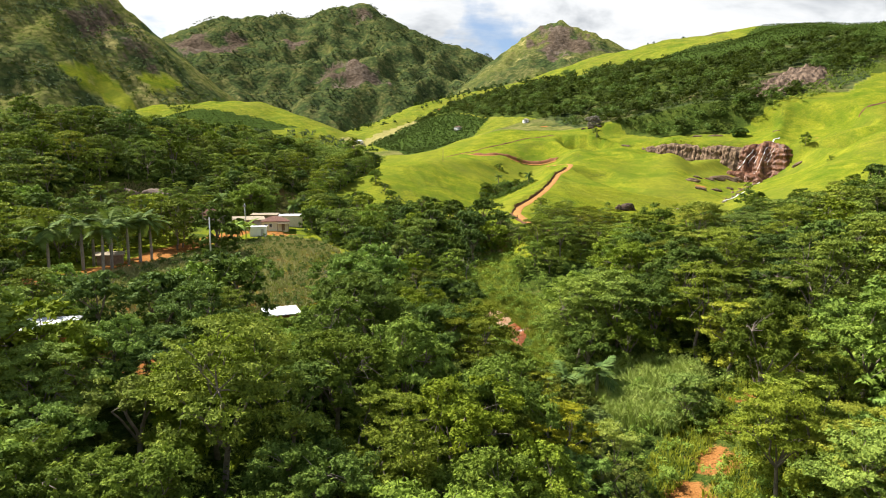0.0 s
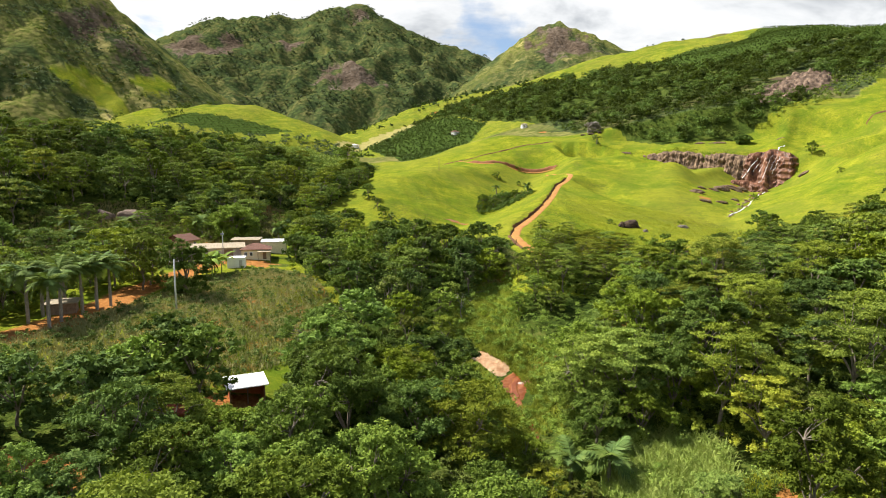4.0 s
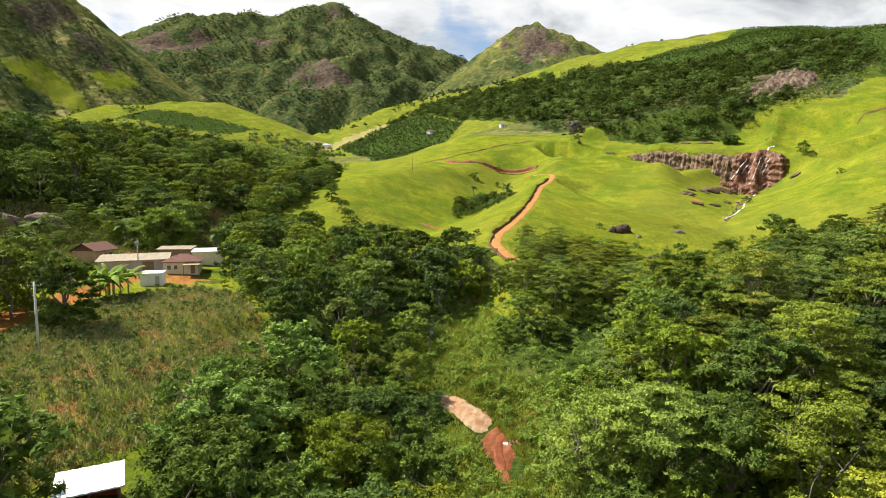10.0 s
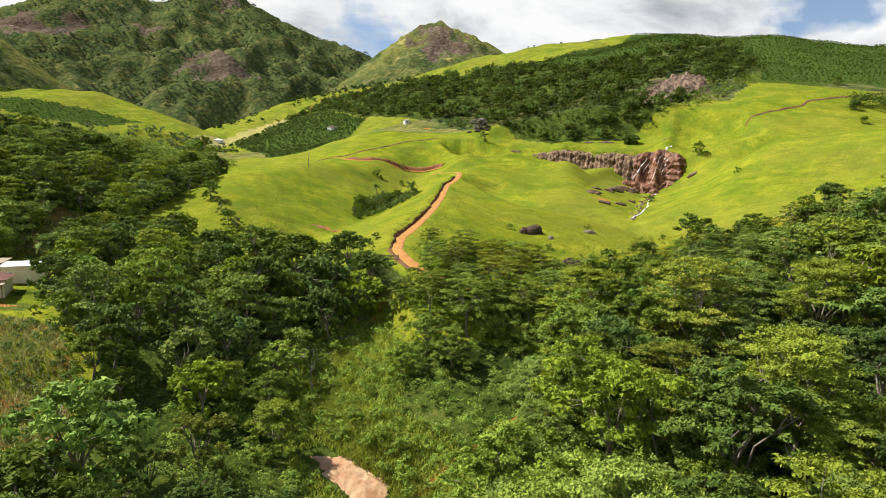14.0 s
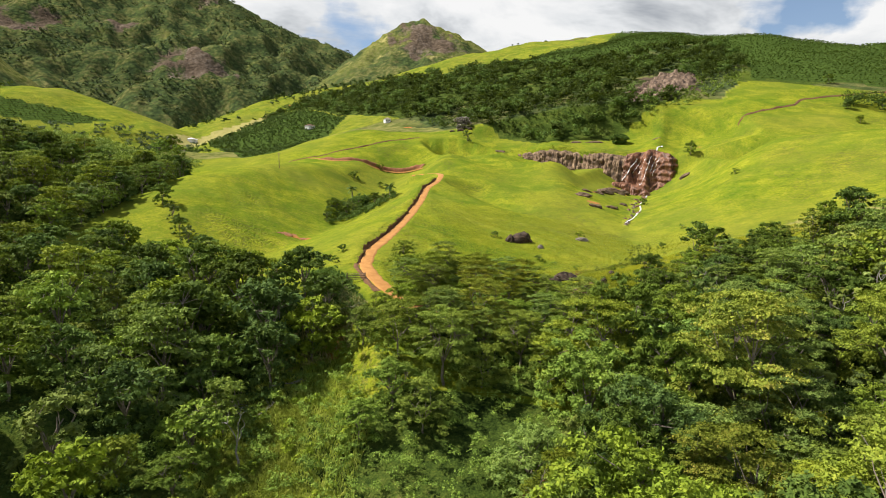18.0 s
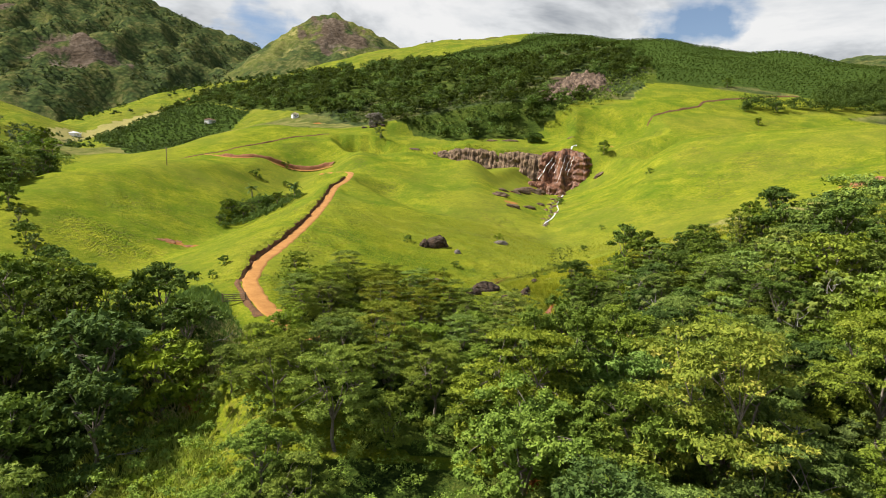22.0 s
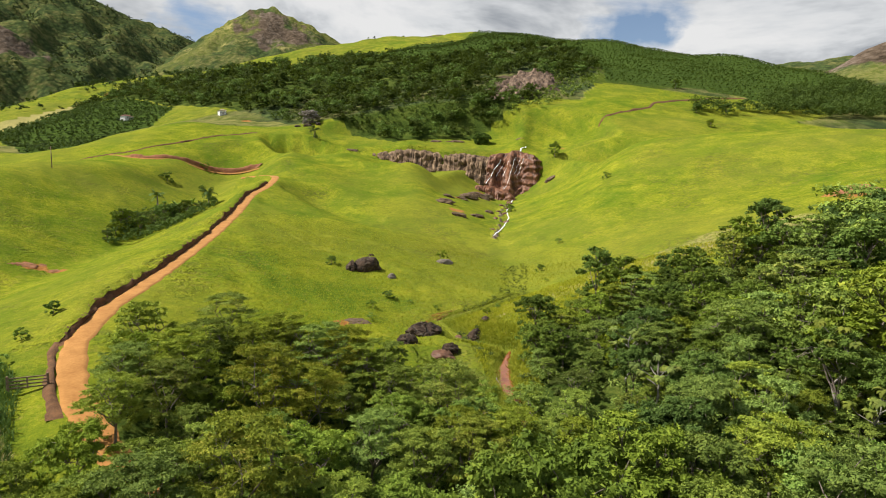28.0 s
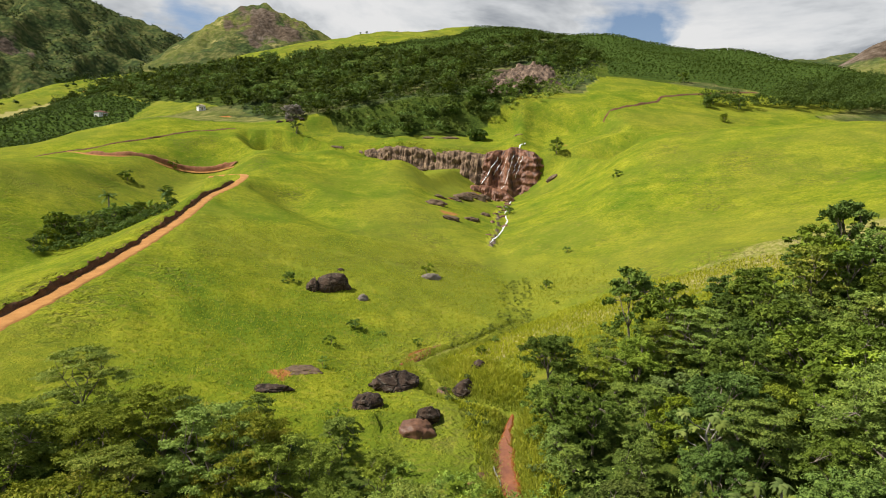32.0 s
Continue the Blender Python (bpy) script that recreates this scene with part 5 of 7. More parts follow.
rock_wall("cliff", [(160, 471, 59.8, 55.8)] + CLIFF[1:6], 71, FACE_STONE, "brown broken rock face under the pasture shelf", 0.6, 330, 28, 1.5, 8.0, 0.9, 2.6)
FALL_WALL = rock_wall("cliff", CLIFF[5:9] + [(241, 412, 54.5, 46), (246, 417, 56.5, 52)], 72, WET_STONE, "reddish wet rock wall around the waterfall", 0.7, 200, 56, 1.7, 13.0)
rock_wall("cliff", [(196, 417, 33, 32.5), (201, 413, 37, 31), (207, 407, 37.5, 29.5), (213, 402, 35.5, 30), (218, 398, 31.5, 31)], 73, WET_STONE, "lower tier of dark wet rock below the waterfall", 0.5, 120, 20, 1.1)


def strand(points, width, seed, mat, name, parent=None):
    """A narrow ribbon of falling or running water along points in space."""
    rng = random.Random(seed)
    pts = []
    P = [Vector(p) for p in points]
    for a, b in zip(P[:-1], P[1:]):
        n = max(2, int((b - a).length / 1.2))
        pts += [a.lerp(b, k / n) for k in range(n)]
    pts.append(P[-1])
    verts, faces = [], []
    for k, p in enumerate(pts):
        t = pts[min(k + 1, len(pts) - 1)] - pts[max(k - 1, 0)]
        side = Vector((0.8, -0.6, 0))
        if abs(t.normalized().dot(side)) > 0.75:
            side = Vector((0.6, 0.8, 0))
        w = width * rng.uniform(0.5, 1.3)
        o = side * rng.uniform(-0.3, 0.3)
        verts += [p - side * w / 2 + o, p + Vector((0, 0, 0.18)) + o, p + side * w / 2 + o]
    for k in range(len(pts) - 1):
        for c in (0, 1):
            faces.append((k * 3 + c, k * 3 + c + 1, k * 3 + c + 4, k * 3 + c + 3))
    ob = new(name, mesh_from(name, [tuple(v) for v in verts], faces, mat, True))
    if parent:
        ob.parent = parent
    return ob


brink = np.array([(x + a, y + b) for x, y in spaced([p[:2] for p in CLIFF[:7]], 1.6) for a, b in ((1.2, 1.5), (0.2, 0.2), (-1.4, -1.8))])
brink += np.random.RandomState(541).normal(size=brink.shape) * 1.1
joined_woods("tussocks", brink[np.random.RandomState(542).uniform(size=len(brink)) < 0.55], 26, 0.5, "grass", "grass tussocks overhanging the brink of the rock face", 543, (0.5, 1.2), "grass", 0.6, lobes=2)
waterfall = tagged(new("waterfall"), "thin white waterfall spilling over a red rock wall", "waterfall")
for k, (u0, u1, f0, f1, w) in enumerate([(0.20, 0.08, 0.16, 0.64, 0.5), (0.26, 0.17, 0.2, 0.55, 0.25), (0.36, 0.27, 0.16, 0.5, 0.2), (0.46, 0.35, 0.16, 0.66, 0.3), (0.54, 0.46, 0.2, 0.5, 0.18), (0.60, 0.50, 0.16, 0.6, 0.25), (0.07, 0.03, 0.62, 0.8, 0.4), (0.34, 0.24, 0.66, 0.85, 0.4)]):
    pts = []
    for q in range(13):
        u, f = u0 + (u1 - u0) * q / 12, f0 + (f1 - f0) * q / 12
        p = FALL_WALL[1 + int(f * 45), int(u * 199)]
        pts.append((p[0] - 0.16, p[1] - 0.2, p[2] + 0.05))
    strand(pts, w, 80 + k, FOAM, "water_strand", waterfall)
strand(at_ground(spaced([(244, 426), (241, 423), (236, 421), (229, 420)]), 0.2), 0.7, 91, FOAM, "water_strand", waterfall)
strand(at_ground(spaced([(220, 403), (214, 395), (208, 387), (201, 379), (195, 369), (189, 361), (180, 347), (173, 335), (166, 326), (161, 320), (153, 311), (146, 303)]), 0.12), 0.42, 92, FOAM, "running_water", waterfall)
tagged(ribbon(CREEK[10:20], 0.45, -0.3, WATER, "creek", 1.2, 5, 0.4, 4, 0.0, 5), "shallow brown creek winding through the pasture", "creek", kind="structure")
tagged(ribbon([(91.5, 229.2, 10.9), (89, 228.4, 10.7), (86, 226.6, 10.55), (84, 225.2, 10.45), (82, 223.8, 10.35)], 1.3, -0.05, WATER, "water", 1.0, 6, 0.5, 4, 0.0, 5), "orange-brown creek pool between grassy banks", "water", kind="structure")

tagged(ribbon([(84.6, 199.4, 8.5), (82.6, 196.6, 8.3), (80.6, 192.8, 8.1), (79.2, 190, 8.0), (78.2, 187, 7.9)], 1.25, -0.12, WATER, "water", 0.8, 8, 0.35, 5, 0.0, 4), "orange-brown creek pool below the grassy bank", "water", kind="structure")
for x, y, sx, sy, sz, tone, label in ((78.2, 193.2, 2.0, 1.6, 0.5, WET_STONE, "dark wet rock at the edge of the creek pool"), (81.9, 194.0, 0.9, 2.4, 0.28, RED_BANK, "tan sandy bar beside the creek pool"), (76.0, 191.6, 1.6, 1.3, 0.35, RED_BANK, "reddish earth crumbling from the creek bank"), (78.4, 187.8, 1.2, 0.8, 0.4, WET_STONE, "dark wet rock at the outlet of the creek pool")):
    rock("bank_rock", x, y, sx, sy, sz, int(x * 3), label, tone, turn=24, rough=0.22)
for x, y, sx in ((87.6, 202.4, 0.8), (88.8, 204.4, 0.7), (86.2, 201.2, 0.6)):
    rock("bank_rock", x, y, sx, sx * 0.8, sx * 0.45, int(x * 7), "dark wet rock in a small cascade of the creek", WET_STONE, turn=x * 9, rough=0.22)
verts, faces = [], []
limb(verts, faces, Vector((79.9, 194.1, ground_z(79.9, 194.1) + 0.35)), Vector((78.7, 190.9, ground_z(78.7, 190.9) + 0.3)), 0.09, 0.05, random.Random(87), bits=4)
tagged(new("fallen_branch", mesh_from("fallen_branch", verts, faces, PALE_BARK, True)), "pale bare branch lying beside the creek pool", "dead branch")


def bedrock(outline, thick, mat, name, label, seed, cell=0.35, follow=False, rough=0.09):
    """A low rounded sheet of bare rock inside an outline of the plan."""
    xs, ys = [p[0] for p in outline], [p[1] for p in outline]
    X, Y = np.meshgrid(np.arange(min(xs) - 1, max(xs) + 1, cell), np.arange(min(ys) - 1, max(ys) + 1, cell))
    loop = [(*p, 0.0) for p in outline] + [(*outline[0], 0.0)]
    d = line_near(X.ravel(), Y.ravel(), loop)[0]
    sd = np.where(inside(X.ravel(), Y.ravel(), outline), d, -d) + 0.32 * wave_noise(X.ravel(), Y.ravel(), 4, seed, 3)
    base = height(X.ravel(), Y.ravel())
    lev = base
    z = lev + thick * (1 - np.exp(-np.maximum(sd, 0) / 1.3)) + rough * wave_noise(X.ravel(), Y.ravel(), 3.5 if not follow else 9.0, seed + 1, 4) - 1.3 * np.clip(-sd / 0.9, 0, 1)
    nr, nc = X.shape
    idx = np.arange(nr * nc).reshape(nr, nc)
    f = np.stack([idx[:-1, :-1], idx[:-1, 1:], idx[1:, 1:], idx[1:, :-1]], -1).reshape(-1, 4)
    f = f[(sd[f] > -0.95).any(1)]
    return tagged(new(name, mesh_from(name, np.column_stack([X.ravel(), Y.ravel(), z]), f, mat, True)), label, "rock")


bedrock([(6.2, 130.4), (10, 130.6), (13, 128.4), (15.6, 125.4), (14.2, 122.8), (12.4, 121.6), (10.6, 123.4), (8.0, 126.8)], 0.3, SLAB, "bedrock_slab", "pale sunlit slab of bare bedrock in the creek", 95, 0.16)
bedrock([(12.8, 121.4), (16.4, 124), (18.2, 118.4), (17.3, 114.8), (15, 112.4), (13.8, 114.4), (12.8, 118)], 0.2, WET_ROCK, "bedrock_slab", "wet reddish end of the bedrock slab in the creek", 97, 0.16)


bedrock([(262, 500), (282, 490), (298, 500), (318, 504), (334, 516), (346, 534), (338, 548), (318, 546), (302, 534), (282, 522), (266, 514)], 2.4, PINK_FACE, "rock_face", "pinkish bare rock face breaking through the ridge woods", 99, 0.9, True, 2.2)


# ---------------------------------------------------------------- road banks and field tracks
def bank(line, side, profile, mat, name, label, seed, step=1.2, rough=0.25):
    """An earth bank beside a line: a profile of (offset, height) pairs swept along it."""
    P = [Vector(p) for p in line]
    pts = []
    for a, b in zip(P[:-1], P[1:]):
        n = max(1, int((b - a).length / step))
        pts += [a.lerp(b, k / n) for k in range(n)]
    pts.append(P[-1])
    for _ in range(4):
        pts = [pts[0]] + [(pts[k - 1] + pts[k] * 2 + pts[k + 1]) / 4 for k in range(1, len(pts) - 1)] + [pts[-1]]
    rng = random.Random(seed)
    verts, faces, n = [], [], len(profile)
    for k, p in enumerate(pts):
        t = pts[min(k + 1, len(pts) - 1)] - pts[max(k - 1, 0)]
        t.z = 0
        t.normalize()
        s = Vector((-t.y, t.x, 0)) * side
        fade = min(1, k / 4, (len(pts) - 1 - k) / 4) * (1.0 + 0.5 * noise.noise(Vector((p.x, p.y, seed)) * 0.13) + 0.35 * noise.noise(Vector((p.x, p.y, seed)) * 0.5))
        sway = 0.7 * noise.noise(Vector((p.y, p.x, seed)) * 0.3)
        for o, h in profile:
            q = p + s * (o + sway * min(1.0, max(0.0, h + 0.3)) + rng.uniform(-rough, rough) * 0.6)
            verts.append((q.x, q.y, p.z + (h + rng.uniform(-rough, rough) * 0.5) * fade - 0.05))
    for k in range(len(pts) - 1):
        for c in range(n - 1):
            faces.append((k * n + c, k * n + c + 1, (k + 1) * n + c + 1, (k + 1) * n + c))
    return tagged(new(name, mesh_from(name, verts, faces, mat, False)), label, "bank")


bank(ROAD[4:12], 1, [(1.75, 1.02), (2.3, 1.25), (3.2, 1.2), (4.6, 0.7), (6.6, -0.6)], GROUND, "road_verge", "grassy top of the cut beside the dirt road", 101, 0.7, 0.1)
bank(ROAD[4:12], 1, [(1.3, -0.1), (1.45, 0.25), (1.6, 0.6), (1.75, 0.9), (2.1, 1.05), (2.5, 0.9)], BANK, "road_bank", "dark cut earth bank along the dirt road", 101, 0.7, 0.5)
bank(ROAD[2:6], 1, [(1.6, -0.1), (1.9, 0.35), (2.3, 0.3), (3.0, -0.4)], BANK, "road_bank", "broken dark earth edge beside the dirt road", 102)
bank(at_ground(spaced([(2, 480), (16, 485), (26, 489), (36, 493), (50, 501), (63, 508), (80, 515), (98, 522)], 4)), -1, [(-1.2, 0.0), (0.1, 0.55), (0.6, 0.35), (1.2, -0.8), (1.9, -1.6)], BANK, "track_bank", "dark cut edge of a track across the green terrace", 103)
bank(at_ground(spaced([(24, 479), (33, 472), (45, 471), (56, 472), (68, 472), (80, 470), (92, 468)], 3)), -1, [(-1.6, 0.1), (0.2, 1.7), (0.8, 1.5), (1.2, 0.2), (1.7, -0.9), (2.4, -2.2)], RED_BANK, "track_bank", "red cut earth bank below the green terrace", 104)
bank(at_ground(spaced([(294, 418), (320, 424), (348, 428), (360, 436), (391, 439), (429, 438), (450, 428)], 5)), -1, [(-1.6, 0.0), (0.0, 0.75), (0.6, 0.5), (1.4, -0.6), (2.2, -1.3)], BANK, "track_bank", "thin earthen trail cut along the grassy hill", 105)
bank(at_ground([(196, 214), (204, 212), (212, 208)]), 1, [(-2, 0.3), (-1, 0.5), (1.5, 0.9), (3.0, 1.4)], RED_BANK, "track_bank", "red earth cut at the wood's upper edge", 106)
for x, y, s in ((5, 298, 5), (12, 296.5, 4), (9, 301, 3)):
    rock("earth_scar", x, y, s * 1.6, s, 0.4, int(x), "broken red earth scar on the grassy slope", RED_BANK, rough=0.3)


cut_line = at_ground(spaced([(16, 484), (24, 477), (32, 469.5), (45, 469), (56, 469), (68, 469), (80, 467), (90, 464)], 3), 0.0)
tagged(ribbon(cut_line, 1.1, 0.22, SOIL, "field_track", 2.0, 7, 0.35, 3), "orange earth track below the red cut", "track", kind="structure")


def box(bm, x0, y0, z0, x1, y1, z1):
    vs = [bm.verts.new(p) for p in ((x0, y0, z0), (x1, y0, z0), (x1, y1, z0), (x0, y1, z0), (x0, y0, z1), (x1, y0, z1), (x1, y1, z1), (x0, y1, z1))]
    for f in ((3, 2, 1, 0), (4, 5, 6, 7), (0, 1, 5, 4), (1, 2, 6, 5), (2, 3, 7, 6), (3, 0, 4, 7)):
        bm.faces.new([vs[i] for i in f])
    return bm


def block(name, x0, y0, z0, x1, y1, z1, mat, parent, label=""):
    bm = box(bmesh.new(), x0, y0, z0, x1, y1, z1)
    bmesh.ops.bevel(bm, geom=bm.edges[:], offset=min(0.02, (z1 - z0) * 0.2, (x1 - x0) * 0.2, (y1 - y0) * 0.2), segments=1, affect="EDGES")
    return part(name, bm, mat, parent, label)


gate = tagged(new("farm_gate"), "weathered wooden farm gate standing open beside the dirt road", "gate")
gate.matrix_basis = pose(24.0, 193.5, ground_z(24.0, 193.5) - 0.1, 0, 0, -4)
for x in (-2.6, 0.9):
    block("post", x - 0.1, -0.1, -0.6, x + 0.1, 0.1, 1.7, WOODEN, gate)
for z in (0.35, 0.7, 1.05, 1.38):
    block("rail", -2.5, -0.05, z, 0.8, 0.05, z + 0.13, WOODEN, gate)
block("brace", -0.95, -0.09, 0.3, -0.8, -0.05, 1.5, WOODEN, gate)


# ---------------------------------------------------------------- the farm
def slope_roof(bm, w, d, h, rise, over, hip, wave=0.06, pitch=0.35):
    """Two or four roof slopes as thick, ribbed sheets."""
    W, D = w / 2 + over, d / 2 + over
    cut = D * 0.9 if hip else 0.0
    n = max(4, int(2 * W / pitch))
    for side in (-1, 1):
        rows = []
        for k in range(n + 1):
            u = k / n * 2 - 1
            top = max(-1 + cut / W, min(1 - cut / W, u)) if hip else u
            rib = wave * (k % 2)
            e = bm.verts.new((u * W, side * D, h + rib))
            f = bm.verts.new((top * W, 0.0, h + rise + rib * (0.3 if hip else 1)))
            g = bm.verts.new((u * W, side * D, h - 0.12))
            rows.append((e, f, g))
        for a, b in zip(rows[:-1], rows[1:]):
            bm.faces.new((a[0], b[0], b[1], a[1]) if side < 0 else (a[1], b[1], b[0], a[0]))
            bm.faces.new((a[2], b[2], b[0], a[0]))
    if hip:
        for side in (-1, 1):
            v = [bm.verts.new((side * W, -D, h)), bm.verts.new((side * W, D, h)), bm.verts.new((side * (W - cut), 0, h + rise))]
            bm.faces.new(v)
    else:
        for side in (-1, 1):
            x = side * (W - over)
            bm.faces.new([bm.verts.new((x, -D + over, h - 0.05)), bm.verts.new((x, D - over, h - 0.05)), bm.verts.new((x, 0, h + rise - 0.05))])


def house(name, x, y, turn, w, d, h, rise, hip, wall, roof_mat, label, windows=(), doors=(), over=0.5, flat=False, base=None, open_front=False):
    ob = tagged(new(name), label, "house")
    z = ground_z(x, y) if base is None else base
    ob.matrix_basis = pose(x, y, z, 0, 0, turn)
    t = 0.18
    if open_front:
        for px in (-w / 2 + 0.08, 0.0, w / 2 - 0.08):
            block("post", px - 0.07, -d / 2, -1.2, px + 0.07, -d / 2 + 0.14, h, WOODEN, ob)
    else:
        block("wall", -w / 2, -d / 2, -1.2, w / 2, -d / 2 + t, h, wall, ob)
    block("wall", -w / 2, d / 2 - t, -1.2, w / 2, d / 2, h, wall, ob)
    block("wall", -w / 2, -d / 2 + t, -1.2, -w / 2 + t, d / 2 - t, h, wall, ob)
    block("wall", w / 2 - t, -d / 2 + t, -1.2, w / 2, d / 2 - t, h, wall, ob)
    bm = bmesh.new()
    if flat:
        W, D = w / 2 + over, d / 2 + over
        n = max(4, int(2 * W / 0.4))
        rows = []
        for k in range(n + 1):
            u = (k / n * 2 - 1) * W
            rib = 0.05 * (k % 2)
            rows.append([bm.verts.new((u, -D, h + 0.02 + rib)), bm.verts.new((u, D, h + rise + rib)), bm.verts.new((u, D, h + rise - 0.12)), bm.verts.new((u, -D, h - 0.1))])
        for a, b in zip(rows[:-1], rows[1:]):
            for i in range(4):
                bm.faces.new((a[i], b[i], b[(i + 1) % 4], a[(i + 1) % 4]))
        bm.faces.new(rows[0])
        bm.faces.new(rows[-1][::-1])
    else:
        slope_roof(bm, w, d, h, rise, over, hip)
    part("roof", bm, roof_mat, ob)
    for wx, wz, ww, wh in windows:
        win = block("window_frame", wx - ww / 2, -d / 2 - 0.05, wz, wx + ww / 2, -d / 2 - 0.003, wz + wh, WHITE, ob, "white window frame")
        block("pane", wx - ww / 2 + 0.08, -d / 2 - 0.075, wz + 0.08, wx + ww / 2 - 0.08, -d / 2 - 0.055, wz + wh - 0.08, GLASS_DARK, win, "dark glass pane")
    for wx, ww, wh, mat in doors:
        block("door", wx - ww / 2, -d / 2 - 0.06, 0.0, wx + ww / 2, -d / 2 - 0.003, wh, mat, ob)
    return ob


farm = house("farmhouse", -51, 176, 14, 7.5, 6.5, 2.8, 1.5, True, CREAM, TILE, "cream farmhouse with brown tiled hip roof beside the coffee field", [(-2.6, 1.0, 0.9, 1.1), (-1.2, 1.0, 0.9, 1.1)], [(2.4, 0.9, 2.1, WOODEN)])
block("porch_roof", 0.6, -6.3, 2.25, 4.2, -3.3, 2.37, FIBRE, farm)
for px in (0.8, 4.0):
    block("porch_post", px - 0.07, -6.2, -1.0, px + 0.07, -6.06, 2.25, WOODEN, farm)
house("shed", -51.5, 161.5, 10, 4.2, 3.2, 2.5, 0.18, False, WHITE, TIN, "small white shed with a flat white roof at the field's edge", [], [(1.2, 0.8, 1.9, GREYWALL)], 0.15, True)
house("outbuilding", -49, 187, 12, 7.0, 5.0, 3.2, 0.4, False, CREAM, TIN, "cream outbuilding with a white sheet roof behind the farmhouse", [(-2, 1.2, 0.8, 0.9)], [], 0.3, True)
house("barn", -62, 176, 20, 14, 8, 2.6, 0.7, False, GREYWALL, FIBRE, "long low grey barn with a weathered sheet roof", [], [(3, 2.4, 2.2, WOODEN)], 0.5, True)
house("gabled_house", -76, 185, 75, 6.5, 6.5, 2.8, 1.8, False, TAN, TILE, "tan house with a steep brown tiled gable roof", [(-1.5, 1.1, 0.9, 1.1), (1.5, 1.1, 0.9, 1.1)], [(0, 0.9, 2.1, WOODEN)])
house("shelter", -59, 192, 5, 8, 4, 2.4, 0.5, False, WOODEN, FIBRE, "open timber shelter under the mango tree", [], [], 0.4, True)
house("stall", -66.5, 115, 25, 4.5, 3.2, 2.0, 0.35, False, WOODEN, FIBRE, "low wooden stall beneath the palms by the lane", [], [], 0.4, True)
house("cottage", -25.6, 90.2, 26, 4.6, 3.6, 2.3, 0.45, False, ORANGE, TIN, "orange brick shed with an open front and white sheet roof", [], [], 0.45, True, None, True)
house("hut", -30, 77.8, 20, 3.6, 3.0, 2.2, 0.5, False, ORANGE, RED_TILE, "small orange hut with a red tiled roof among trees", [], [(0.6, 0.8, 1.9, WOODEN)], 0.4)
house("cottage", -46.5, 67, 15, 5.0, 4.0, 2.4, 0.5, False, ORANGE, TIN, "small orange hut with a white sheet roof among trees", [], [(0.8, 0.8, 1.9, WOODEN)], 0.4, True)
for k, (x, y, w, mat, tile) in enumerate([(88, 628, 5, WHITE, FIBRE), (18, 700, 8, WHITE, TILE), (-118, 830, 12, WHITE, TIN), (-112, 720, 12, WHITE, TIN), (-96, 640, 9, CREAM, TILE)]):
    house("far_house", x, y, 10 + 30 * k, w, 6, 3.0, 1.6, True, mat, tile, "small white farm building far up the valley", [(-1.5, 1, 0.9, 1.0), (1.5, 1, 0.9, 1.0)], [(0, 0.9, 2.1, WOODEN)])

pole = tagged(new("utility_pole"), "pale concrete utility pole standing in the coffee field", "pole")
pole.matrix_basis = pose(-48, 119, ground_z(-48, 119), 0, 0, 20)
bm = bmesh.new()
bmesh.ops.create_cone(bm, cap_ends=True, segments=10, radius1=0.2, radius2=0.12, depth=10.5, matrix=Matrix.Translation((0, 0, 4.25)))
part("shaft", bm, CONCRETE, pole, smooth=True)
block("crossarm", -0.9, -0.06, 8.9, 0.9, 0.06, 9.02, WOODEN, pole)
for px in (-0.75, 0.0, 0.75):
    block("insulator", px - 0.05, -0.05, 9.02, px + 0.05, 0.05, 9.2, WHITE, pole)
lamp_pole = tagged(new("utility_pole"), "dark utility pole with a small box among the farm roofs", "pole")
lamp_pole.matrix_basis = pose(-57, 167, ground_z(-57, 167), 0, 0, 0)
bm = bmesh.new()
bmesh.ops.create_cone(bm, cap_ends=True, segments=8, radius1=0.15, radius2=0.1, depth=9, matrix=Matrix.Translation((0, 0, 3.9)))
part("shaft", bm, GREYWALL, lamp_pole, smooth=True)
block("meter_box", -0.5, -0.25, 7.4, 0.3, 0.25, 8.0, METAL, lamp_pole)


# ---------------------------------------------------------------- palms, bananas, cecropias, bare trees
def frond_mesh(length, leaflets, droop, leaf_len, seed, name, mat):
    rng = random.Random(seed)
    verts, faces = [], []
    pts = []
    for k in range(leaflets + 1):
        u = k / leaflets
        pts.append(Vector((length * (u - 0.12 * u * u), 0, length * (0.42 * u - droop * u * u))))
    for k in range(leaflets):
        a, b = pts[k], pts[k + 1]
        w = 0.05 * (1 - k / leaflets) + 0.012
        n = len(verts)
        verts += [a + Vector((0, -w, 0)), a + Vector((0, w, 0)), b + Vector((0, w, 0)), b + Vector((0, -w, 0))]
        faces.append((n, n + 1, n + 2, n + 3))
        if k < 2:
            continue
        ll = leaf_len * math.sin(math.pi * min(0.97, 0.25 + 0.75 * k / leaflets)) + 0.1
        for s in (-1, 1):
            tip = b + Vector((ll * 0.45, s * ll * 0.8, -ll * rng.uniform(0.25, 0.55)))
            n = len(verts)
            verts += [a, b, tip + Vector((0.05, 0, 0)), a.lerp(tip, 0.55) + Vector((-0.05, 0, 0.04))]
            faces.append((n, n + 1, n + 2, n + 3))
    return mesh_from(name, [tuple(v) for v in verts], faces, mat)


FROND = [frond_mesh(3.6, 18, d, 1.35, s, "frond", LEAF["palm"]) for s, d in ((1, 0.62), (2, 0.95), (3, 0.35))]


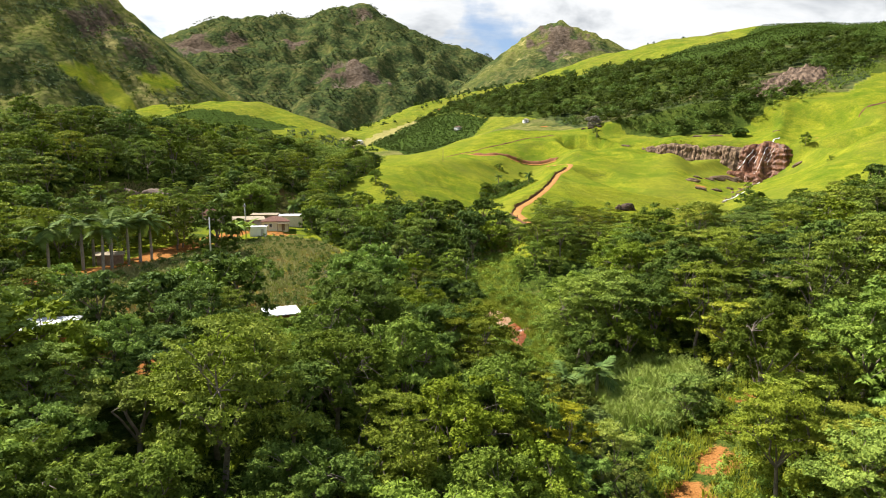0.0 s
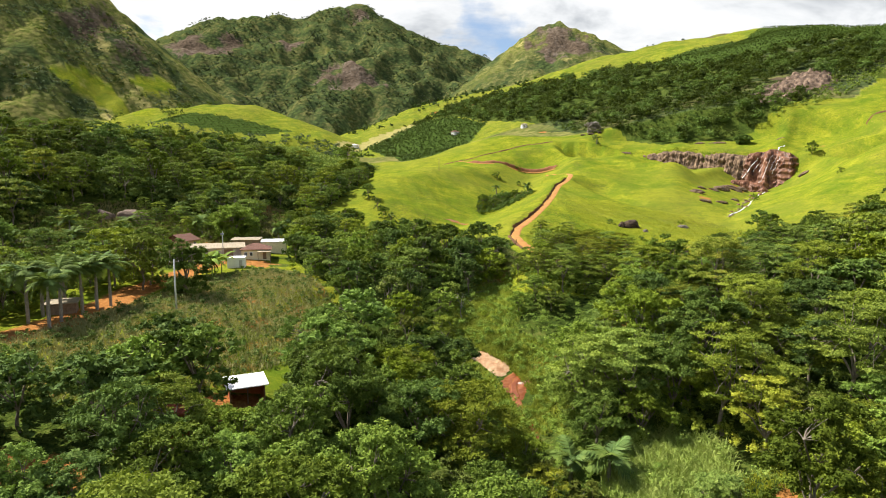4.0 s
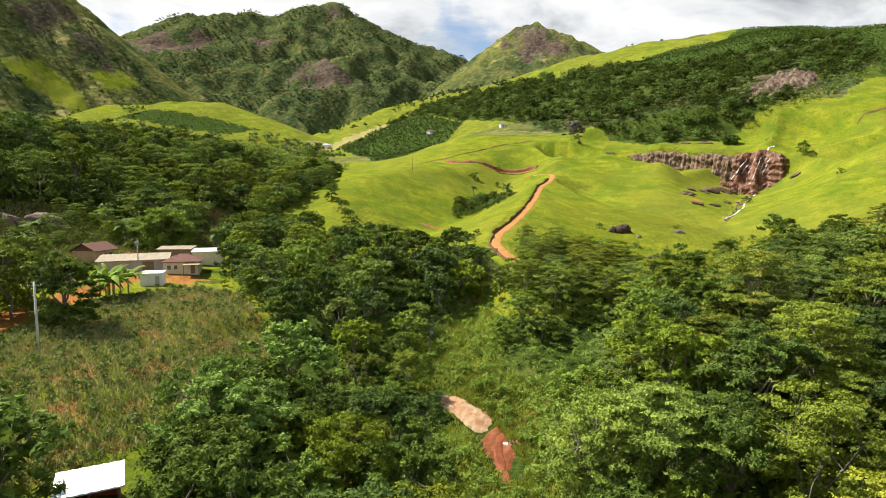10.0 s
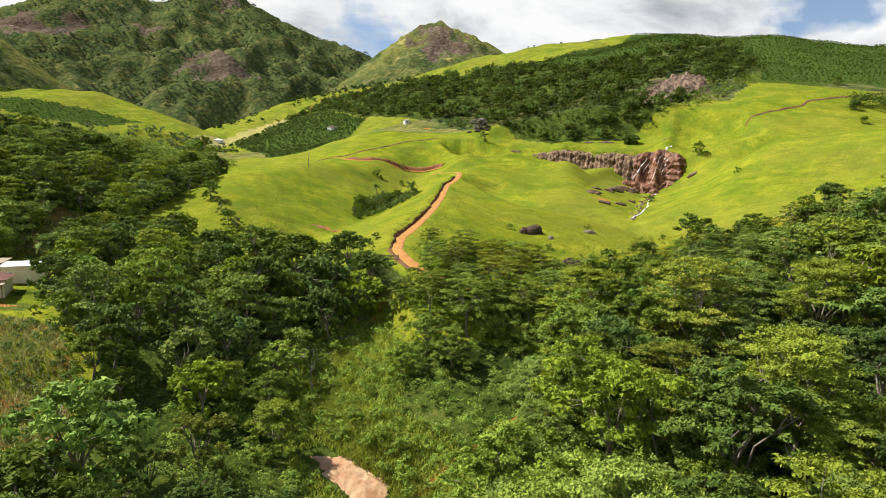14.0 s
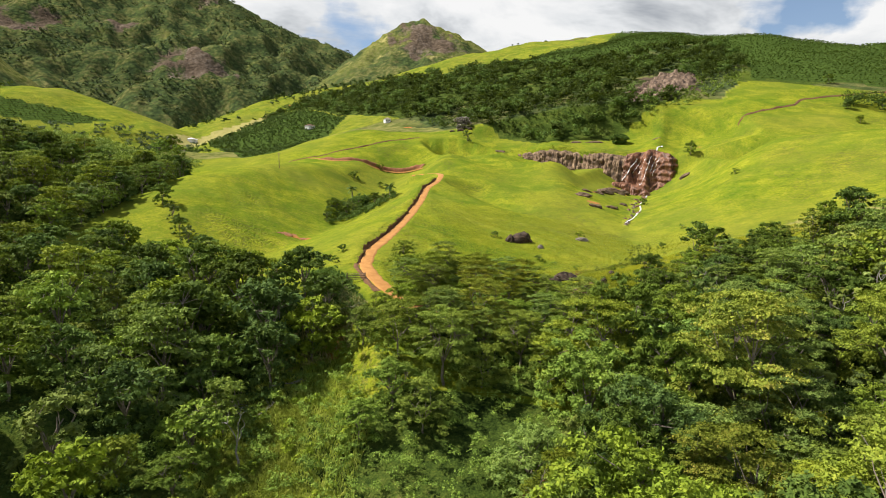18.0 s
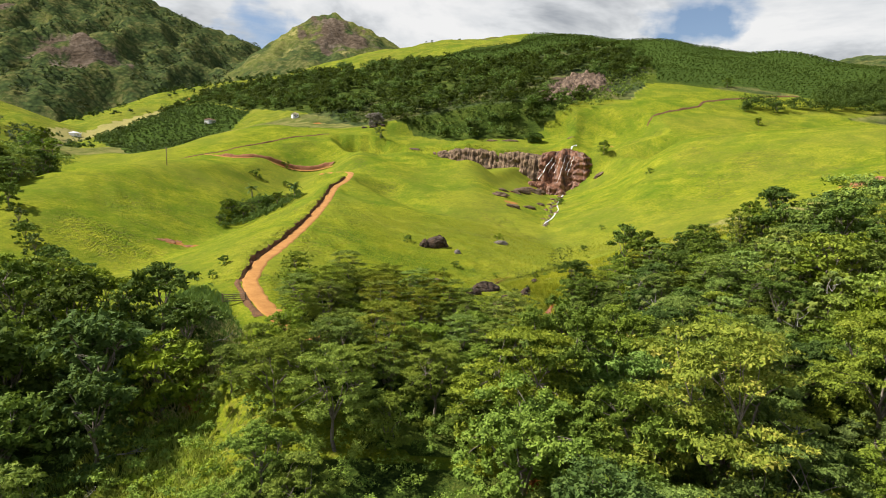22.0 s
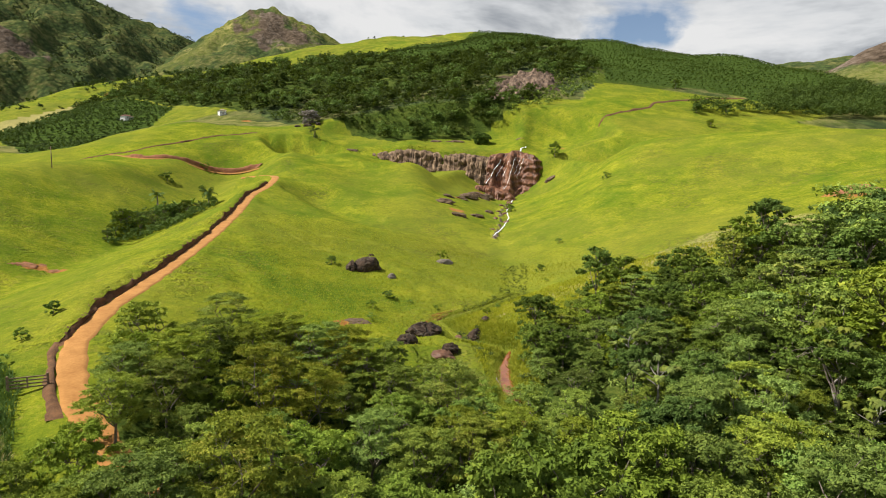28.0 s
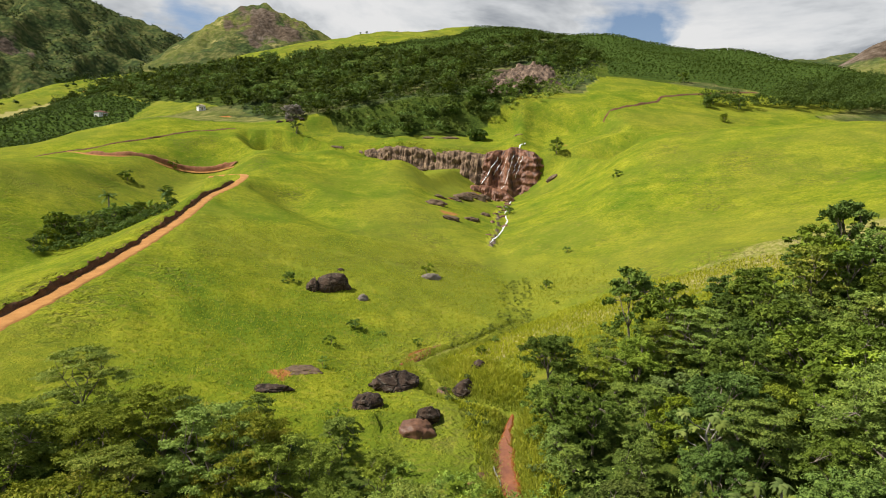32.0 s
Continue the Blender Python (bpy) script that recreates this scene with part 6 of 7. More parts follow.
def palm(x, y, tall, seed, scale=1.0, fronds=22):
    rng = random.Random(seed)
    ob = tagged(new("palm_tree"), "tall palm with a smooth pale trunk and arching fronds", "palm", "palms of the farm")
    ob.matrix_basis = pose(x, y, ground_z(x, y) - 0.1, 0, 0, rng.uniform(0, 360))
    tv, tf = [], []
    steps = 8
    for k in range(steps):
        u, u2 = k / steps, (k + 1) / steps
        r = lambda q: (0.27 - 0.12 * q + 0.05 * math.sin(q * 3.1)) * scale
        tube(tv, tf, (0.15 * u * u, 0, tall * u - 0.3), (0.15 * u2 * u2, 0, tall * u2), r(u), r(u2), 8)
    trunk = new("trunk", mesh_from("trunk", [tuple(v) for v in tv], tf, PALE_BARK, True))
    trunk.parent = ob
    for k in range(fronds):
        f = new("frond", FROND[k % 3])
        f.parent = ob
        f.matrix_basis = Matrix.Translation((0.15, 0, tall)) @ Euler((0, radians(rng.uniform(-50, 35)), k * 2.4 + rng.uniform(-.3, .3)), "XYZ").to_matrix().to_4x4() @ Matrix.Scale(scale * rng.uniform(0.85, 1.1), 4)
    return ob


for k, (x, y, h) in enumerate([(-61.5, 104, 8), (-62.5, 108.5, 9), (-62, 113.5, 8.5), (-61.5, 117, 8.8), (-61, 120.5, 8), (-67, 107, 9), (-68, 112, 8.5), (-68, 118, 8.5), (-70, 102, 8), (-84, 158, 6), (-100, 172, 5), (-107, 182, 6), (-94, 186, 5), (-98, 196, 5), (-78, 205, 5.5), (-53, 206, 5), (-50, 210, 6)]):
    palm(x, y, h, 200 + k)
for k, (x, y, h) in enumerate([(23, 84, 4.5), (19, 88, 3.2), (37, 388, 5), (56, 382, 6), (110, 140, 6), (130, 160, 6)]):
    palm(x, y, h, 230 + k, 1.1, 17)


def broad_leaf(length, width, droop, name, mat, seed):
    verts, faces = [], []
    n = 7
    for k in range(n + 1):
        u = k / n
        w = width * math.sin(math.pi * (0.08 + 0.9 * u)) * 0.5
        x, z = length * (u - 0.18 * u * u), length * (0.75 * u - droop * u * u)
        verts += [(x, -w, z - w * 0.15), (x, 0, z + w * 0.3), (x, w, z - w * 0.15)]
    for k in range(n):
        for c in (0, 1):
            faces.append((k * 3 + c, k * 3 + c + 1, k * 3 + c + 4, k * 3 + c + 3))
    return mesh_from(name, verts, faces, mat, True)


BANANA = [broad_leaf(2.8, 0.62, d, "leaf", LEAF["round"], 1) for d in (0.75, 1.0, 0.45)]


def banana(x, y, seed, scale=1.0):
    rng = random.Random(seed)
    ob = tagged(new("banana_plant"), "banana plant with long torn arching leaves near the farmhouse", "banana plant", "banana plants")
    ob.matrix_basis = pose(x, y, ground_z(x, y) - 0.1, 0, 0, rng.uniform(0, 360))
    tv, tf = [], []
    tube(tv, tf, (0, 0, -0.2), (0.05, 0, 2.2 * scale), 0.16, 0.1, 7)
    st = new("stem", mesh_from("stem", [tuple(v) for v in tv], tf, LEAF["reed"], True))
    st.parent = ob
    for k in range(12):
        f = new("leaf", BANANA[k % 3])
        f.parent = ob
        f.matrix_basis = Matrix.Translation((0, 0, 2.1 * scale)) @ Euler((rng.uniform(-.2, .2), radians(rng.uniform(-35, 15)), k * 2.4), "XYZ").to_matrix().to_4x4() @ Matrix.Scale(scale * rng.uniform(0.8, 1.15), 4)


for k, (x, y) in enumerate([(-53, 149), (-55, 150.5), (-51.5, 151), (-54, 153), (-56.5, 147.5), (-52, 146.5), (-46, 200), (-53.5, 147), (-55.5, 152), (50, 390), (44, 384)]):
    banana(x, y, 300 + k, 1.4 + 0.15 * (k % 3))


LOBED = [broad_leaf(0.95, 0.42, d, "leaf_lobe", LEAF["grey"], 4) for d in (0.9, 1.2)]


def cecropia(x, y, tall, seed):
    """A thin pale tree whose branches end in rosettes of large lobed leaves."""
    rng = random.Random(seed)
    ob = tagged(new("cecropia_tree"), "slender pale-trunked tree with rosettes of large lobed leaves", "tree")
    ob.matrix_basis = pose(x, y, ground_z(x, y) - 0.3, rng.uniform(-3, 3), rng.uniform(-3, 3), rng.uniform(0, 360))
    tv, tf = [], []
    limb(tv, tf, (0, 0, 0), (0.3, 0, tall), 0.14, 0.07, rng, 0, 5, 7)
    tips = [Vector((0.3, 0, tall))]
    for k in range(7):
        a = k * 2.4
        z = tall * rng.uniform(0.6, 0.9)
        tip = Vector((math.cos(a) * rng.uniform(1.2, 2.4), math.sin(a) * rng.uniform(1.2, 2.4), z + rng.uniform(0.6, 1.8)))
        limb(tv, tf, (0.2, 0, z), tip, 0.06, 0.035, rng, -0.15, 3, 5)
        tips.append(tip)
    tr = new("trunk", mesh_from("trunk", [tuple(v) for v in tv], tf, PALE_BARK, True))
    tr.parent = ob
    src = [np.array([v.co[:] for v in m.vertices]) for m in LOBED]
    for tip in tips:
        vs, fs, n = [], [], 0
        for k in range(22):
            m = Matrix.Translation(tip) @ Euler((0, radians(rng.uniform(-30, 35)), k * 2.4), "XYZ").to_matrix().to_4x4() @ Matrix.Scale(rng.uniform(0.7, 1.0), 4)
            for v in src[k % 2]:
                vs.append(tuple(m @ Vector(v)))
            fs += [tuple(i + n for i in p.vertices) for p in LOBED[k % 2].polygons]
            n += len(src[k % 2])
        c = new("leaf_rosette", mesh_from("leaf_rosette", vs, fs, LEAF["grey"], True))
        c.parent = ob


for k, (x, y, h) in enumerate([(96, 156, 10), (101, 152, 11), (92, 150, 9), (104, 160, 9.5), (84, 168, 8), (66, 130, 9), (88, 176, 8), (40, 110, 9), (110, 168, 10)]):
    cecropia(x, y, h, 330 + k)
for k, (x, y, h) in enumerate([(-21, 33, 8), (6, 146, 8.5), (62, 124, 5.5)]):
    t = make_tree("bare_tree", "round", "leafless tree with pale bare branches", "tree", h, 2.2, 0, 9, 0, 0.3, 340 + k, low=0.5, bark=PALE_BARK, trunk_r=0.12, bare=1.0)
    t.matrix_basis = pose(x, y, ground_z(x, y) - 0.2, 3, -4, 50 * k)

# dead wood in the gully by the gate, and a flowering bush
for k, (x, y, turn, size) in enumerate([(4, 160, 30, 5.0), (9, 164, 75, 6.0), (7, 156, 140, 4.5), (14, 176, 10, 4.0), (20, 178, 100, 3.5)]):
    t = make_tree("fallen_branch", "round", "pale dead branch lying in the gully", "dead branch", size, 1.4, 0, 7, 0, 0.3, 360 + k, low=0.45, bark=PALE_BARK, trunk_r=0.09, bare=1.0)
    t.matrix_basis = pose(x, y, ground_z(x, y) + 0.7, 78, 0, turn)
post = tagged(new("utility_pole"), "weathered wooden pole on the grassy knoll", "pole")
post.matrix_basis = pose(0, 400, ground_z(0, 400))
bm = bmesh.new()
bmesh.ops.create_cone(bm, cap_ends=True, segments=8, radius1=0.2, radius2=0.13, depth=9, matrix=Matrix.Translation((0, 0, 3.9)))
part("shaft", bm, WOODEN, post, smooth=True)
block("crossarm", -0.8, -0.06, 7.6, 0.8, 0.06, 7.74, WOODEN, post)

# trees and bushes that stand alone
mango = make_tree("mango_tree", "round", "large dense dome-shaped mango tree behind the farmhouse", "tree", 13.5, 8.6, 0, 190, 34000, 0.40, 611, low=0.12, trunk_r=0.4)
mango.matrix_basis = pose(-67, 204, ground_z(-67, 204) - 0.3)
dense = make_tree("dense_tree", "dark", "tall dense dark green tree at the edge of the coffee field", "tree", 14.5, 5.6, 0, 120, 24000, 0.34, 612, low=0.06, trunk_r=0.3)
dense.matrix_basis = pose(-51, 130, ground_z(-51, 130) - 0.3)
plant("umbrella far", -62, 134, 1.05)
plant("umbrella far", -63, 140, 1.1)
plant("umbrella far", -69, 136, 1.1)
plant("umbrella far", -70, 146, 1.0)
plant("dark", -40, 176, 0.8)
plant("round", -36, 180, 0.75)
shelf_bush = make_tree("round_bush", "dark", "large dense round bush on the shelf above the falls", "bush", 8.2, 6.0, 0, 150, 26000, 0.7, 613, low=0.02, trunk_r=0.25)
shelf_bush.matrix_basis = pose(231, 459, ground_z(231, 459) - 0.3)
blossom = make_tree("blossoming_tree", "blossom", "tree in pale pinkish blossom at the wood's edge", "tree", 11.5, 7.5, 0, 90, 12000, 0.6, 614, low=0.15, trunk_r=0.3)
blossom.matrix_basis = pose(137, 538, ground_z(137, 538) - 0.3)
plant("grey", 130, 498, 1.1)
plant("bush", 207, 313, 1.0)
plant("bush", 61, 469, 1.5)
plant("bush", 42, 434, 1.8)
plant("bush", 185, 352, 1.4)
plant("bush", 188, 356, 1.0)
plant("dark", -80, 470, 1.3)
plant("round", -86, 560, 1.6)
plant("round", -92, 552, 1.4)
plant("round", -78, 548, 1.3)
plant("bush", 107, 268, 1.0)
plant("bush", 74, 262, 0.8)
for k, (x, y, s) in enumerate([(27, 352, .8), (31, 346, .7), (35, 358, .7), (39, 372, .8), (47, 374, .7), (52, 378, .7), (24, 340, .6), (43, 380, .6), (30, 360, .6), (25, 348, .7), (29, 355, .6), (33, 364, .65), (36, 368, .6), (42, 376, .7), (22, 333, .5), (45, 385, .6), (39, 364, .5), (48, 382, .6), (57, 432, .4), (-14, 250, .7), (-20, 262, .7), (-10, 240, .8), (-4, 232, .7), (-28, 282, .7), (-34, 296, .8), (-24, 270, .6)]):
    plant(("round", "dark", "grey")[k % 3], x, y, s)
for k, (x, y) in enumerate([(84, 236), (80, 238), (74, 232), (93, 219), (88, 231), (100, 226), (84, 206), (91, 200), (67, 205), (70, 222), (86, 196), (95, 210), (120, 236), (128, 250), (150, 270), (20, 210), (19, 202), (18, 196), (21, 188), (22, 220), (14, 200), (28, 164), (24, 160), (20, 168)]):
    plant("bush", x, y, 0.35 + 0.07 * (k * 5 % 6))
for k, (x, y) in enumerate([(322, 940), (330, 936), (560, 765), (600, 702), (612, 690), (640, 640), (648, 632), (655, 620), (480, 850), (500, 838), (390, 1000), (400, 996), (250, 1072), (262, 1070), (250, 405), (420, 470), (352, 380), (375, 411), (388, 418), (396, 404)]):
    plant(("round", "dark")[k % 2], x, y, (0.35 if y > 600 else 0.6) + 0.1 * (k % 4))


# ---------------------------------------------------------------- undergrowth, crops, grass
def blades(name, spots, per, tall, width, leaf, label, seed, lean=0.35, category="grass"):
    """Upright bent blades in tufts, as one thing."""
    rng = np.random.RandomState(seed)
    n = len(spots) * per
    base = np.repeat(np.column_stack([spots, height(spots[:, 0], spots[:, 1])]), per, 0)
    base[:, :2] += rng.normal(size=(n, 2)) * width * 2.2
    base[:, 2] -= 0.05
    a = rng.uniform(0, 6.283, n)
    side = np.column_stack([np.cos(a), np.sin(a), np.zeros(n)])
    h = tall * rng.uniform(0.55, 1.25, (n, 1))
    b = rng.uniform(0, 6.283, n)
    out = np.column_stack([np.cos(b), np.sin(b), np.zeros(n)]) * h * lean * rng.uniform(0.3, 1.4, (n, 1))
    up = np.array([[0, 0, 1.0]])
    w = side * width * rng.uniform(0.6, 1.4, (n, 1))
    mid = base + up * h * 0.62 + out * 0.4
    tip = base + up * h * 0.92 + out * 1.3
    v = np.stack([base - w * 0.5, base + w * 0.5, mid + w * 0.6, mid - w * 0.6, tip], 1).reshape(-1, 3)
    i = np.arange(n)[:, None] * 5
    f = np.concatenate([i + np.array([[0, 1, 2]]), i + np.array([[0, 2, 3]]), i + np.array([[3, 2, 4]])])
    return tagged(new(name, mesh_from(name, v, f, LEAF[leaf])), label, category, kind="stuff")


off = lambda line, gap: (lambda x, y: line_near(x, y, [(p[0], p[1], 0.0) for p in line])[0] > gap)
SLAB_LINE = [(7, 130), (13, 124), (16, 113)]
DIRT_LINE = [(22, 55), (28, 60), (34, 66), (41, 75)]
UNDER = [(-20, 22), (38, 22), (40, 60), (34, 100), (60, 140), (82, 186), (70, 196), (40, 160), (30, 168), (16, 180), (-10, 150), (-12, 122), (-2, 100)]
under_keep = lambda x, y: off(SLAB_LINE, 3.6)(x, y) & off(ROAD, 4.5)(x, y) & off(DIRT_LINE, 1.6)(x, y)
joined_woods("undergrowth", spots_in(UNDER, 2.7, 401, under_keep), 210, 0.2, "round", "tangled green undergrowth along the creek", 402, (0.8, 1.9), "undergrowth", 0.8)
joined_woods("undergrowth", spots_in(WOOD_RIGHT, 4.2, 403, lambda x, y: (x < 150) & (y > 24) & off(CREEK, 3)(x, y) & off(DIRT_LINE, 1.8)(x, y)), 190, 0.25, "umbrella", "leafy undergrowth between the trees of the wood", 404, (1.2, 2.6), "undergrowth", 0.9)
joined_woods("undergrowth", spots_in(WOOD_NEAR, 4.6, 405, lambda x, y: (np.hypot(x + 25.3, y - 88) > 6.5) & (np.hypot(x + 38.5, y - 63) > 8) & (np.hypot(x + 29.5, y - 76) > 4.5)), 130, 0.28, "dark", "dark undergrowth beneath the trees by the cottages", 406, (1.0, 2.2), "undergrowth", 0.9)
joined_woods("undergrowth", spots_in(WOOD_LEFT, 4.2, 407), 130, 0.28, "dark", "dark undergrowth beneath the trees by the creek", 408, (1.0, 2.2), "undergrowth", 0.9)
joined_woods("undergrowth", spots_in([(25, 22), (62, 22), (64, 84), (46, 84), (38, 62)], 2.4, 409, off(DIRT_LINE, 1.7)), 170, 0.22, "umbrella", "leafy undergrowth beside the dirt track", 410, (0.9, 2.0), "undergrowth", 0.85)
joined_woods("woods", spots_in([(371, 408), (384, 422), (404, 418), (430, 400), (463, 425), (509, 432), (600, 432), (600, 360), (474, 358), (447, 374), (424, 384), (400, 402)], 5.8, 471, lambda x, y: (x > 440) | (wave_noise(x, y, 26, 470, 2) > -0.5), 0.8), 230, 0.9, "woods", "dark clump of trees along the upper pasture", 472, (4.2, 7.0), lobes=8)
blades("reeds", spots_in([(21, 78), (24, 90), (28, 97), (34, 92), (39, 85), (34, 73), (28, 70)], 0.42, 411), 7, 2.6, 0.10, "reed", "tall pale green cane reeds beside the track", 412, 0.45, "reeds")
blades("reeds", spots_in([(-13, 49), (-8, 60), (2, 62), (5, 55), (-3, 48)], 0.5, 413), 6, 2.2, 0.10, "reed", "tall pale green cane reeds in the creek bed", 414, 0.45, "reeds")
blades("tall_grass", spots_in([(17, 104), (22, 114), (18, 130), (12, 140), (14, 158), (5, 160), (3, 142), (9, 134)], 0.5, 415, off(SLAB_LINE, 2.2)), 9, 1.0, 0.09, "grass", "lush tall grass along the creek", 416, 0.5)
blades("tall_grass", spots_in([(17, 206), (22, 196), (24, 178), (18, 176), (14, 188), (13, 200)], 0.5, 417, off(ROAD, 3.0)), 8, 0.9, 0.07, "dark", "rank grass on the bank below the gate", 418, 0.5)
blades("tall_grass", spots_in([(76, 186), (82, 206), (82, 220), (92, 230), (112, 232), (136, 224), (150, 206), (110, 204), (94, 207), (86, 200)], 0.6, 419, off(CREEK, 2.0)), 7, 0.55, 0.08, "grass", "pale tufted grass on the bank of the creek", 420, 0.5)
near_pasture = [(52, 200), (36, 215), (48, 262), (66, 312), (120, 300), (150, 262), (142, 232), (112, 228), (90, 218), (80, 200), (68, 196)]
blades("pasture_grass", spots_in(near_pasture, 0.75, 421, lambda x, y: off(CREEK, 1.8)(x, y) & off(ROAD, 3.0)(x, y) & (np.random.RandomState(7).uniform(size=x.shape) * 14 < line_near(x, y, [(*p, 0.0) for p in near_pasture + near_pasture[:1]])[0])), 4, 0.30, 0.10, "grass", "short tufted pasture grass", 422, 0.6)
blades("tall_grass", spots_in([(80, 222), (86, 214), (86, 205), (82, 196), (76, 186), (81, 184), (88, 196), (92, 206), (92, 216), (88, 221)], 0.42, 473, off(CREEK, 1.3)), 8, 0.8, 0.07, "grass", "rank grass crowding the narrow creek", 474, 0.6)
joined_woods("scrub", spots_in([(80, 216), (88, 212), (92, 200), (84, 186), (78, 186), (82, 198)], 2.6, 475, off(CREEK, 2.2)), 90, 0.22, "grey", "low grey-green scrub on the creek banks", 476, (0.5, 1.1), "scrub")
SLAB_SIDE = [(2, 138), (12, 142), (24, 132), (25, 116), (22, 102), (13, 100), (9, 110), (5, 122)]
blades("tall_grass", spots_in(SLAB_SIDE, 0.55, 481, off(SLAB_LINE, 2.3)), 8, 0.9, 0.08, "grass", "lush grass and weeds beside the bedrock slab", 482, 0.6)
joined_woods("undergrowth", spots_in(SLAB_SIDE, 2.2, 483, off(SLAB_LINE, 3.2)), 170, 0.2, "round", "low bright green bushes beside the bedrock slab", 484, (0.5, 1.3), "undergrowth")
blades("dry_grass", spots_in(FARM_OPEN, 0.8, 485), 5, 0.9, 0.12, "dry", "dry grass on the open slope behind the farm", 486, 0.5)
joined_woods("scrub", spots_in(FARM_OPEN, 4.2, 487, lambda x, y: np.hypot(x + 106, y - 210) > 8, 0.8), 110, 0.35, "round", "green scrub on the open slope behind the farm", 488, (0.7, 1.8), "scrub")
blades("weeds", spots_in([(16, 44), (48, 44), (50, 82), (38, 80), (24, 66)], 0.62, 489, off(DIRT_LINE, 1.3)), 7, 0.8, 0.09, "grass", "lush weeds beside the dirt track", 490, 0.5)
joined_woods("scrub", spots_in([(22, 330), (24, 356), (34, 376), (46, 392), (60, 390), (56, 368), (42, 344), (36, 328)], 3.2, 491, lambda x, y: line_near(x, y, GULLY)[0] < 14), 120, 0.5, "dark", "dark bushes filling the gully", 492, (1.2, 2.6), "scrub")
CLEARING = [(3, 138), (-2, 150), (2, 160), (10, 170), (18, 168), (22, 152), (18, 138), (10, 134)]
blades("tall_grass", spots_in(CLEARING, 0.6, 493), 7, 0.9, 0.08, "grass", "lush grass in the clearing above the creek", 494, 0.6)
joined_woods("undergrowth", spots_in(CLEARING, 3.4, 495), 170, 0.2, "round", "bright green bushes in the clearing above the creek", 496, (0.5, 1.4), "undergrowth")
blades("dry_grass", spots_in([(8, 168), (12, 186), (20, 192), (24, 180), (20, 168)], 0.6, 497, off(ROAD, 3.0)), 6, 0.9, 0.09, "dry", "dry brush in the gully by the gate", 498, 0.6)
creek_side = lambda x, y: (line_near(x, y, CREEK[6:15])[0] > 0.75) & (line_near(x, y, CREEK[6:15])[0] < 2.4)
joined_woods("scrub", spots_in([(92, 226), (92, 234), (106, 240), (124, 266), (134, 262), (114, 232), (100, 225)], 1.7, 503, lambda x, y: line_near(x, y, CREEK[5:9])[0] < 3.4), 60, 0.2, "grey", "tangled low growth along the upper creek", 504, (0.3, 0.8), "scrub")
blades("tall_grass", spots_in([(74, 182), (74, 230), (116, 242), (116, 226), (96, 196), (84, 180)], 0.32, 501, creek_side), 8, 0.65, 0.06, "grass", "rank grass hanging over the creek's edges", 502, 0.7)
far_side = [(-900, 640), (-960, 1000), (-700, 1180), (-420, 1080), (-330, 900), (-420, 700)]
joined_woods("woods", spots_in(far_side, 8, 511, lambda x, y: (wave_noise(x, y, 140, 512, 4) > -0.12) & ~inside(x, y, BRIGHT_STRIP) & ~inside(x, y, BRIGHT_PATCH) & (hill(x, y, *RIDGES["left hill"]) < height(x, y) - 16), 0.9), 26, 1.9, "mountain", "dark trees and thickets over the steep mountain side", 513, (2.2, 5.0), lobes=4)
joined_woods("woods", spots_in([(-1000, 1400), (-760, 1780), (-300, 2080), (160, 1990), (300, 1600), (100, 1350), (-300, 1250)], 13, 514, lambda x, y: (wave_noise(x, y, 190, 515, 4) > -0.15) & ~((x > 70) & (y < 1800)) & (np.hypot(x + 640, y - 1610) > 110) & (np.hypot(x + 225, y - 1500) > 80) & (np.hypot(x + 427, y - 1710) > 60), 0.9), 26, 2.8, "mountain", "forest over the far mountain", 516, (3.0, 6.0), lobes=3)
joined_woods("coffee_shrubs", spots_in(FIELD, 2.0, 431, lambda x, y: wave_noise(x, y, 11, 435, 3) > -0.55, 0.5), 90, 0.25, "coffee", "rows of knee-high coffee shrubs in the weedy field", 432, (0.55, 0.95), "coffee shrubs", 0.95)
blades("weeds", spots_in(FIELD, 0.62, 433), 6, 0.75, 0.09, "dry", "dry weeds between the coffee shrubs", 434, 0.5)
joined_woods("woods", spots_in([(-40, 560), (-60, 640), (-130, 600), (-190, 700), (-160, 820), (-60, 780), (-20, 700)], 15, 441, lambda x, y: wave_noise(x, y, 90, 442, 3) > -0.1), 100, 1.5, "woods", "scattered trees across the valley fields", 443, (3, 5))
joined_woods("woods", spots_in([(-420, 600), (-500, 900), (-200, 1000), (-60, 1100), (60, 1250), (250, 1200), (150, 1000), (0, 990), (-150, 870), (-200, 760)], 17, 444, lambda x, y: (wave_noise(x, y, 130, 445, 3) > 0.05) & (height(x, y) - hill(x, y, *RIDGES["left hill"]) > 14)), 70, 2.2, "woods", "broken woods climbing from the valley head", 446, (3.5, 6))
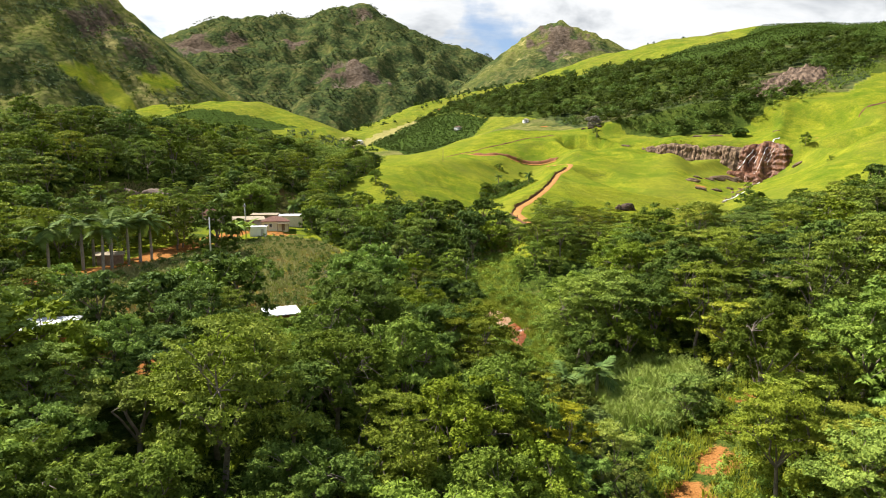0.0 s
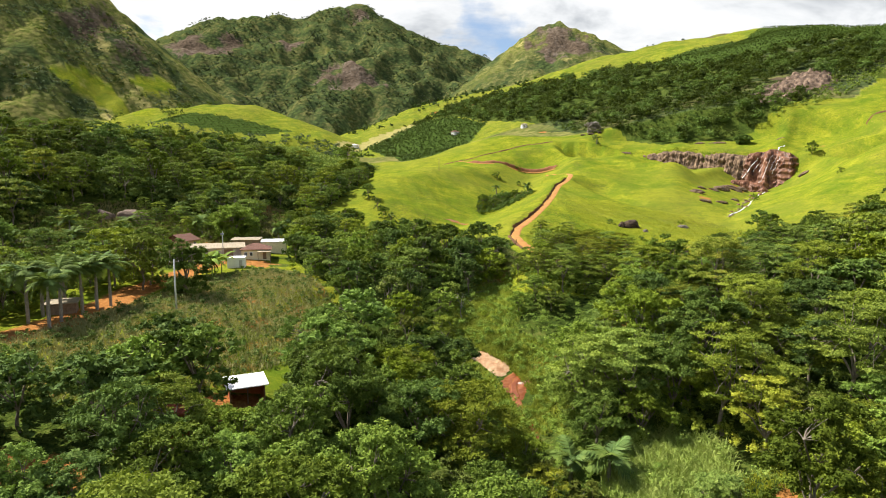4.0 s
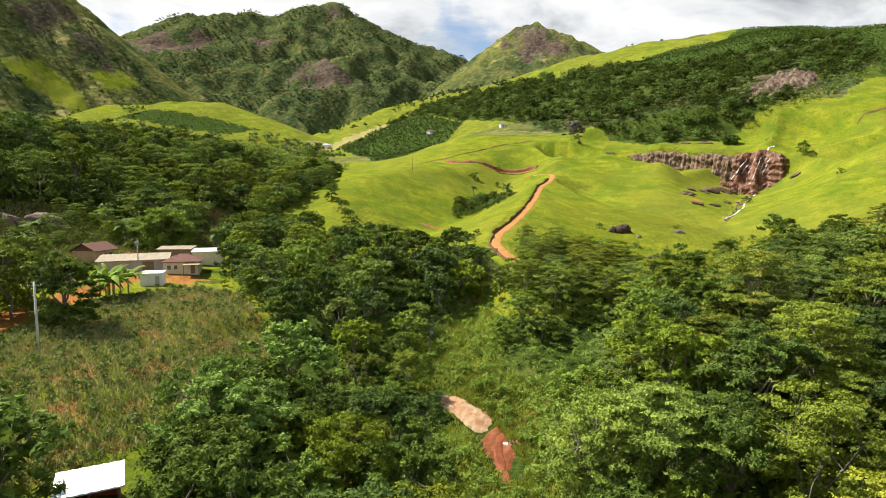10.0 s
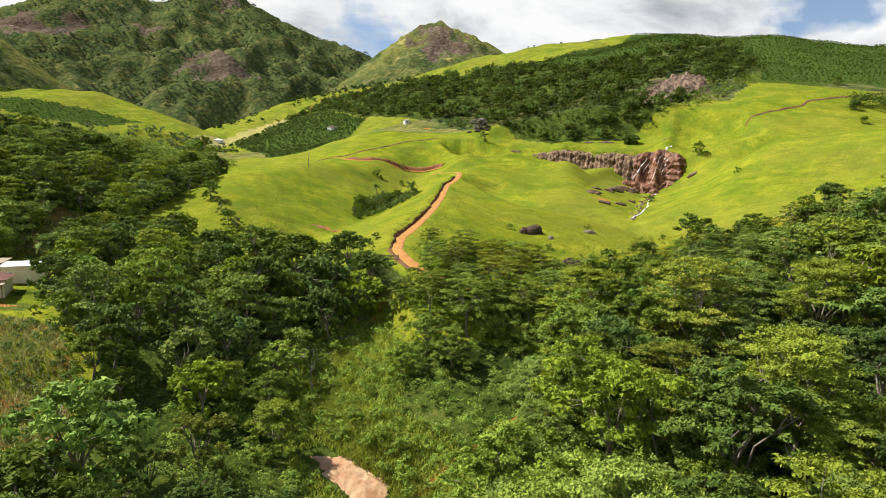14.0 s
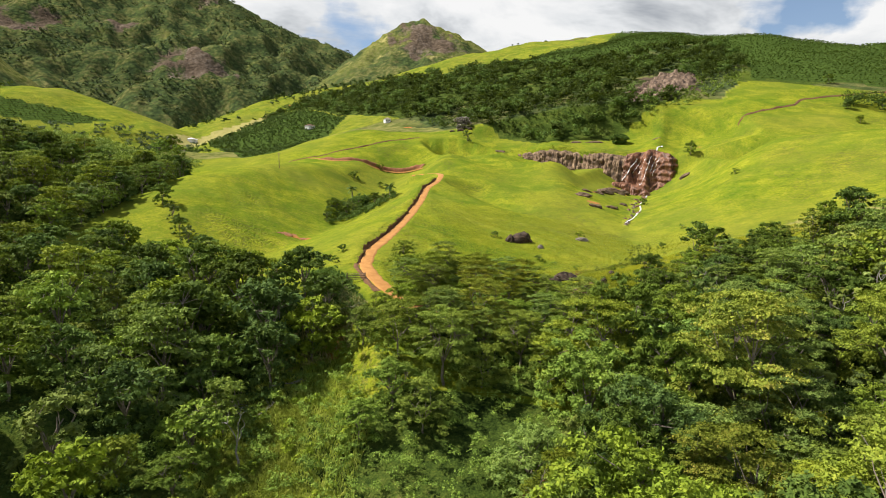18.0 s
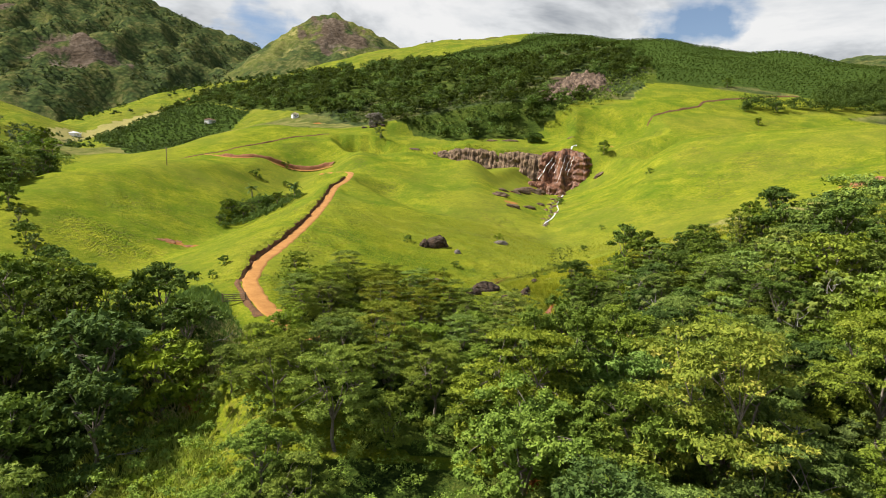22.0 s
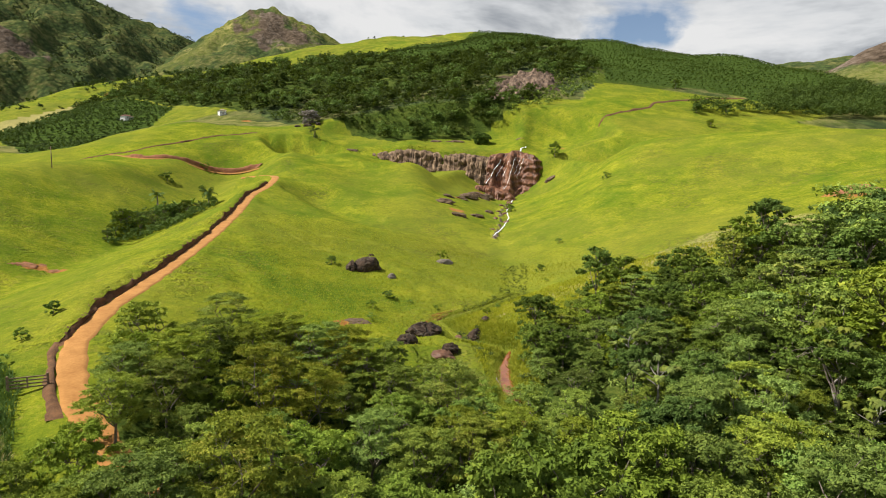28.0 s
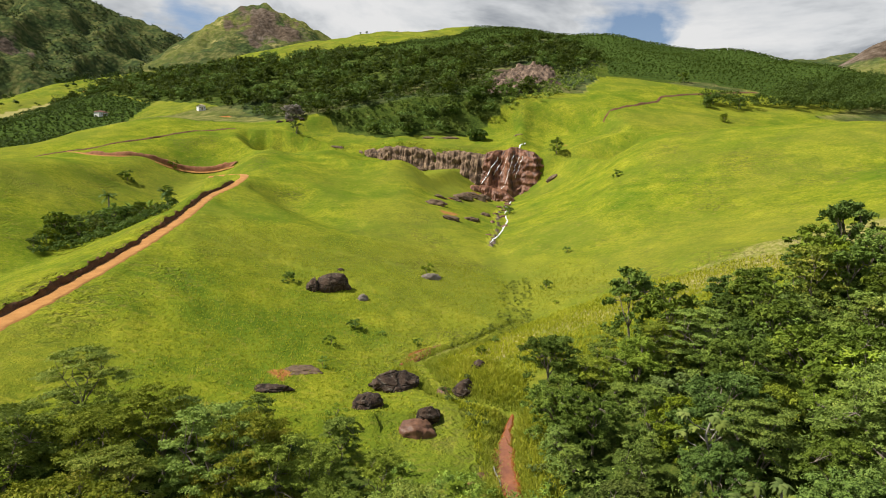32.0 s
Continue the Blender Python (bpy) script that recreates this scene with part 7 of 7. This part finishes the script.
joined_woods("woods", spots_in(CROP_VALLEY, 4.6, 447, None, 0.6), 44, 1.0, "woods", "planted rows of dark coffee on the valley slope", 448, (1.4, 2.0))
joined_woods("scrub", spots_in([(258, 472), (287, 458), (322, 476), (352, 492), (396, 530), (430, 580), (400, 600), (360, 560), (335, 536), (330, 510), (300, 490), (268, 492)], 4.6, 449), 60, 0.8, "umbrella", "green scrub below the bare rock face", 450, (1.2, 2.6), "scrub")

off_open = lambda x, y: ~inside(x, y, PASTURE_TOP)
for area, seed in ((CROP_CREST, 525), (CROP_HILL, 527)):
    joined_woods("coffee_shrubs", spots_in(area, 4.6, seed, None, 0.35), 20, 1.0, "woods", "rows of dark coffee shrubs on the hillside", seed + 1, (1.0, 1.8), "coffee shrubs", 0.9, lobes=2)
joined_woods("scrub", spots_in([(114, 604), (122, 556), (156, 536), (181, 500), (230, 486), (262, 480), (297, 488), (300, 512), (250, 524), (190, 548), (140, 582)], 4.4, 531, None, 0.8), 60, 0.7, "dark", "dark scrub along the foot of the ridge woods", 532, (1.4, 3.0), "scrub", 0.9)
joined_woods("coffee_shrubs", spots_in(CROP_RIDGE, 4.0, 521, off_open, 0.35), 22, 0.9, "dark", "rows of dark coffee shrubs over the upper ridge", 523, (1.0, 1.8), "coffee shrubs", 0.9, lobes=2)

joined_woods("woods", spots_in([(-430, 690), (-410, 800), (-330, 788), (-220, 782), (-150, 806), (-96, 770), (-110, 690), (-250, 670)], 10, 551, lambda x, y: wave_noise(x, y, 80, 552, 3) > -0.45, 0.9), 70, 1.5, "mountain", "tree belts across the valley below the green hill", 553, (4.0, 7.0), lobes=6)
joined_woods("woods", spots_in(far_side, 13, 555, lambda x, y: (wave_noise(x, y, 75, 556, 4) > 0.25) & ~inside(x, y, BRIGHT_STRIP) & ~inside(x, y, BRIGHT_PATCH), 0.9), 44, 1.8, "woods", "dark tree clumps in the folds of the mountain side", 557, (4.0, 6.5), lobes=6)

# models that found no place are taken away again
for key, fam in KINDS.items():
    for ob in fam[USED[key]:]:
        for child in list(ob.children):
            bpy.data.objects.remove(child)
        bpy.data.objects.remove(ob)
